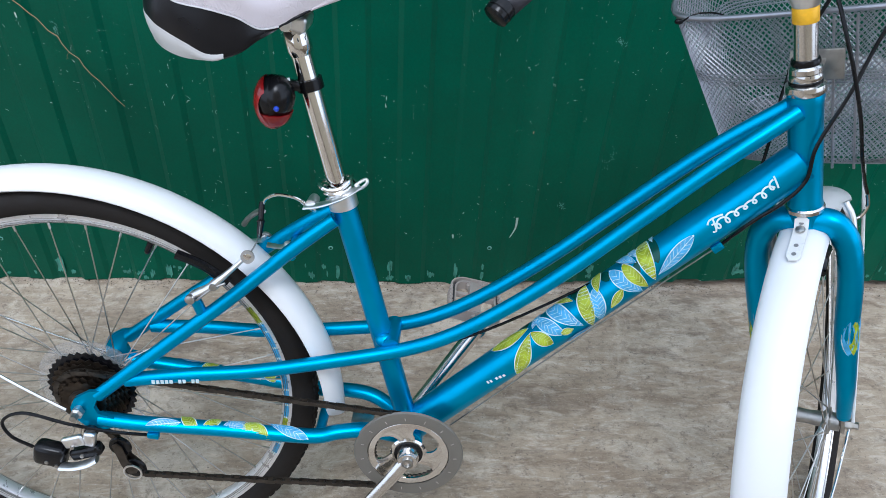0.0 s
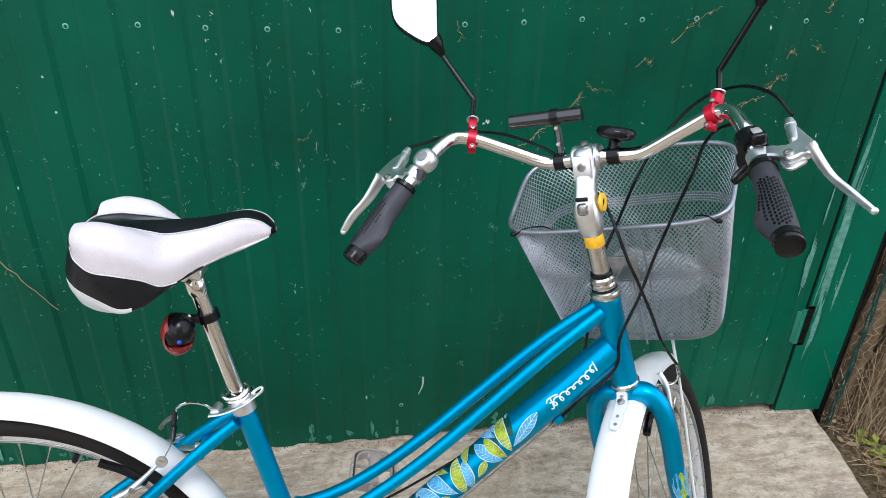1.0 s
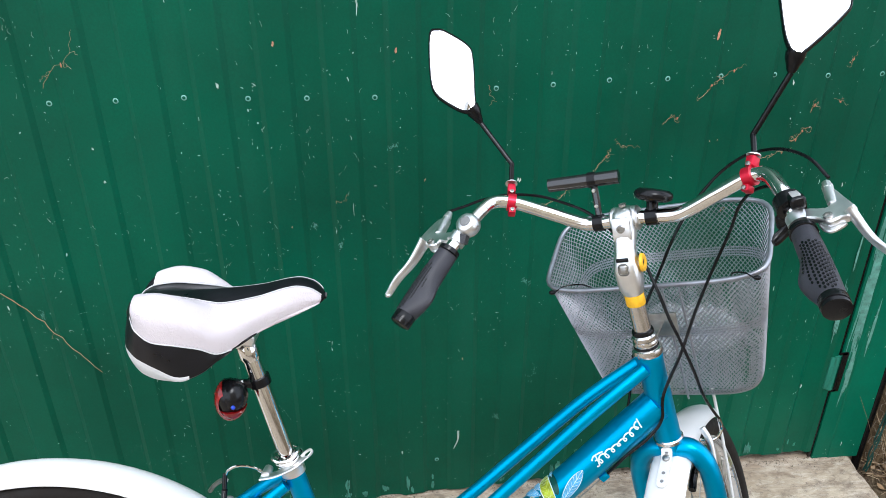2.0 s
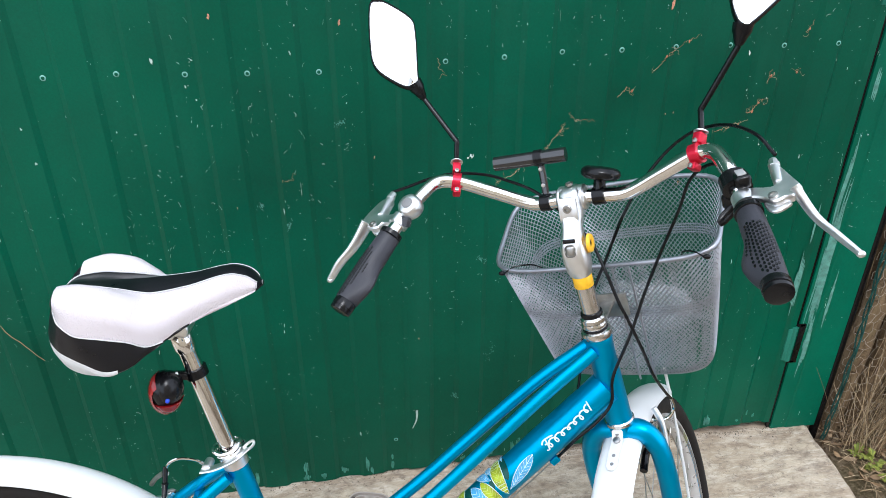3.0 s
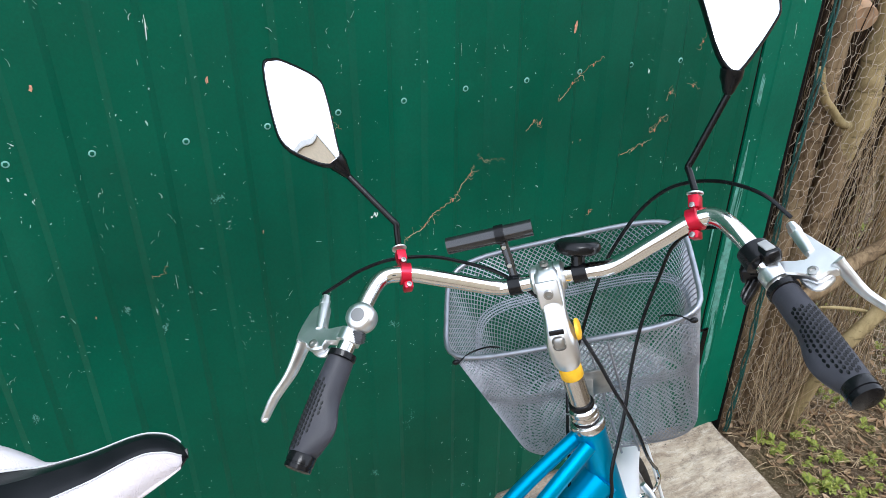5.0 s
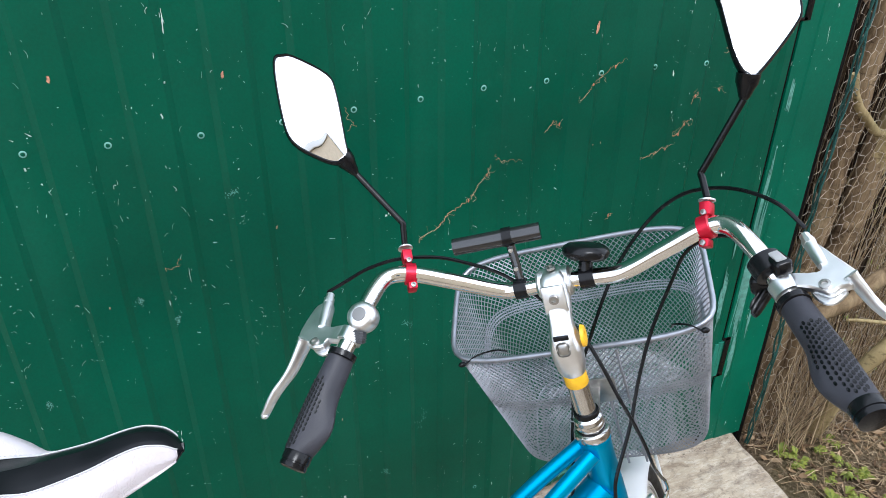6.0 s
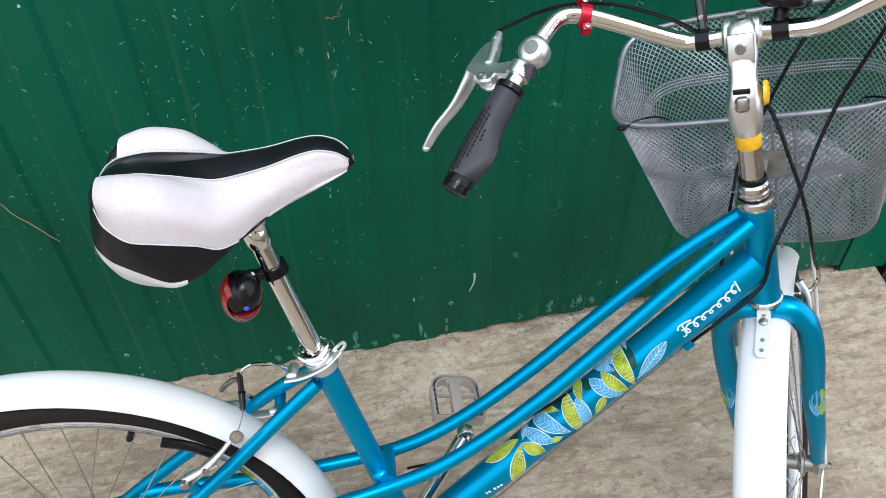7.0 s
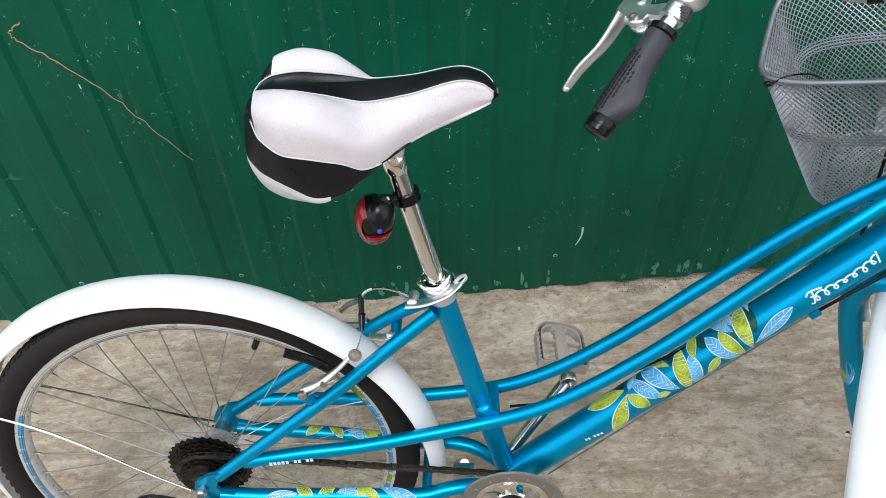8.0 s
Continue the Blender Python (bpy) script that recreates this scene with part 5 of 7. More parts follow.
part("mudguard_clip", join(sweep([(0.308, -0.012, 0.571), (0.326, -0.010, 0.568), (0.345, -0.010, 0.573)], 0.0072, 10, flat=0.16, up=(0, 1, 0)), turned([(0.005, 0), (0.005, 0.004), (0.001, 0.005)], (0.338, -0.012, 0.573), (0, -0.3, 1), 10)), ALU, bike)

# seat post, collar and saddle
P0, P1 = Vector((0.412, 0, 0.650)), Vector((0.352, 0, 0.880))
PD = (P1 - P0).normalized()
part("seat_post", rod(P0 - PD * 0.03, P1, 0.0136, n=28), CHROME, bike, "chrome seat post")
part("seat_post_head", turned([(0.0136, -0.03), (0.0165, -0.022), (0.0165, -0.002), (0.0125, 0.004)], P1 - PD * 0.01, PD, 24), CHROME, bike)
collar = part("seat_collar", turned([(0.0172, -0.016), (0.0205, -0.015), (0.0205, 0.004), (0.0172, 0.005)], P0, PD, 30), ALU, bike, "alloy quick-release seat collar")
part("collar_lever", sweep(curve_pts([(0.366, -0.022, 0.641), (0.392, -0.028, 0.650), (0.420, -0.026, 0.663), (0.438, -0.012, 0.672)], 5), [0.0085, 0.0095], 12, flat=0.32, up=(0, 1, 0)), ALU, collar)
part("lever_loop", sweep(curve_pts([(0.432, -0.016, 0.668), (0.442, -0.011, 0.671), (0.448, -0.008, 0.677), (0.446, -0.006, 0.681), (0.439, -0.008, 0.678), (0.432, -0.013, 0.673)], 4), 0.0024, 8), ALU, collar)
part("collar_pin", rod((0.374, -0.024, 0.645), (0.376, -0.004, 0.646), 0.0075), ALU, collar)
for k in range(4):
    u_, v_, w_ = axes(PD)
    loop = [P0 + PD * (0.006 + 0.0052 * k + 0.003 * math.sin(a * 2 + k)) + (u_ * math.cos(a) + v_ * math.sin(a)) * (0.0186 + 0.0040 * (k % 2) + 0.0022 * math.sin(a + k * 2)) for a in [2 * math.pi * i / 28 for i in range(28)]]
    part("wire_loop", sweep(loop, 0.0032, 8, closed=True), CHROME, collar, "coil of bright wire round the post")


def smooth(x, xs, ys):
    """Cubic through the given values."""
    i = max(0, min(len(xs) - 2, int(np.searchsorted(xs, x)) - 1))
    h = xs[i + 1] - xs[i]
    t = (x - xs[i]) / h

    def slope(k):
        if k == 0:
            return (ys[1] - ys[0]) / (xs[1] - xs[0])
        if k == len(xs) - 1:
            return (ys[-1] - ys[-2]) / (xs[-1] - xs[-2])
        d0, d1 = (ys[k] - ys[k - 1]) / (xs[k] - xs[k - 1]), (ys[k + 1] - ys[k]) / (xs[k + 1] - xs[k])
        return 0.0 if d0 * d1 <= 0 else 2 * d0 * d1 / (d0 + d1)
    return ((1 + 2 * t) * (1 - t) ** 2 * ys[i] + t * (1 - t) ** 2 * h * slope(i) + t * t * (3 - 2 * t) * ys[i + 1] + t * t * (t - 1) * h * slope(i + 1))


# long profiles of the saddle: heights and half widths along its length
RIDGE_Z = ((0.191, 0.936), (0.197, 0.947), (0.206, 0.956), (0.220, 0.962), (0.250, 0.965), (0.280, 0.964), (0.310, 0.9645), (0.335, 0.966), (0.380, 0.970), (0.440, 0.980), (0.460, 0.9755), (0.472, 0.967), (0.482, 0.951))
STRIPE_W = ((0.191, 0.012), (0.197, 0.019), (0.206, 0.022), (0.220, 0.0245), (0.280, 0.0300), (0.320, 0.0325), (0.380, 0.0268), (0.440, 0.0195), (0.460, 0.0175), (0.472, 0.0150), (0.482, 0.005))
STRIPE_DROP = ((0.191, 0.0005), (0.250, 0.0005), (0.280, 0.0025), (0.310, 0.0075), (0.335, 0.012), (0.380, 0.0098), (0.440, 0.0065), (0.472, 0.0055), (0.482, 0.0005))
PANEL_W = ((0.191, 0.026), (0.197, 0.040), (0.207, 0.055), (0.220, 0.076), (0.250, 0.091), (0.280, 0.092), (0.310, 0.086), (0.355, 0.061), (0.380, 0.0455), (0.440, 0.0265), (0.472, 0.0185), (0.482, 0.0060))
PANEL_Z = ((0.191, 0.930), (0.207, 0.944), (0.220, 0.933), (0.250, 0.920), (0.280, 0.916), (0.310, 0.908), (0.335, 0.895), (0.352, 0.897), (0.380, 0.913), (0.410, 0.927), (0.440, 0.938), (0.482, 0.9515))
STRIP_W = ((0.191, 0.032), (0.197, 0.058), (0.206, 0.071), (0.220, 0.081), (0.280, 0.092), (0.310, 0.088), (0.355, 0.060), (0.410, 0.033), (0.472, 0.019), (0.482, 0.006))
STRIP_Z = ((0.191, 0.908), (0.206, 0.900), (0.220, 0.892), (0.250, 0.879), (0.280, 0.868), (0.310, 0.874), (0.335, 0.890), (0.380, 0.911), (0.440, 0.934), (0.482, 0.951))
SKIRT_W = ((0.191, 0.024), (0.197, 0.042), (0.206, 0.054), (0.220, 0.067), (0.250, 0.080), (0.280, 0.088), (0.335, 0.075), (0.380, 0.041), (0.440, 0.023), (0.482, 0.005))
SKIRT_Z = ((0.191, 0.886), (0.197, 0.874), (0.206, 0.867), (0.250, 0.8585), (0.285, 0.860), (0.310, 0.868), (0.335, 0.886), (0.380, 0.910), (0.440, 0.932), (0.482, 0.9505))
LOBE = ((0.191, 0.001), (0.207, 0.011), (0.220, 0.018), (0.250, 0.023), (0.280, 0.021), (0.310, 0.012), (0.335, 0.006), (0.380, 0.003), (0.482, 0.0))


def saddle_section(x):
    """Half section: ridge, stripe edge, two points over the lobe, panel edge, strip edge, skirt edge."""
    def at(prof):
        return smooth(x, [p[0] for p in prof], [p[1] for p in prof])
    ridge, sw, pw, pz, lobe = at(RIDGE_Z), at(STRIPE_W), at(PANEL_W), at(PANEL_Z), at(LOBE)
    sz = ridge - at(STRIPE_DROP)
    gap = pw - sw
    m1 = (sw + gap * 0.52, sz - (sz - pz) * 0.30 + lobe * 1.15)
    m2 = (sw + gap * 0.92 + min(0.0025, gap * 0.1), sz - (sz - pz) * 0.62 + lobe)
    return [(0.0, ridge), (sw, sz), m1, m2, (pw, pz), (at(STRIP_W), at(STRIP_Z)), (at(SKIRT_W), at(SKIRT_Z))]


def build_saddle():
    xs = [0.191 + 0.291 * (1 - math.cos(math.pi * i / 64)) / 2 for i in range(65)]
    sub = 5

    def section(x, s, lift=0.0):
        ctrl = [Vector((0.4845 + (x - 0.482) * 1.018, s * y * 1.02, z - 0.004 - 0.045 * (0.955 - z))) for y, z in saddle_section(x)]
        pts = curve_pts(ctrl, sub)
        if lift == 0.0:
            return pts
        out = []
        for i, p in enumerate(pts):
            t = pts[min(i + 1, len(pts) - 1)] - pts[max(i - 1, 0)]
            n = Vector((0, -t.z, t.y)) * s
            out.append(p + n.normalized() * lift if n.length > 1e-7 else p)
        return out
    core = []
    for x in xs:
        a, b = section(x, 1, -0.0015), section(x, -1, -0.0015)
        core.append(a[::-1] + b[1:] + [Vector((a[0].x, 0, a[-1].z + 0.006))])
    sad = part("saddle", loft(core), LEATHER_B, bike, "white and black padded saddle with embossed flowers")

    def band(i0, i1, s, x0, x1, lift, taper=0.0):
        rows = []
        for x in xs:
            if x0 - 1e-6 <= x <= x1 + 1e-6:
                flat, high = section(x, s), section(x, s, lift)
                n = i1 - i0
                near = (x - (x1 - taper)) / taper if taper and x > x1 - taper else 0.0
                full = math.sqrt(max(0.0004, 1 - near * near))
                row = []
                for j in range(n + 1):
                    at = i0 + n * full * j / n
                    k = min(int(at), i1 - 1)
                    row.append(flat[k].lerp(flat[k + 1], at - k).lerp(high[k].lerp(high[k + 1], at - k), min(1.0, 3.5 * min(j / n, 1 - j / n) + 0.1)))
                rows.append(row)
        return loft(rows, closed=False, caps=False)

    for s in (-1, 1):
        part("top_stripe", band(0, sub, s, 0.191, 0.482, 0.0006), LEATHER_B, sad, "black vinyl centre stripe")
        part("top_panel", band(sub, 4 * sub, s, 0.212, 0.4772, 0.0022, 0.004), LEATHER_W, sad, "white embossed leather panel")
        part("side_panel", band(4 * sub, 5 * sub, s, 0.191, 0.352, 0.0010), LEATHER_B, sad, "black vinyl side panel")
        part("lower_strip", band(5 * sub, 6 * sub, s, 0.191, 0.298, 0.0012, 0.05), LEATHER_G, sad, "pale grey lower strip")
        part("lower_edge", band(4 * sub, 6 * sub, s, 0.352, 0.4755, 0.0008), LEATHER_W, sad, "white lower edge")
        for j, x0, x1, at in ((sub, 0.207, 0.466, 0.5), (4 * sub, 0.207, 0.350, -0.5)):
            pts = []
            for x in xs:
                if x0 < x < x1:
                    q = section(x, s, 0.0017)
                    pts.append(q[j].lerp(q[j + (1 if at > 0 else -1)], abs(at)))
            pts = curve_pts(pts, 3)
            bits = [rod(p, q, 0.00034, n=4) for p, q in zip(pts[0:-1:2], pts[1::2])]
            tagged(part("stitching", join(*bits), STITCH, sad), kind="stuff")
        for j, x0, x1 in ((sub, 0.192, 0.4775), (4 * sub, 0.206, 0.352)):
            pts = [section(x, s, 0.0012)[j] for x in xs if x0 < x < x1]
            part("piping", sweep(curve_pts(pts, 2), 0.0009, 6), LEATHER_G, sad, "thin pale piping along the seam")
    for s in (-1, 1):
        rail = curve_pts([(0.235, s * 0.022, 0.900), (0.270, s * 0.024, 0.886), (0.33, s * 0.022, 0.886), (0.385, s * 0.016, 0.908), (0.43, s * 0.008, 0.944)], 5)
        part("saddle_rail", sweep(rail, 0.0036, 8), STEEL, sad)
    part("saddle_clamp", join(block((0.044, 0.050, 0.020), 0.005, pose(0.352, 0, 0.886, 0, 12, 0), 3), rod((0.350, -0.034, 0.884), (0.350, 0.034, 0.884), 0.0075)), ALU, sad)


build_saddle()

# rear lamp on the seat post
tail = part("tail_light", ball((0.331, -0.028, 0.792), 0.0305, (0.74, 0.85, 1.0), 24), BLACK, bike, "black tail light with red lens on the seat post")
lens = []
for i in range(17):
    w = radians(-105 + 11 * i)
    row = []
    for f in (-0.86, -0.7, -0.5, -0.25, 0.0, 0.3, 0.6):
        k = math.sqrt(1 - f * f) * 1.05
        row.append(Vector((0.331 - 0.0226 * math.cos(w) * k - 0.001, -0.028 + 0.0260 * f, 0.789 + 0.0342 * math.sin(w) * k - 0.001)))
    lens.append(row)
part("red_lens", loft(lens, closed=False, caps=False), RED_LENS, tail, "glossy red lens round the back")
bowl = []
for i in range(8):
    th = radians(176 - 9 * i)
    bowl.append([Vector((0.334 + 0.0236 * math.sin(th) * math.cos(2 * math.pi * k / 24), -0.0295 + 0.0272 * math.sin(th) * math.sin(2 * math.pi * k / 24), 0.7905 + 0.0352 * math.cos(th))) for k in range(24)])
part("red_bowl", loft(bowl), RED_LENS, tail, "clear red lower half of the lens")
part("lamp_shell", ball((0.3385, -0.0305, 0.7955), 0.0295, (0.70, 0.86, 0.92), 24), BLACK, tail)
part("lamp_hood", ball((0.335, -0.034, 0.811), 0.0125, (1.0, 0.9, 0.8), 16), BLACK, tail)
part("lamp_button", ball((0.341, -0.0548, 0.788), 0.0035), BLUE_DOT, tail)
part("lamp_strap", join(turned([(0.0137, -0.0075), (0.0175, -0.007), (0.0175, 0.007), (0.0137, 0.0075)], P0.lerp(P1, 0.675), PD, 26), block((0.028, 0.014, 0.012), 0.003, pose(0.350, -0.012, 0.806, 0, 12, 20))), BLACK, tail)
part("strap_pin", rod((0.352, -0.026, 0.799), (0.349, -0.025, 0.818), 0.0028), WHITE, tail)

# drivetrain
cas = REAR
for i in range(7):
    r = (0.0665, 0.0575, 0.0525, 0.0475, 0.0430, 0.0385, 0.0340)[i]
    teeth = (34, 28, 25, 23, 21, 19, 17)[i]
    prof = []
    for k in range(teeth * 2):
        a = 2 * math.pi * k / (teeth * 2)
        rr = r + (0.0035 if k % 2 else -0.001)
        prof.append((math.cos(a) * rr, math.sin(a) * rr))
    y0 = -0.036 - 0.0047 * i
    ring = loft([[Vector((cas.x + x, y0 + w, cas.z + z)) for x, z in prof] for w in (-0.0011, 0.0011)])
    part("sprocket", ring, SPROCKET if i else BLACK, rear_wheel, "oily dark sprocket" if i else "largest black sprocket", angle=25)
part("sprocket_carrier", rod((cas.x, -0.034, cas.z), (cas.x, -0.072, cas.z), 0.021), DARK_STEEL, rear_wheel)
part("spoke_guard", turned([(0.030, -0.0008), (0.084, -0.0008), (0.087, 0.0), (0.084, 0.0008), (0.030, 0.0008)], (cas.x, -0.029, cas.z), Y, 48, loop=True), GUARD, rear_wheel, "clear plastic spoke guard")

crank_c = Vector((0.527, -0.050, 0.234))
chainset = part("chain_wheel", turned([(0.054, -0.0055), (0.063, -0.0068), (0.0658, -0.0045), (0.0658, 0.0005), (0.054, 0.0005)], crank_c, Y, 64, loop=True), CHROME, bike, "chrome chainwheel with clear guard ring")
part("guard_ring", turned([(0.0648, -0.0082), (0.080, -0.0092), (0.085, -0.0082), (0.0868, -0.0050), (0.083, -0.0064), (0.0648, -0.0066)], crank_c, Y, 64, loop=True), CLEAR_RING, chainset, "clear plastic chain guard ring")
ticks = []
for k in range(15):
    w0 = 2 * math.pi * k / 15
    d = Vector((math.cos(w0), 0, math.sin(w0)))
    ticks.append(block((0.0012, 0.0006, 0.0052), 0, frame_at(crank_c + d * 0.074 - Y * 0.0092, -Y, d.cross(Y)) @ pose(0, 0, 0, 90, 0, 8)))
tagged(part("ring_marks", join(*ticks), PEDAL, chainset, "pale moulding marks on the guard ring"), kind="stuff")
part("spider", turned([(0.010, -0.005), (0.026, -0.005), (0.029, -0.002), (0.026, 0.0015), (0.010, 0.0015)], crank_c, Y, 40, loop=True), CHROME, chainset)
for k in range(3):
    rows = []
    for i in range(7):
        t = i / 6
        r = 0.024 + 0.031 * t
        mid = radians(95 + 120 * k) + 0.35 * t
        half = radians(30) - radians(10) * math.sin(t * math.pi) + radians(6) * t
        rows.append([crank_c + Vector((math.cos(mid + half * f) * r, -0.0032 - 0.0012 * (1 - f * f), math.sin(mid + half * f) * r)) for f in (-1, -0.6, -0.2, 0.2, 0.6, 1)])
    part("spider_arm", loft([[p - Y * 0.0006 for p in row] + [p + Y * 0.003 for p in row[::-1]] for row in rows]), CHROME, chainset)
prof = []
for k in range(84):
    a = 2 * math.pi * k / 84
    rr = 0.0715 + (0.0035 if k % 2 else -0.0005)
    prof.append((math.cos(a) * rr, math.sin(a) * rr))
inner = [(x * 0.72, z * 0.72) for x, z in prof]
rings = [[crank_c + Vector((x, w, z)) for x, z in p] for p, w in ((inner, -0.001), (prof, -0.001), (prof, 0.0015), (inner, 0.0015), (inner, -0.001))]
part("toothed_ring", loft(rings, caps=False), DARK_STEEL, chainset, angle=25)
bolt_c = crank_c + Vector((0, -0.021, 0))
part("crank_boss", turned([(0.0185, 0.002), (0.0175, 0.012), (0.0165, 0.021), (0.0150, 0.0245), (0.010, 0.025)], crank_c, -Y, 28), POST, chainset)
part("spindle_seal", turned([(0.0180, 0.003), (0.0180, 0.008), (0.0225, 0.0075), (0.0235, 0.003)], crank_c, -Y, 28, loop=True), BLACK, chainset, "dark ring behind the crank boss")
part("crank_bolt", turned([(0.0095, 0.0), (0.0095, 0.005), (0.006, 0.006), (0.006, 0.002), (0.0005, 0.002)], crank_c - Y * 0.0235, -Y, 20), STEEL, chainset)
CR = Vector((-0.567, 0, -0.824))
right_end = bolt_c + CR * 0.172 + Vector((0, -0.020, 0))
part("crank_arm", sweep([bolt_c + Vector((0, 0.004, 0)), bolt_c + CR * 0.05 + Vector((0, -0.006, 0)), right_end], [0.0125, 0.0105, 0.0100], 14, flat=0.7, up=(0.824, 0, -0.567)), POST, chainset)
left_boss = Vector((0.525, 0.045, 0.236))
left_end = left_boss - CR * 0.180 + Vector((-0.005, 0.033, 0.006))
left = part("crank_arm", join(sweep(curve_pts([left_boss, left_boss - CR * 0.05 + Vector((0, 0.012, 0)), left_end], 6), 0.0150, 16, flat=0.82, up=(0, 1, 0)), turned([(0.0060, -0.004), (0.0062, -0.0085), (0.0130, -0.0085), (0.0145, -0.0065), (0.0145, 0.008), (0.006, 0.008)], left_end, Y, 24), turned([(0.016, -0.012), (0.017, 0.012)], left_boss, Y, 20)), POST, bike, "chrome left crank arm")


def pedal(c, out, tilt):
    """Pale plastic cage pedal: double rails rounded at the far end, a spine and cross webs."""
    m = frame_at(c, Vector((0, out, 0)), Vector((math.cos(tilt), 0, math.sin(tilt))))

    def outline(half, z0, z1, ra, rb):
        pts = []
        for cx, cz, r, a0 in ((half - ra, z0 + ra, ra, -90), (half - rb, z1 - rb, rb, 0), (-half + rb, z1 - rb, rb, 90), (-half + ra, z0 + ra, ra, 180)):
            for k in range(6):
                w = radians(a0 + 18 * k)
                pts.append((cx + r * math.cos(w), cz + r * math.sin(w)))
        return pts

    def rail(o, i, h):
        return loft([[Vector((x, y, z)) for x, z in p] for p, y in ((o, -h), (o, h), (i, h), (i, -h), (o, -h))], caps=False)
    p = part("pedal", moved(join(rod((0, 0, -0.010), (0, 0, 0.100), 0.0075), block((0.021, 0.017, 0.092), 0.004, pose(0, 0, 0.066)),
                                 block((0.030, 0.014, 0.016), 0.004, pose(0, 0, 0.104))), m), PEDAL, bike, "scuffed translucent plastic pedal")
    part("outer_rail", moved(rail(outline(0.0445, 0.010, 0.116, 0.008, 0.030), outline(0.0415, 0.013, 0.113, 0.006, 0.028), 0.0105), m), PEDAL, p)
    part("inner_rail", moved(rail(outline(0.0365, 0.017, 0.109, 0.005, 0.025), outline(0.0340, 0.020, 0.106, 0.004, 0.023), 0.0085), m), PEDAL, p)
    # dark grey filler paints the shadow between the two rails
    part("rail_gap_shade", moved(rail(outline(0.0413, 0.0132, 0.1128, 0.006, 0.028), outline(0.0367, 0.0168, 0.1092, 0.005, 0.025), 0.004), m), CAP_DARK, p, "dark grey strip painted as shade between the rails")
    for sx in (-1, 1):
        for z in (0.018, 0.072):
            part("web", moved(block((0.030, 0.010, 0.006), 0.0015, pose(sx * 0.022, 0, z)), m), PEDAL, p)
        teeth = [block((0.006, 0.024, 0.003), 0.001, pose(sx * 0.043, 0, 0.022 + 0.0115 * k)) for k in range(6)]
        part("pedal_teeth", moved(join(*teeth), m), PEDAL, p)
    return p


pedal(left_end + Vector((-0.005, 0.020, 0)), 1, radians(-10))
pedal(right_end - Vector((0, 0.012, 0)), -1, radians(-10))


def build_chain():
    """Links along the loop round both wheels and the tensioner."""
    y1, y2 = -0.0535, -0.052
    loop = []
    for k in range(9):
        a = radians(-80 + 160 * k / 8)
        loop.append(Vector((crank_c.x + 0.0755 * math.cos(a), y2, crank_c.z + 0.0755 * math.sin(a))))
    for k in range(9):
        a = radians(88 + 150 * k / 8)
        loop.append(Vector((cas.x + 0.047 * math.cos(a), y1, cas.z + 0.047 * math.sin(a))))
    loop += [Vector((0.050, -0.056, 0.232)), Vector((0.072, -0.060, 0.215)), Vector((0.066, -0.060, 0.180)), Vector((0.072, -0.060, 0.152)), Vector((0.092, -0.058, 0.146))]
    loop.append(Vector((0.30, -0.055, 0.150)))
    dense = []
    for a, b in zip(loop, loop[1:] + loop[:1]):
        n = max(1, int((b - a).length / 0.002))
        dense += [a.lerp(b, k / n) for k in range(n)]
    geo, gap, last, flip = [], 0.0127, dense[0], 0
    for p in dense[1:]:
        if (p - last).length >= gap:
            d = p - last
            m = frame_at(last.lerp(p, 0.5), (0, 1, 0), d)
            w = 0.0036 if flip else 0.0026
            for sy in (-1, 1):
                geo.append(block((0.0165, 0.0075, 0.0011), 0.0, m @ pose(0, 0, sy * w)))
            geo.append(rod(last - Y * 0.0042, last + Y * 0.0042, 0.0028, n=6))
            last, flip = p, 1 - flip
    return join(*geo)


chain = part("chain", build_chain(), DARK_STEEL, bike, "oily dark roller chain")
der = part("rear_derailleur", join(block((0.050, 0.028, 0.040), 0.010, pose(-0.026, -0.092, 0.213, 0, 12, 0), 3), block((0.052, 0.02, 0.020), 0.006, pose(0.030, -0.090, 0.222, 0, -22, 0), 3)), BLACK, bike, "black and silver rear derailleur")
part("derailleur_plate", sweep(curve_pts([(-0.006, -0.108, 0.203), (0.016, -0.110, 0.207), (0.038, -0.108, 0.214), (0.052, -0.104, 0.222)], 4), [0.0085, 0.011], 12, flat=0.35, up=(0, 1, 0)), ALU, der, "silver link plate")
part("derailleur_knuckle", join(block((0.034, 0.010, 0.020), 0.004, pose(0.016, -0.096, 0.246, 0, -20, 0), 3), block((0.018, 0.012, 0.026), 0.004, pose(0.040, -0.092, 0.250, 0, 10, 0), 3)), ALU, der, "silver knuckle")
for px, pz in ((-0.028, 0.207), (-0.014, 0.200), (0.030, 0.226), (0.018, 0.243)):
    part("derailleur_screw", turned([(0.0032, 0), (0.0032, 0.003), (0.0006, 0.0034)], (px, -0.1045, pz), -Y, 10), STEEL, der)
part("hanger_bolt", turned([(0.010, 0), (0.010, 0.008), (0.004, 0.009), (0.001, 0.009)], (0.040, -0.080, 0.258), -Y, 16), BLACK, der)
for y in (-0.070, -0.054):
    part("derailleur_cage", loft([[Vector((x, y + w, z)) for x, z in ((0.058, 0.214), (0.066, 0.220), (0.074, 0.212), (0.080, 0.184), (0.094, 0.168), (0.090, 0.158), (0.078, 0.156), (0.068, 0.172))] for w in (0.0, 0.002)]), DARK_STEEL, der, "dark stamped cage plate")
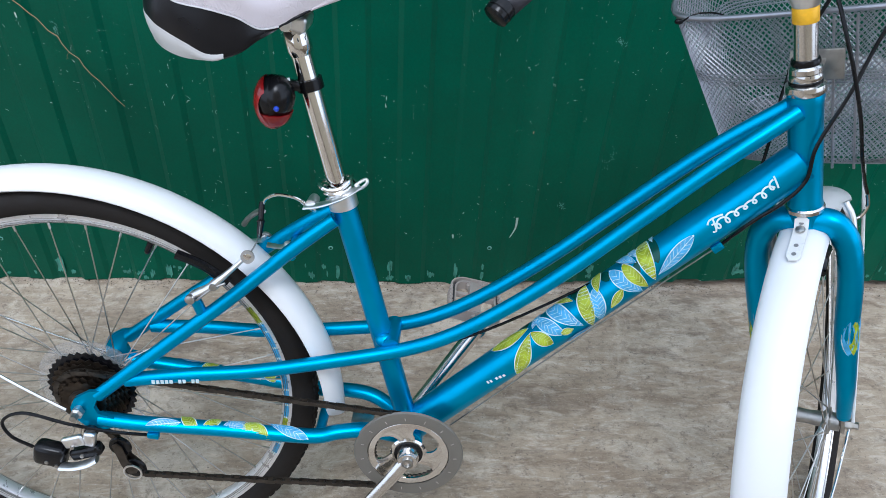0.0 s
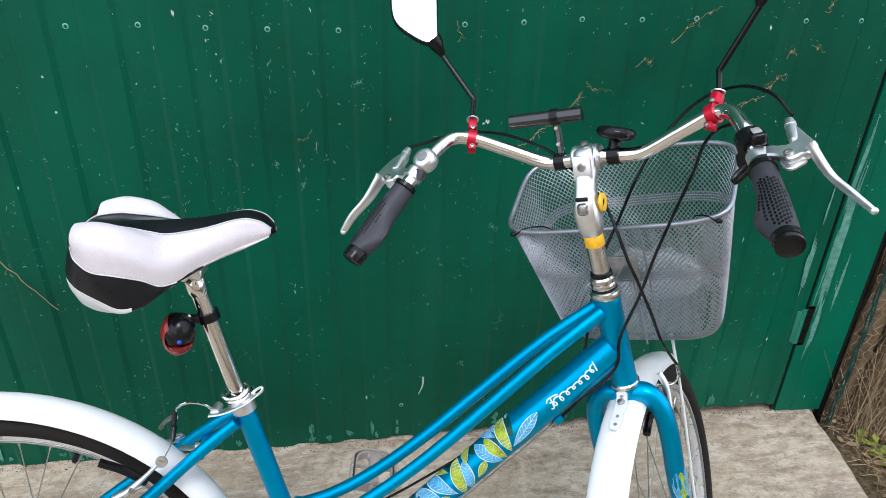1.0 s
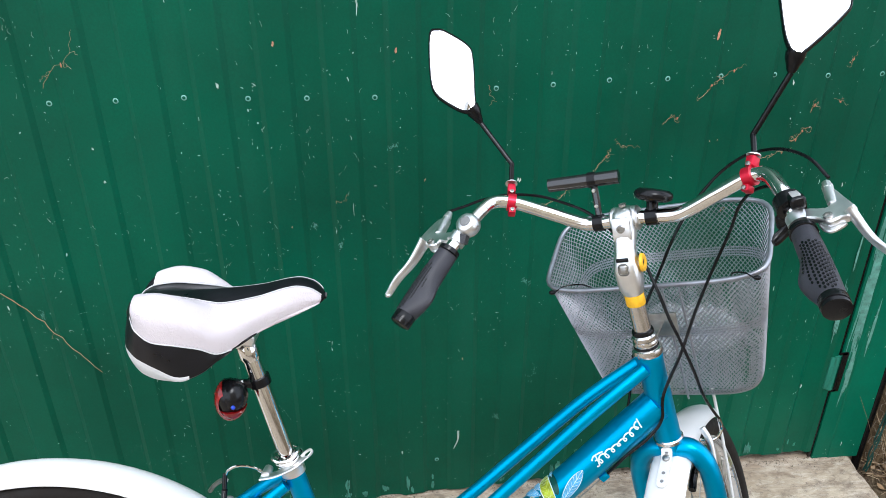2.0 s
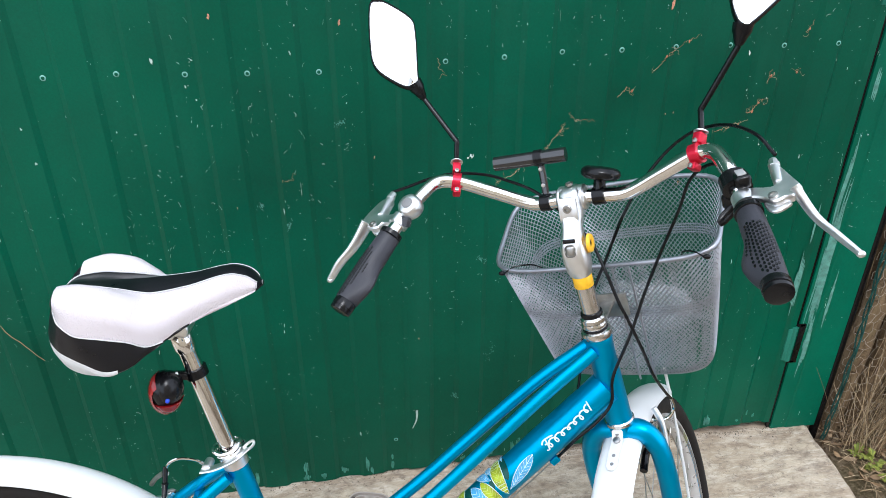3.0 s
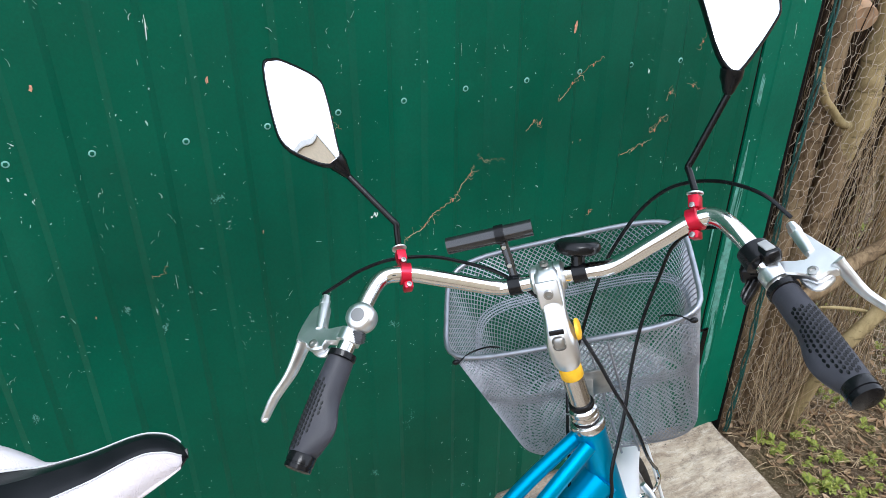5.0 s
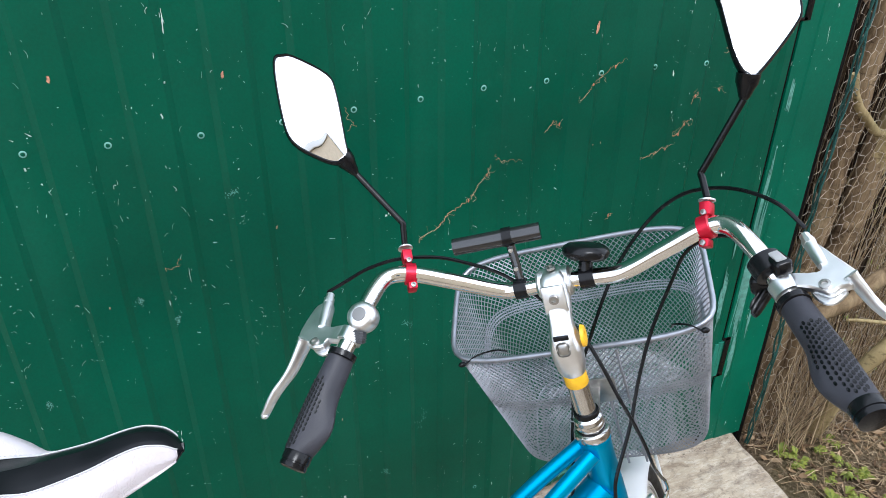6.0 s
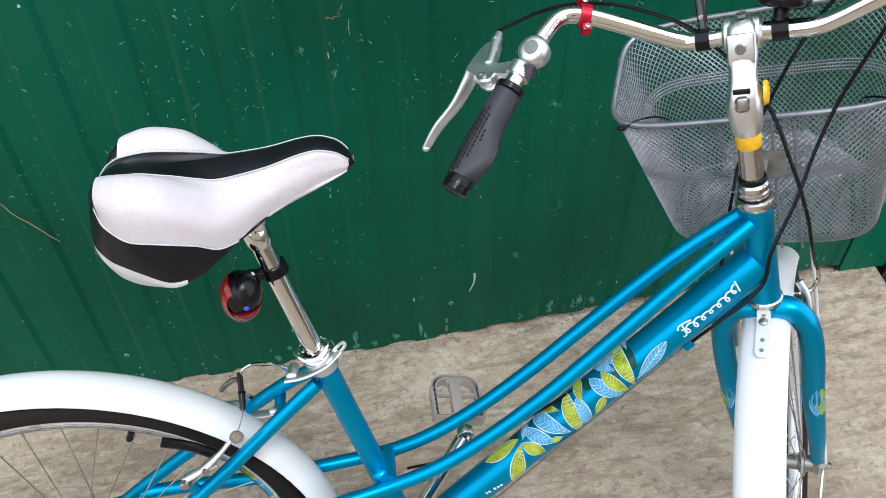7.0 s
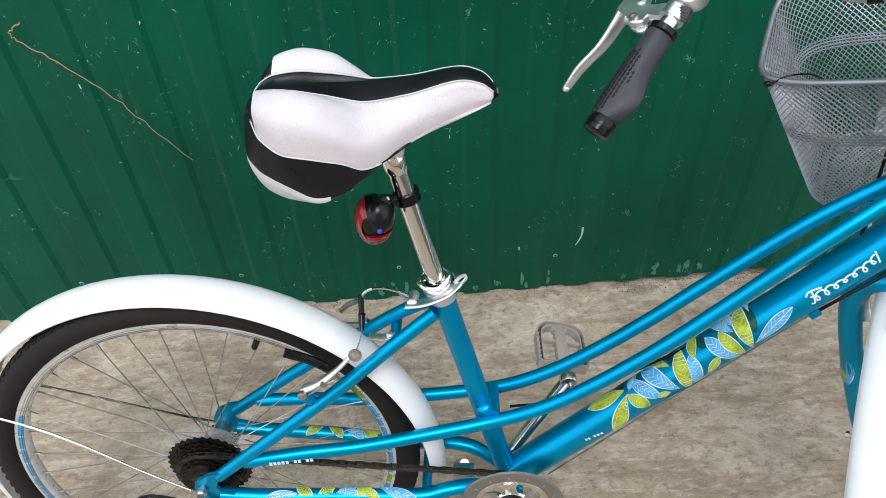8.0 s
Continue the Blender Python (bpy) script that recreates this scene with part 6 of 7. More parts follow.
part("cage_rim", turned([(0.0125, -0.001), (0.0155, -0.001), (0.0155, 0.001), (0.0125, 0.001)], (0.086, -0.0725, 0.163), Y, 24, loop=True), ALU, der)
for px, pz in ((0.068, 0.208), (0.086, 0.163)):
    part("jockey_wheel", turned([(0.004, -0.004), (0.017, -0.003), (0.0185, 0.0), (0.017, 0.003), (0.004, 0.004)], (px, -0.062, pz), Y, 20), BLACK, der)
cable("gear_cable", [(0.130, -0.079, 0.254), (0.07, -0.086, 0.262), (0.01, -0.090, 0.275), (-0.055, -0.090, 0.290), (-0.090, -0.091, 0.272), (-0.082, -0.094, 0.245), (-0.050, -0.095, 0.226)], 0.0026)
part("cable_stop", block((0.018, 0.010, 0.010), 0.002, pose(0.134, -0.080, 0.256, 0, 4, 0)), BLUE, bike)
part("kickstand", join(block((0.036, 0.032, 0.006), 0.002, pose(0.447, 0.0, 0.247)), rod((0.445, -0.006, 0.25), (0.445, -0.006, 0.205), 0.0045, n=8), rod((0.448, 0.018, 0.244), (0.444, 0.203, -0.013), 0.0085, 0.0075)), STEEL, bike, "steel kickstand")

# basket
RIMZ = 0.373


def basket_ring(t, n=96):
    """Outline of the basket at height t (0 floor, 1 rim), in the fork's axes, with a rounded foot."""
    out = []
    x0, x1 = 0.0948 - 0.0018 * t, 0.258 + 0.0225 * t
    hw, mid = 0.136 + 0.0545 * t, -0.002 + 0.0105 * t
    if t < 0.13:
        tuck = 0.026 * (1 - math.sqrt(max(0.0, 1 - (1 - t / 0.13) ** 2)))
        x0, x1, hw = x0 + tuck, x1 - tuck, hw - tuck
    for j in range(n):
        a = 2 * math.pi * j / n
        ca, sa = math.cos(a), math.sin(a)
        e = 0.42 if ca > 0 else 0.30
        x = (x0 + x1) / 2 + (x1 - x0) / 2 * math.copysign(abs(ca) ** e, ca)
        y = mid + hw * math.copysign(abs(sa) ** 0.42, sa)
        zb = 0.008 + 0.35 * (x - 0.10)
        zt = 0.2345 + RIMZ * (x - 0.09)
        out.append((x, y, zb + (zt - zb) * t))
    return out


def even(ring, n):
    """The ring's points at even steps."""
    p = [Vector(q) for q in ring]
    d = [0.0]
    for a, b in zip(p, p[1:] + p[:1]):
        d.append(d[-1] + (b - a).length)
    out, i = [], 0
    for k in range(n):
        s = d[-1] * k / n
        while d[i + 1] < s:
            i += 1
        f = (s - d[i]) / max(1e-9, d[i + 1] - d[i])
        out.append(p[i].lerp(p[(i + 1) % len(p)], f))
    return out


def build_basket():
    n, rows = 118, 50
    grid = [even(basket_ring(i / rows), 2 * n) for i in range(rows + 1)]
    bas = part("basket", sweep([S(*p) for p in even(basket_ring(1.0), 90)], 0.0042, 10, closed=True), BASKET, bike, "silver-grey wire mesh front basket")
    wires = []
    for fam in (1, -1):
        for j in range(n):
            wires.append(sweep([S(*grid[i][(2 * j + fam * i) % (2 * n)]) for i in range(rows + 1)], 0.00092, 3, caps=False))
    mesh = part("wire_mesh", join(*wires), BASKET_MESH, bas, "expanded wire mesh", angle=80)
    tagged(mesh, kind="stuff")
    floor = []
    low = basket_ring(0.0, 200)
    ys = [p[1] for p in low]
    for fam in (1, -1):
        for k in range(-44, 45):
            c0 = k * 0.0058
            seg = []
            for m in range(0, 41):
                x = 0.118 + 0.118 * m / 40
                y = c0 + fam * (x - 0.166) * 0.75
                if abs(y) < 0.108:
                    seg.append(S(x, y, 0.014 + 0.35 * (x - 0.10)))
            if len(seg) > 2:
                floor.append(sweep(seg[::4] + [seg[-1]], 0.0008, 3, caps=False))
    tagged(part("floor_mesh", join(*floor), BASKET_MESH, bas), kind="stuff")
    part("floor_wire", sweep([S(*p) for p in even(basket_ring(0.03), 80)], 0.0011, 6, closed=True), BASKET, bas)
    # doubled band at mid height
    for i, r in ((29, 0.0010), (30, 0.0012), (31, 0.0012), (32, 0.0010)):
        part("mesh_band", sweep([S(*p) for p in grid[i]], r, 4, closed=True), BASKET, bas)
    for y in (-0.045, -0.018, 0.022):
        part("back_wire", sweep([S(0.086, y, 0.232), S(0.090, y, 0.12), S(0.096, y, 0.012)], 0.0018, 6), BASKET, bas)
    part("mount_plate", join(block((0.005, 0.066, 0.042), 0.002, STEER @ pose(0.080, 0, 0.170)), block((0.06, 0.022, 0.004), 0.001, STEER @ pose(0.050, 0, 0.176))), STEEL, bas, "steel mounting bracket")
    for s in (-1, 1):
        part("basket_stay", sweep(curve_pts([S(0.120, s * 0.055, 0.018), S(0.095, s * 0.060, -0.10), S(0.050, s * 0.064, -0.27), S(0.014, s * 0.066, -0.389)], 5), 0.0027, 8), WHITE_METAL, bas, "thin pale stay down to the axle")
    # dark cord ties at the rear corners
    for s in (-1, 1):
        cord = [S(0.094, 0.008 + s * 0.172, 0.234), S(0.102, 0.006 + s * 0.152, 0.243), S(0.118, 0.004 + s * 0.130, 0.237), S(0.130, s * 0.120, 0.224)]
        part("cord_tie", sweep(curve_pts(cord, 5), 0.0014, 6), CABLE, bas)
        part("cord_knot", ball(S(0.095, 0.008 + s * 0.173, 0.236), 0.0045, (1.4, 1, 0.9)), CABLE, bas)
    return bas


build_basket()


def crumpled_bag():
    """A crumpled clear plastic bag on the basket floor, all folds and points."""
    rings = []
    for i in range(15):
        t = i / 14
        rr = math.sin(math.pi * min(1, t * 0.9 + 0.1)) ** 0.5
        ring = []
        for j in range(44):
            a = 2 * math.pi * j / 44
            k = 1 + 0.30 * noise.noise((math.cos(a) * 2.2, math.sin(a) * 2.2, t * 4.1)) + 0.16 * noise.noise((math.cos(a) * 7, math.sin(a) * 7, t * 9))
            x, y = 0.206 + 0.036 * rr * k * math.cos(a), -0.020 + 0.088 * rr * k * math.sin(a)
            z = 0.020 + 0.35 * (x - 0.10) + 0.066 * t * (1 + 0.5 * noise.noise((a * 1.3, t * 3, 7)) + 0.25 * noise.noise((math.cos(a) * 8, math.sin(a) * 8, t * 7)))
            ring.append(BIKE @ S(x, y, z))
        rings.append(ring)
    return loft(rings)


bag = part("plastic_bag", crumpled_bag(), BAG, None, flat=True)
tagged(bag, "crumpled clear plastic bag lying in the wire basket", "bag")

# ---- decals on the frame ----
def on_tube(a, b, r, s, ang, lift):
    """The place s metres along a tube, ang degrees up from its near side."""
    d = (b - a).normalized()
    e1, e2 = Vector((0, -1, 0)), Vector((-d.z, 0, d.x))
    e1 = (e1 - d * e1.dot(d)).normalized()
    w = radians(ang)
    return a + d * s + (e1 * math.cos(w) + e2 * math.sin(w)) * (r + lift)


def leaf_decal(a, b, r, s0, p0, s1, p1, width, fill, parent, label):
    """A printed leaf that wraps round the tube: pale outline, coloured blade and pale veins."""
    arc = radians(1) * r
    tip, base = Vector((s0, p0 * arc)), Vector((s1, p1 * arc))
    ax = base - tip
    ln_ = ax.length
    u = ax.normalized()
    v = Vector((-u.y, u.x))

    def blade(scale, lift, inset):
        n, rows = 14, []
        for i in range(n + 1):
            t = inset + (1 - 2 * inset) * i / n
            w = 1.08 * width * scale * math.sin(math.pi * t ** 0.85) ** 0.9
            row = []
            for k in (-1, -0.5, 0, 0.5, 1):
                q = tip + u * (ln_ * t) + v * (w * k)
                row.append(on_tube(a, b, r, q.x, q.y / arc, lift))
            rows.append(row)
        return loft(rows, closed=False, caps=False)
    leaf = part("leaf_decal", blade(1.0, 0.0003, 0.0), DECAL_W, parent, label)
    part("leaf_fill", blade(0.86, 0.0003 + 0.00006, 0.035), fill, leaf)
    veins = []

    def line(q0, q1, w):
        side = (q1 - q0).normalized()
        side = Vector((-side.y, side.x)) * w
        rows = [[on_tube(a, b, r, (q + side * k).x, (q + side * k).y / arc, 0.00046) for k in (-1, 1)] for q in [q0.lerp(q1, i / 4) for i in range(5)]]
        veins.append(loft(rows, closed=False, caps=False))
    line(tip + u * ln_ * 0.04, tip + u * ln_ * 0.97, 0.0005)
    for k in range(7):
        t = 0.20 + 0.10 * k
        w = width * 0.80 * math.sin(math.pi * t ** 0.85)
        for sd in (-1, 1):
            line(tip + u * ln_ * (t + 0.07), tip + u * ln_ * (t - 0.04) + v * w * sd, 0.00030)
    part("vein_print", join(*veins), DECAL_V if fill == DECAL_Y else DECAL_W, leaf)


def leaf_shade(a, b, r, s0, p0, s1, p1, width, parent):
    """A soft dark green printed patch between the leaves."""
    arc = radians(1) * r
    tip, base = Vector((s0, p0 * arc)), Vector((s1, p1 * arc))
    u = (base - tip).normalized()
    v = Vector((-u.y, u.x))
    rows = []
    for i in range(13):
        t = i / 12
        w = width * math.sin(math.pi * t) ** 0.6
        rows.append([on_tube(a, b, r, q.x, q.y / arc, 0.0002) for q in [tip.lerp(base, t) + v * (w * k) for k in (-1, -0.5, 0, 0.5, 1)]])
    part("print_patch", loft(rows, closed=False, caps=False), DECAL_G, parent, "dark green printed patch")


LEAVES = [("g", 0.489, 103, 0.480, 19, 0.0085), ("g", 0.404, 107, 0.409, 56, 0.0075), ("g", 0.351, 122, 0.358, 54, 0.0065), ("g", 0.267, 118, 0.252, 92, 0.010), ("g", 0.458, 60, 0.440, 10, 0.006),
          ("y", 0.195, 92, 0.267, 79, 0.0118), ("y", 0.207, -43, 0.267, 61, 0.0115), ("y", 0.287, -9, 0.268, 62, 0.0105), ("b", 0.291, 117, 0.273, 67, 0.0062), ("b", 0.311, -4, 0.280, 105, 0.0100),
          ("y", 0.306, 5, 0.326, -4, 0.0058), ("b", 0.303, 134, 0.340, -14, 0.0118), ("y", 0.315, 134, 0.349, 67, 0.0062), ("b", 0.387, 66, 0.364, -43, 0.0105), ("y", 0.373, 106, 0.348, -44, 0.0112),
          ("y", 0.398, 126, 0.387, 45, 0.0080), ("b", 0.416, 86, 0.438, -33, 0.0105), ("y", 0.419, 15, 0.387, -18, 0.0065), ("b", 0.428, 133, 0.456, 54, 0.0072), ("b", 0.451, 133, 0.462, 65, 0.0055),
          ("y", 0.437, 77, 0.448, -29, 0.0092), ("y", 0.477, 134, 0.462, -22, 0.0108), ("b", 0.541, 29, 0.470, -10, 0.0090), ("b", 0.488, 134, 0.489, 80, 0.0030), ("b", 0.302, -38, 0.362, -58, 0.0085)]
for i, (c, s0, p0, s1, p1, w) in enumerate(LEAVES):
    if c == "g":
        leaf_shade(DT_A, DT_B, DT_R, s0, p0, s1, p1, w, down_tube)
    else:
        leaf_decal(DT_A, DT_B, DT_R + 0.00007 * i, s0, p0, s1, p1, w, DECAL_Y if c == "y" else DECAL_B, down_tube, "lime leaf decal" if c == "y" else "sky-blue leaf decal")

# script-like wordmark kept as plain strokes
arc = radians(1) * DT_R
strokes = []
path = []
for i in range(150):
    t = i / 149
    x = 0.566 + 0.095 * t
    path.append((x + 0.0052 * math.sin(t * 44), 15 + (9 + 3 * math.sin(t * 9)) * math.cos(t * 44) + (8 if 0.9 < t else 0)))
strokes.append(path)
strokes.append([(0.562, 30), (0.567, 38), (0.578, 36), (0.586, 31)])
strokes.append([(0.572, 36), (0.569, 14), (0.566, 2), (0.562, 6)])
strokes.append([(0.660, 6), (0.662, 22), (0.664, 40)])
geo = []
for st in strokes:
    pts = curve_pts([(q[0], q[1] * arc, 0) for q in st], 2)
    rows = []
    for i, q in enumerate(pts):
        d = (pts[min(i + 1, len(pts) - 1)] - pts[max(i - 1, 0)]).normalized()
        sd = Vector((-d.y, d.x, 0)) * 0.0012
        rows.append([on_tube(DT_A, DT_B, DT_R, (q + sd * k).x, (q + sd * k).y / arc, 0.0005) for k in (-1, 1)])
    geo.append(loft(rows, closed=False, caps=False))
part("wordmark", join(*geo), DECAL_W, down_tube, "white script-like wordmark strokes")
small = []
for k, (s, w) in enumerate(((0.166, 0.003), (0.171, 0.003), (0.181, 0.004), (0.187, 0.004), (0.193, 0.004))):
    rows = [[on_tube(DT_A, DT_B, DT_R, s + w * 0.5 * e, 6 - k * 3 + f, 0.0005) for e in (-1, 1)] for f in (-5, 5)]
    small.append(loft(rows, closed=False, caps=False))
part("small_mark", join(*small), DECAL_W, down_tube, "tiny pale printed mark")

# printed strip of leaves on the chain stays
for s in (-1, 1):
    A2, B2 = [Vector(p) for p in rear_pts(s, [(0.06, 0.0605, 0.2752), (0.37, 0.053, 0.257)])]
    row = [("b", 0.064, 24, 0.116, 62), ("y", 0.112, 150, 0.146, -14), ("y", 0.176, 148, 0.146, -8), ("b", 0.212, 146, 0.172, -6), ("b", 0.222, -10, 0.184, 120), ("y", 0.236, 146, 0.206, 30), ("y", 0.222, 110, 0.252, -12), ("b", 0.312, 20, 0.244, 130)]
    for c, s0, p0, s1, p1 in row:
        if s > 0:
            p0, p1 = 180 - p0, 180 - p1
        leaf_decal(A2, B2, 0.0132, s0, p0, s1, p1, 0.0088, DECAL_Y if c == "y" else DECAL_B, bike, "small leaf decal on the chain stay")

# model lettering on the side tube kept as small bars
bars = []
for k in range(11):
    if k in (5, 8):
        continue
    x = 0.146 + 0.0063 * k
    bars.append(block((0.0045, 0.0006, 0.0065), 0, pose(x, -0.0785 + 0.118 * (x - 0.146), 0.3605 + 0.03 * (x - 0.146), 0, 0, 6)))
part("lettering_bars", join(*bars), DECAL_W, bike, "small white lettering on the side tube")

# leaf print on the fork legs
for s in (-1, 1):
    k3 = s if s > 0 else s * 0.88
    A3, B3 = S(0.0005, k3 * 0.0622, -0.17), S(0.0015, k3 * 0.060, -0.27)
    d = (B3 - A3).normalized()
    for sgn, w0, col in ((1, 0.0, DECAL_B), (-1, 0.5, DECAL_B), (0.2, 0.3, DECAL_Y)):
        rows, rows2 = [], []
        for i in range(11):
            t = i / 10
            w = 0.010 * math.sin(math.pi * t) ** 0.8
            base = A3 + d * (0.062 * t)
            for rr, k0, out in ((0.0172, 1.0, rows), (0.0175, 0.82, rows2)):
                line_ = []
                for k in (-1, 0, 1):
                    ang = (-0.9 + sgn * 0.55) + (w * k0 * k) / 0.016
                    dirn = -STEER_X * math.cos(ang) + STEER_Y * s * math.sin(-ang)
                    line_.append(base + dirn * rr)
                out.append(line_)
        lf = part("leaf_decal", loft(rows, closed=False, caps=False), DECAL_W, bike, "pale leaf decal on the fork leg")
        part("leaf_fill", loft(rows2, closed=False, caps=False), col, lf)

# printed patches on the rims
for c, u, v, a, w, grow in ((RIM_C, ru, rv, ra_, rear_wheel, RIM_GROW), (FRONT, fu, fv, fa_, front_wheel, WHEEL)):
    q = random.Random(2)
    for base in (-34, 146):
        at = base
        while at < base + 56:
            step = q.uniform(2.2, 6.0)
            mat = q.choice((DECAL_Y, DECAL_B, DECAL_B, DECAL_B))
            for side in (-1, 1):
                part("rim_decal", rim_patch(c, u, v, a, at, at + step, mat, side, grow), mat, w, "leaf-pattern rim sticker")
                part("rim_decal", rim_patch(c, u, v, a, at + step, at + step + 0.7, mat, side, grow), DECAL_W, w, "leaf-pattern rim sticker")
            at += step + 0.7


# ---- fence, shrubs and weeds beyond the slab ----
rnd = random.Random(21)


def ground_z(x, y):
    near = max(0.0, 1 - max(abs(x - 2.2), abs(y)) / 6)
    return -0.075 + near * (0.03 * noise.noise((x * 2.1, y * 2.1, 0)) + 0.012 * noise.noise((x * 9, y * 9, 4)))


# added black upright: stands in for the unlit gap between gate post and netting
gap_shade_post = part("gap_shade_post", rod((1.368, 0.022, -0.12), (1.366, 0.024, 1.95), 0.0125, n=14), BLACK)
tagged(gap_shade_post, "added thin black upright standing in for the shaded gap beside the gate", "fence post")
board = part("fence_board", block((0.075, 0.022, 1.95), 0.004, pose(1.462, 0.125, 0.88, 0, 0.6, 6)), BOARD)
tagged(board, "weathered brown fence board behind the netting", "fence board")

def trunk(name, pts, r0, r1, mat, label, category="tree"):
    """A bent, tapering trunk with knots."""
    path = curve_pts([(x + 0.024, y, z) for x, y, z in pts], 7)
    n = len(path)
    vs, fs = sweep(path, [(r0 + (r1 - r0) * i / (n - 1)) * (1 + 0.10 * noise.noise((i * 0.5, r0 * 90, 2))) for i in range(n)], 14)
    vs = [p + Vector((noise.noise(p * 26), noise.noise(p * 26 + Vector((5, 0, 0))), 0)) * 0.004 for p in vs]
    if name != "tree":
        return tagged(part(name, (vs, fs), mat), label, category, "trunks behind the netting")
    tree = thing(name, label, category, pose(*path[0]), "trunks behind the netting")
    part("trunk", ([p - path[0] for p in vs], fs), mat, tree)
    q = random.Random(int(r0 * 9000) + n)
    for _ in range(4):
        i = q.randrange(3, n - 3)
        r = r0 + (r1 - r0) * i / (n - 1)
        a = q.uniform(3.4, 5.9)
        o = path[i] - path[0] + Vector((math.cos(a), math.sin(a), 0)) * r * 0.82
        part("knot", ball(o, r * q.uniform(0.22, 0.4), (1.0, 1.0, q.uniform(1.2, 1.9)), 10), mat, tree)
    return tree


trunk("tree", [(1.50, 0.07, -0.12), (1.545, 0.07, 0.25), (1.577, 0.07, 0.456), (1.605, 0.07, 0.578), (1.614, 0.072, 0.715), (1.638, 0.075, 0.857)], 0.030, 0.036, BARK, "grey-brown leaning trunk with a knot, behind wire netting")
trunk("tree", [(1.616, 0.082, 0.70), (1.630, 0.070, 0.80), (1.640, 0.057, 0.92), (1.640, 0.06, 1.01), (1.655, 0.065, 1.175), (1.69, 0.07, 1.6), (1.71, 0.07, 2.1)], 0.036, 0.030, BARK_PALE, "pale smooth trunk leaning on the netting")
trunk("tree", [(1.42, 0.06, -0.1), (1.447, 0.06, 0.38), (1.470, 0.062, 0.51), (1.482, 0.062, 0.68), (1.482, 0.062, 0.81), (1.492, 0.065, 0.99), (1.498, 0.07, 1.16), (1.52, 0.08, 2.1)], 0.034, 0.026, BARK, "grey-brown upright trunk behind the netting")
trunk("tree", [(1.60, 0.16, -0.1), (1.59, 0.15, 0.5), (1.575, 0.14, 0.86), (1.57, 0.13, 1.14), (1.58, 0.14, 2.1)], 0.022, 0.020, BARK, "thin grey-brown trunk behind the netting")
trunk("tree", [(1.46, -0.02, 0.38), (1.553, -0.05, 0.434), (1.624, -0.05, 0.48), (1.723, -0.05, 0.51), (1.794, -0.05, 0.548), (2.05, -0.02, 0.72), (2.3, 0.05, 1.0)], 0.020, 0.024, BARK, "slim grey-brown trunk leaning over the soil")
trunk("tree", [(1.57, -0.05, -0.09), (1.575, -0.09, 0.12), (1.598, -0.13, 0.280), (1.655, -0.15, 0.372), (1.708, -0.15, 0.45), (1.95, -0.13, 0.75), (2.3, -0.1, 1.2)], 0.020, 0.020, BARK_PALE, "slim pale trunk growing out of the soil")
trunk("tree", [(2.30, 0.25, -0.1), (2.22, 0.30, 0.5), (2.05, 0.42, 1.2), (2.0, 0.5, 2.0)], 0.036, 0.024, BARK_PALE, "pale leaning trunk among dry stems")
trunk("tree", [(2.75, 0.55, -0.1), (2.70, 0.6, 0.7), (2.8, 0.7, 2.1)], 0.05, 0.035, BARK, "grey-brown trunk at the back of the shrubs")
trunk("branch", [(1.414, 0.03, 1.045), (1.430, 0.03, 1.00), (1.454, 0.03, 0.965), (1.528, 0.03, 0.894), (1.575, 0.035, 0.872)], 0.008, 0.013, BARK_PALE, "short pale curved side branch", "branch")
trunk("branch", [(1.454, -0.12, 0.438), (1.53, -0.12, 0.415), (1.621, -0.12, 0.382), (1.813, -0.12, 0.289), (2.0, -0.13, 0.20)], 0.004, 0.007, BARK_PALE, "thin pale branch sticking out over the soil", "branch")
cut = part("log", join(rod((1.55, 0.04, 1.145), (1.595, 0.16, 1.19), 0.034, n=20)), CUT)
tagged(cut, "sawn log end with orange-brown wood between the trunks", "log")


def net_at(u, v):
    """Netting: u along the fence, v up; it bulges and sags."""
    x = 1.392 + u
    y = 0.02 + 0.05 * noise.noise((u * 2.2, v * 1.7, 5)) - 0.13 * max(0.0, 1 - v / 0.4) * min(1.0, u * 4) + 0.25 * max(0.0, u - 0.5) - 0.02 * u
    return Vector((x, y, -0.09 + v + 0.01 * noise.noise((u * 6, v * 6, 9))))


def build_netting():
    """Six-sided wire netting, the wires as thin bars."""
    cw, ch = 0.029, 0.039
    wires = []
    rows, cols = 66, 28

    def node(i, j, k):
        u = (i + (0.5 if j % 2 else 0.0)) * cw
        v = j * ch * 0.75
        du, dv = ((0, 0.25 * ch), (0, -0.25 * ch))[k]
        p = net_at(u, v + dv)
        q = 0.016
        return p + Vector((noise.noise((i * 1.7, j * 1.3, k)) * q, noise.noise((i, j, k + 7)) * q, noise.noise((i * 0.9, j, k + 3)) * q))
    for j in range(rows):
        for i in range(cols):
            a, b = node(i, j, 0), node(i, j, 1)
            wires.append(sweep([a, b], 0.00085, 4, caps=False))
            if j + 1 < rows:
                s = i if j % 2 else i - 1
                for c in (s, s + 1):
                    if 0 <= c < cols:
                        wires.append(sweep([a, a.lerp(node(c, j + 1, 1), 0.5) + Vector((0.002, -0.002, 0.0015)), node(c, j + 1, 1)], 0.0006, 4, caps=False))
    net = part("wire_netting", join(*wires), NETTING, angle=80)
    return tagged(net, "rusty six-sided wire netting sagging against the trunks", "fence netting", kind="stuff")


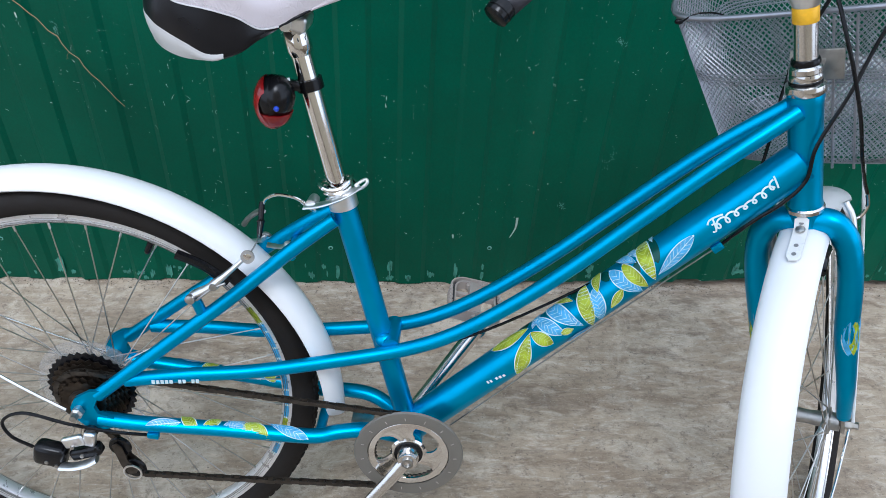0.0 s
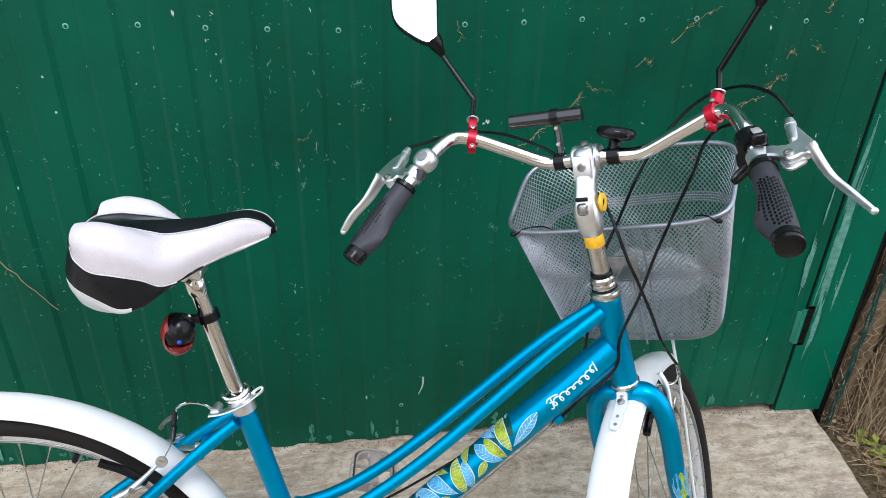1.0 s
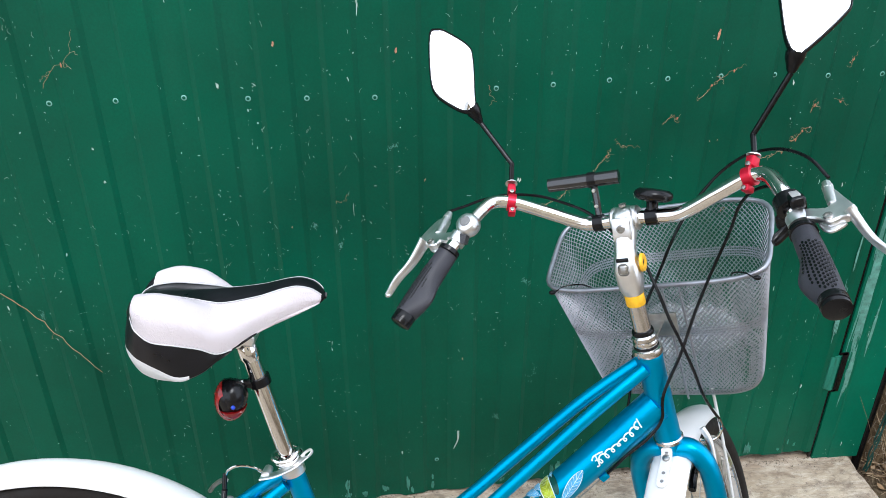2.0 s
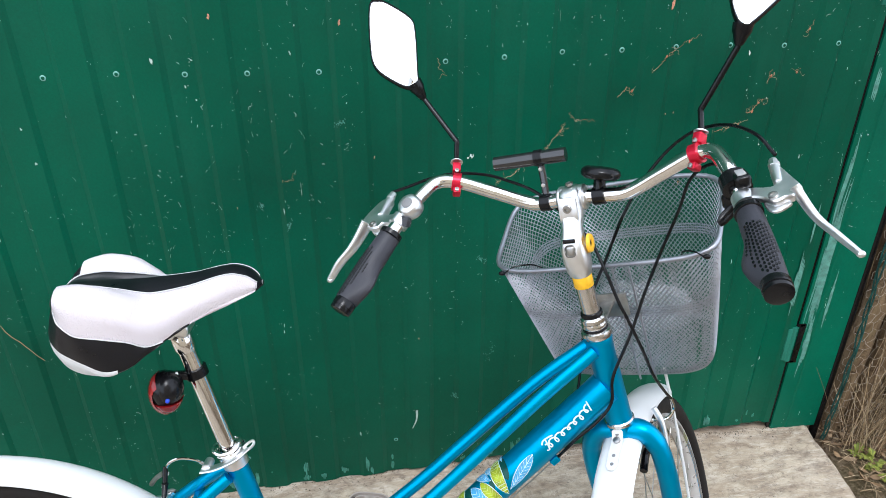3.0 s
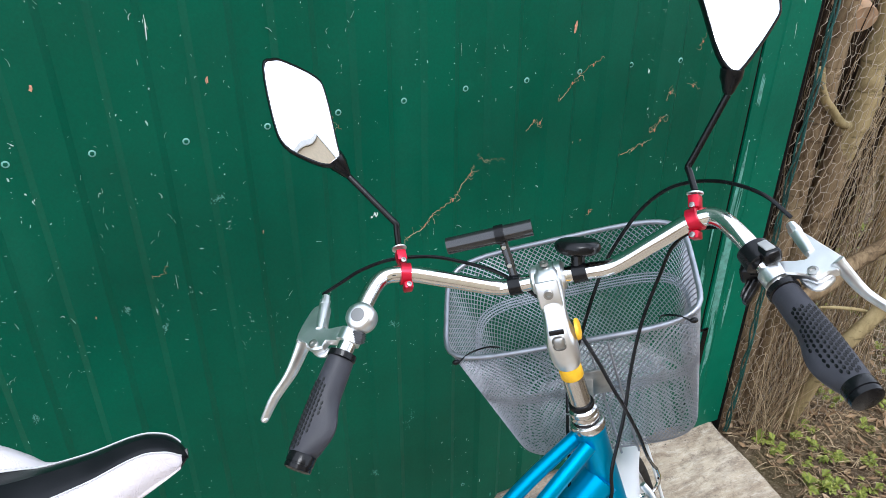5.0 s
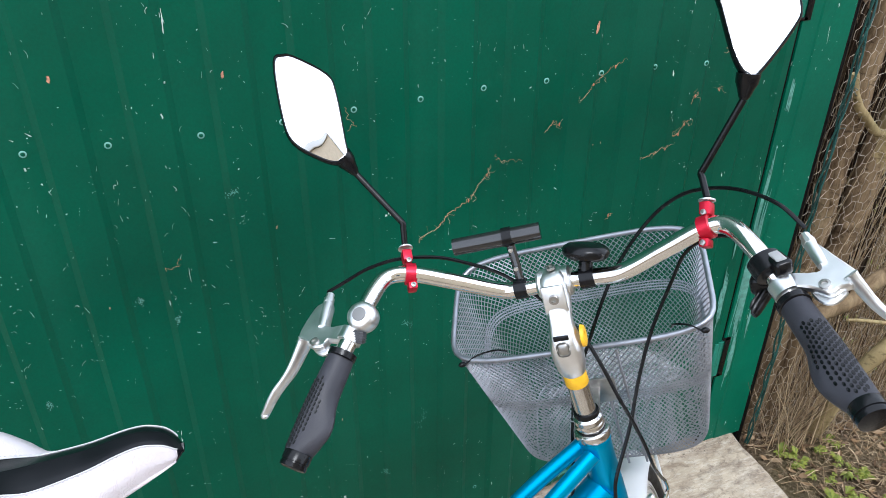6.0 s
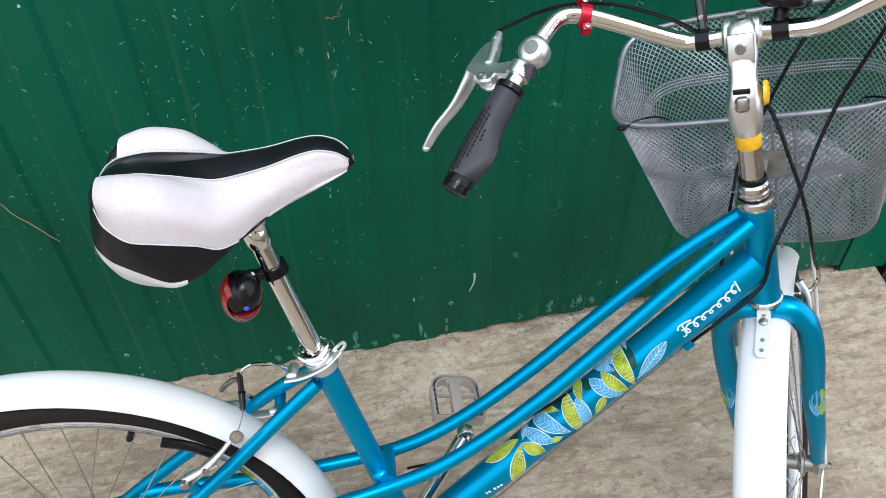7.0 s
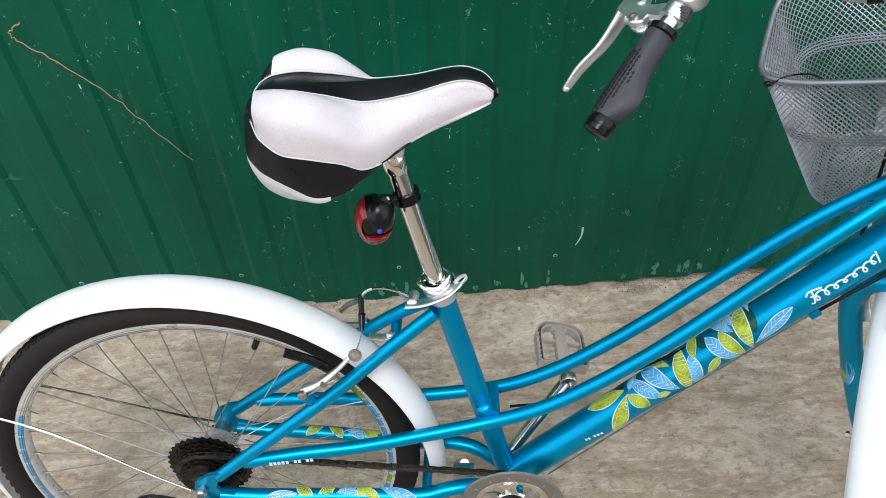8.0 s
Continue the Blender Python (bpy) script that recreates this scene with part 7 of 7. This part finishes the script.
build_netting()
edge_wire = []
for k in range(3):
    pts = []
    for i in range(90):
        z = -0.06 + 1.95 * i / 89
        a = z * 22 + k * 2.09 + 1.6 * noise.noise((z * 5, k, 0))
        wide = 0.0065 + 0.004 * noise.noise((z * 7, k, 9))
        pts.append((1.384 + wide * math.cos(a) + 0.010 * noise.noise((z * 2, 0, 0)), -0.008 + 0.006 * math.sin(a), z))
    edge_wire.append(sweep(pts, 0.0025, 6))
q5 = random.Random(9)
for _ in range(70):
    z = q5.uniform(0.0, 1.85)
    p = Vector((1.386, -0.008, z))
    d = Vector((q5.uniform(-1, 1), q5.uniform(-0.6, 0.1), q5.uniform(-0.8, 0.8))).normalized() * q5.uniform(0.008, 0.022)
    edge_wire.append(sweep([p, p + d * 0.6 + Vector((0, 0, 0.003)), p + d], 0.0007, 4, caps=False))
ew = part("green_edge_wire", join(*edge_wire), GREEN_WIRE)
tagged(ew, "twisted green coated wire along the netting edge", "wire")


def stems(name, count, area, height, lean, r, label, seed, mat):
    """Many thin dry stems, each bent a little."""
    q = random.Random(seed)
    geo = []
    for _ in range(count):
        x, y = q.uniform(*area[0]), q.uniform(*area[1])
        h = q.uniform(*height)
        a = q.uniform(0, 2 * math.pi)
        l = q.uniform(0, lean) * h
        z = ground_z(x, y) - 0.01
        p = [Vector((x, y, z)), Vector((x + 0.4 * l * math.cos(a) + q.uniform(-0.02, 0.02), y + 0.4 * l * math.sin(a), z + h * 0.5)), Vector((x + l * math.cos(a), y + l * math.sin(a), z + h))]
        geo.append(sweep(curve_pts(p, 3), [q.uniform(*r), 0.0006], 4, caps=False))
    ob = part(name, join(*geo), mat)
    return tagged(ob, label, "dry stems", kind="stuff")


stems("dry_stems", 110, ((1.45, 1.74), (0.10, 0.22)), (0.35, 1.6), 0.20, (0.0010, 0.0026), "tangle of dry brown stems behind the netting", 5, STRAW)
stems("dry_stems", 220, ((1.69, 2.05), (0.02, 0.30)), (0.5, 1.5), 0.30, (0.0008, 0.0024), "fine grey-brown twigs beside the leaning trunk", 15, STRAW)
# backing twigs whose near-black colour paints the shaded gaps behind the trunks
stems("dry_stems", 1000, ((1.42, 1.98), (0.22, 0.7)), (0.7, 2.2), 0.22, (0.003, 0.009), "thicket of upright twigs coloured near-black for deep shade behind the trunks", 16, SHADE_TWIG)
stems("dry_stems", 330, ((2.3, 4.4), (0.6, 2.6)), (0.4, 1.6), 0.3, (0.002, 0.006), "thicket of dry brown stems at the back", 6, STRAW)
stems("dry_stems", 120, ((1.42, 1.66), (-0.10, 0.05)), (0.08, 0.50), 0.75, (0.0006, 0.0017), "dry grass stalks bent through the netting foot", 7, STRAW)


def litter(count, seed):
    """Straw and twig bits lying on the soil."""
    q = random.Random(seed)
    geo = []
    for _ in range(count):
        x, y = q.uniform(1.38, 3.2), q.uniform(-1.1, 0.7)
        if x < 1.36 + 0.05 * y + 0.02:
            continue
        a, l = q.uniform(0, 2 * math.pi), q.uniform(0.010, 0.075)
        z = ground_z(x, y) + q.uniform(0.002, 0.016)
        d = Vector((math.cos(a), math.sin(a), q.uniform(-0.1, 0.25))) * l
        p = Vector((x, y, z))
        geo.append(sweep([p - d / 2, p + Vector((0, 0, q.uniform(0, 0.01))), p + d / 2], q.uniform(0.0004, 0.0012), 4, caps=False))
    ob = part("straw_litter", join(*geo), STRAW)
    return tagged(ob, "dry straw and twigs scattered on soil", "litter", kind="stuff")


litter(12500, 11)


def dead_leaves(count, seed):
    """Small curled brown leaves and bark flakes on the soil."""
    q = random.Random(seed)
    vs, fs = [], []
    for _ in range(count):
        x, y = q.uniform(1.38, 2.6), q.uniform(-1.1, 0.5)
        if x < 1.38 + 0.09 * y:
            continue
        m = pose(x, y, ground_z(x, y) + q.uniform(0.004, 0.016), q.uniform(-35, 35), q.uniform(-35, 35), q.uniform(0, 360))
        l, w, up = q.uniform(0.007, 0.022), q.uniform(0.003, 0.008), q.uniform(0.001, 0.005)
        k = len(vs)
        for t, f in ((-1, 0.15), (-0.4, 0.9), (0.3, 1.0), (1, 0.1)):
            vs.extend(m @ Vector((l * t, w * f * e, up * abs(e) + 0.003 * t * t)) for e in (-1, 0, 1))
        for i in range(3):
            o = k + 3 * i
            fs.extend([(o, o + 1, o + 4, o + 3), (o + 1, o + 2, o + 5, o + 4)])
    ob = part("dead_leaves", (vs, fs), DEAD_LEAF)
    return tagged(ob, "small curled brown leaves scattered over the soil", "litter", kind="stuff")


dead_leaves(2600, 23)


def weeds(count, seed):
    """Low clumps of lobed green leaves."""
    q = random.Random(seed)
    vs, fs = [], []

    def leaf(base, a, l, w, rise, droop):
        d = Vector((math.cos(a), math.sin(a), 0))
        s = Vector((-math.sin(a), math.cos(a), 0))
        k = len(vs)
        prof = ((0.0, 0.12), (0.4, 0.7), (0.7, 1.0), (1.0, 0.04))
        for t, ww in prof:
            p = base + d * (l * t) + Vector((0, 0, rise * math.sin(t * 1.6) * l - droop * t * t * l))
            vs.append(p + s * (w * ww) + Vector((0, 0, 0.15 * w * ww)))
            vs.append(p)
            vs.append(p - s * (w * ww) + Vector((0, 0, 0.15 * w * ww)))
        for i in range(len(prof) - 1):
            o = k + i * 3
            fs.extend([(o, o + 1, o + 4, o + 3), (o + 1, o + 2, o + 5, o + 4)])
    for _ in range(count):
        x = 1.42 + 2.0 * q.random() ** 1.2
        y = q.uniform(-1.0, 0.75) if x < 1.8 else q.uniform(-1.0, 1.8)
        if x < 1.40 + 0.05 * y or (y > -0.1 and x < 1.75):
            continue
        c = Vector((x, y, ground_z(x, y)))
        size = q.uniform(0.45, 0.95)
        for _ in range(q.randint(8, 15)):
            # a stalk with a spray of narrow lobes
            a, l = q.uniform(0, 2 * math.pi), q.uniform(0.018, 0.036) * size
            o = c + Vector((q.uniform(-0.03, 0.03), q.uniform(-0.03, 0.03), q.uniform(0.004, 0.03))) * size
            rise, droop = q.uniform(0.2, 1.3), q.uniform(0.2, 0.7)
            for k in (-2, -1, 0, 1, 2):
                leaf(o, a + k * 0.5 + q.uniform(-0.12, 0.12), l * (1 - 0.14 * abs(k)), l * 0.15, rise, droop)
    ob = part("weeds", (vs, fs), WEED)
    return tagged(ob, "low clumps of fresh green weeds on the soil", "weeds", kind="stuff")


weeds(460, 4)

# ---- dry climber remains on the wall ----
def vine(pts, label, seed, tendrils=7, r=0.0005, bits=1):
    q = random.Random(seed)
    path = curve_pts([(x, -0.003 - 0.004 * q.random(), z) for x, z in pts], 6)
    path = [p + Vector((q.uniform(-1, 1) * 0.0035, 0, q.uniform(-1, 1) * 0.0035)) for p in path]
    v = part("dry_vine", sweep(path, [r, r * 0.5], 5), VINE)
    tagged(v, label, "dry vine", "vine remains on the wall")
    for _ in range((tendrils * 2 + 1) // 3):
        p = path[q.randrange(len(path))]
        a = q.uniform(0, 2 * math.pi)
        c = [p]
        for k in range(4):
            a += q.uniform(-1.9, 1.9)
            c.append(c[-1] + Vector((math.cos(a) * 0.0048, q.uniform(-0.003, 0.001), math.sin(a) * 0.0048)))
        part("tendril", sweep(curve_pts(c, 4), 0.00027, 4), VINE, v)
    for _ in range(bits):
        p = path[q.randrange(len(path))]
        part("husk", ball(p + Vector((0, -0.003, 0)), 0.0024, (0.7, 0.5, q.uniform(1.0, 2.2)), 6), RUST_BIT, v)
    return v


vine([(0.349, 0.840), (0.361, 0.853), (0.386, 0.864), (0.401, 0.877), (0.411, 0.890), (0.429, 0.898), (0.448, 0.911), (0.461, 0.923), (0.470, 0.933), (0.481, 0.949), (0.488, 0.960), (0.500, 0.976)], "dry brown vine stem with curled tendrils on green wall", 1, 20, 0.0007, 2)
vine([(0.508, 0.989), (0.534, 0.981), (0.565, 0.979)], "thin pale dry tendril on green wall", 21, 3, 0.0004, 0)
vine([(0.605, 1.029), (0.620, 1.041), (0.630, 1.049), (0.640, 1.033)], "short dry vine scrap on green wall", 2, 4)
vine([(0.682, 1.082), (0.694, 1.091), (0.709, 1.110), (0.723, 1.125), (0.748, 1.141), (0.761, 1.148), (0.773, 1.157)], "pale dry vine loop on green wall", 4, 6, 0.0005, 2)
vine([(0.842, 0.938), (0.866, 0.944), (0.887, 0.951), (0.901, 0.957)], "pale dry vine scrap on green wall", 3, 6)
vine([(0.912, 0.981), (0.924, 0.983), (0.936, 1.003), (0.953, 1.010)], "dry brown vine scrap on green wall", 23, 9, 0.0007, 2)
vine([(0.946, 1.046), (0.951, 1.060), (0.964, 1.068)], "short dry vine scrap on green wall", 24, 5)
vine([(1.010, 1.067), (1.018, 1.069)], "small dry vine scrap on green wall", 25, 5)
vine([(1.015, 1.151), (1.020, 1.160)], "small dry vine scrap on green wall", 26, 4)
vine([(-0.905, 0.799), (-0.929, 0.778), (-0.914, 0.755), (-0.862, 0.705), (-0.804, 0.645), (-0.745, 0.560), (-0.688, 0.471)], "long orange-brown dried tendril on green wall", 6, 2, 0.0013, 1)
vine([(-0.66, 1.15), (-0.63, 1.19), (-0.60, 1.21), (-0.585, 1.26)], "pale dry vine scrap on green wall", 7, 8)
vine([(-0.112, 0.879), (-0.099, 0.883), (-0.088, 0.885)], "small dry vine scrap on green wall", 8, 1, 0.0004, 0)
vine([(0.222, 1.130), (0.226, 1.105), (0.240, 1.092)], "curled dry vine scrap on green wall", 28, 1, 0.0005, 0)
vine([(0.781, 0.816), (0.790, 0.822)], "small dry vine scrap on green wall", 9, 3)

# ---- house across the yard ----
house = thing("house", "beige plastered gabled house with white bargeboards across the yard", "house", pose(0.62, -4.9, 0, 0, 0, -4))
hw, hh, gable, deep = 2.9, 4.3, 2.7, 6.0
prof = [(-hw, -0.2), (hw, -0.2), (hw, hh), (0, hh + gable), (-hw, hh)]
part("wall", loft([[Vector((x, y, z)) for x, z in prof] for y in (0.0, -deep)]), BRICK_Y, house)
for s in (-1, 1):
    slope = math.atan2(gable, hw)
    ln_ = math.hypot(hw, gable) + 0.5
    part("roof", block((ln_, deep + 0.1, 0.10), 0.01, pose(s * (hw / 2 + 0.2), -deep / 2, hh + gable / 2 + 0.02, 0, s * math.degrees(slope), 0)), ROOFING, house)
    part("eaves_board", block((ln_, 0.05, 0.26), 0.01, pose(s * (hw / 2 + 0.2), 0.06, hh + gable / 2 - 0.02, 0, s * math.degrees(slope), 0)), WHITE_METAL, house)
win = part("window", block((1.1, 0.08, 1.3), 0.01, pose(0.2, 0.03, 2.4)), WHITE_METAL, house)
part("pane", block((0.9, 0.03, 1.1), 0.005, pose(0.2, 0.075, 2.4)), WINDOW_DARK, win)


# ---- dirt gathered along the wall foot ----
def wall_dirt(count, seed):
    q = random.Random(seed)
    geo = []
    for _ in range(count):
        x = q.uniform(-2.2, 1.32)
        if noise.noise((x * 3.1, seed, 0)) < -0.25 and q.random() < 0.8:
            continue
        y = rib_y(x) + 0.004 - 0.038 * q.random() ** 3.0
        s_ = q.uniform(0.0006, 0.0018) * (1.8 if q.random() < 0.06 else 1)
        m = pose(x, y, floor_z(x, y) + s_ * 0.25, q.uniform(0, 90), q.uniform(0, 90), q.uniform(0, 90))
        geo.append(block((s_, s_ * q.uniform(0.6, 1.6), s_ * 0.8), 0, m))
    ob = part("wall_dirt", join(*geo), CRUMB)
    return tagged(ob, "dark dirt crumbs gathered along the wall foot", "dirt", kind="stuff")


wall_dirt(3200, 17)
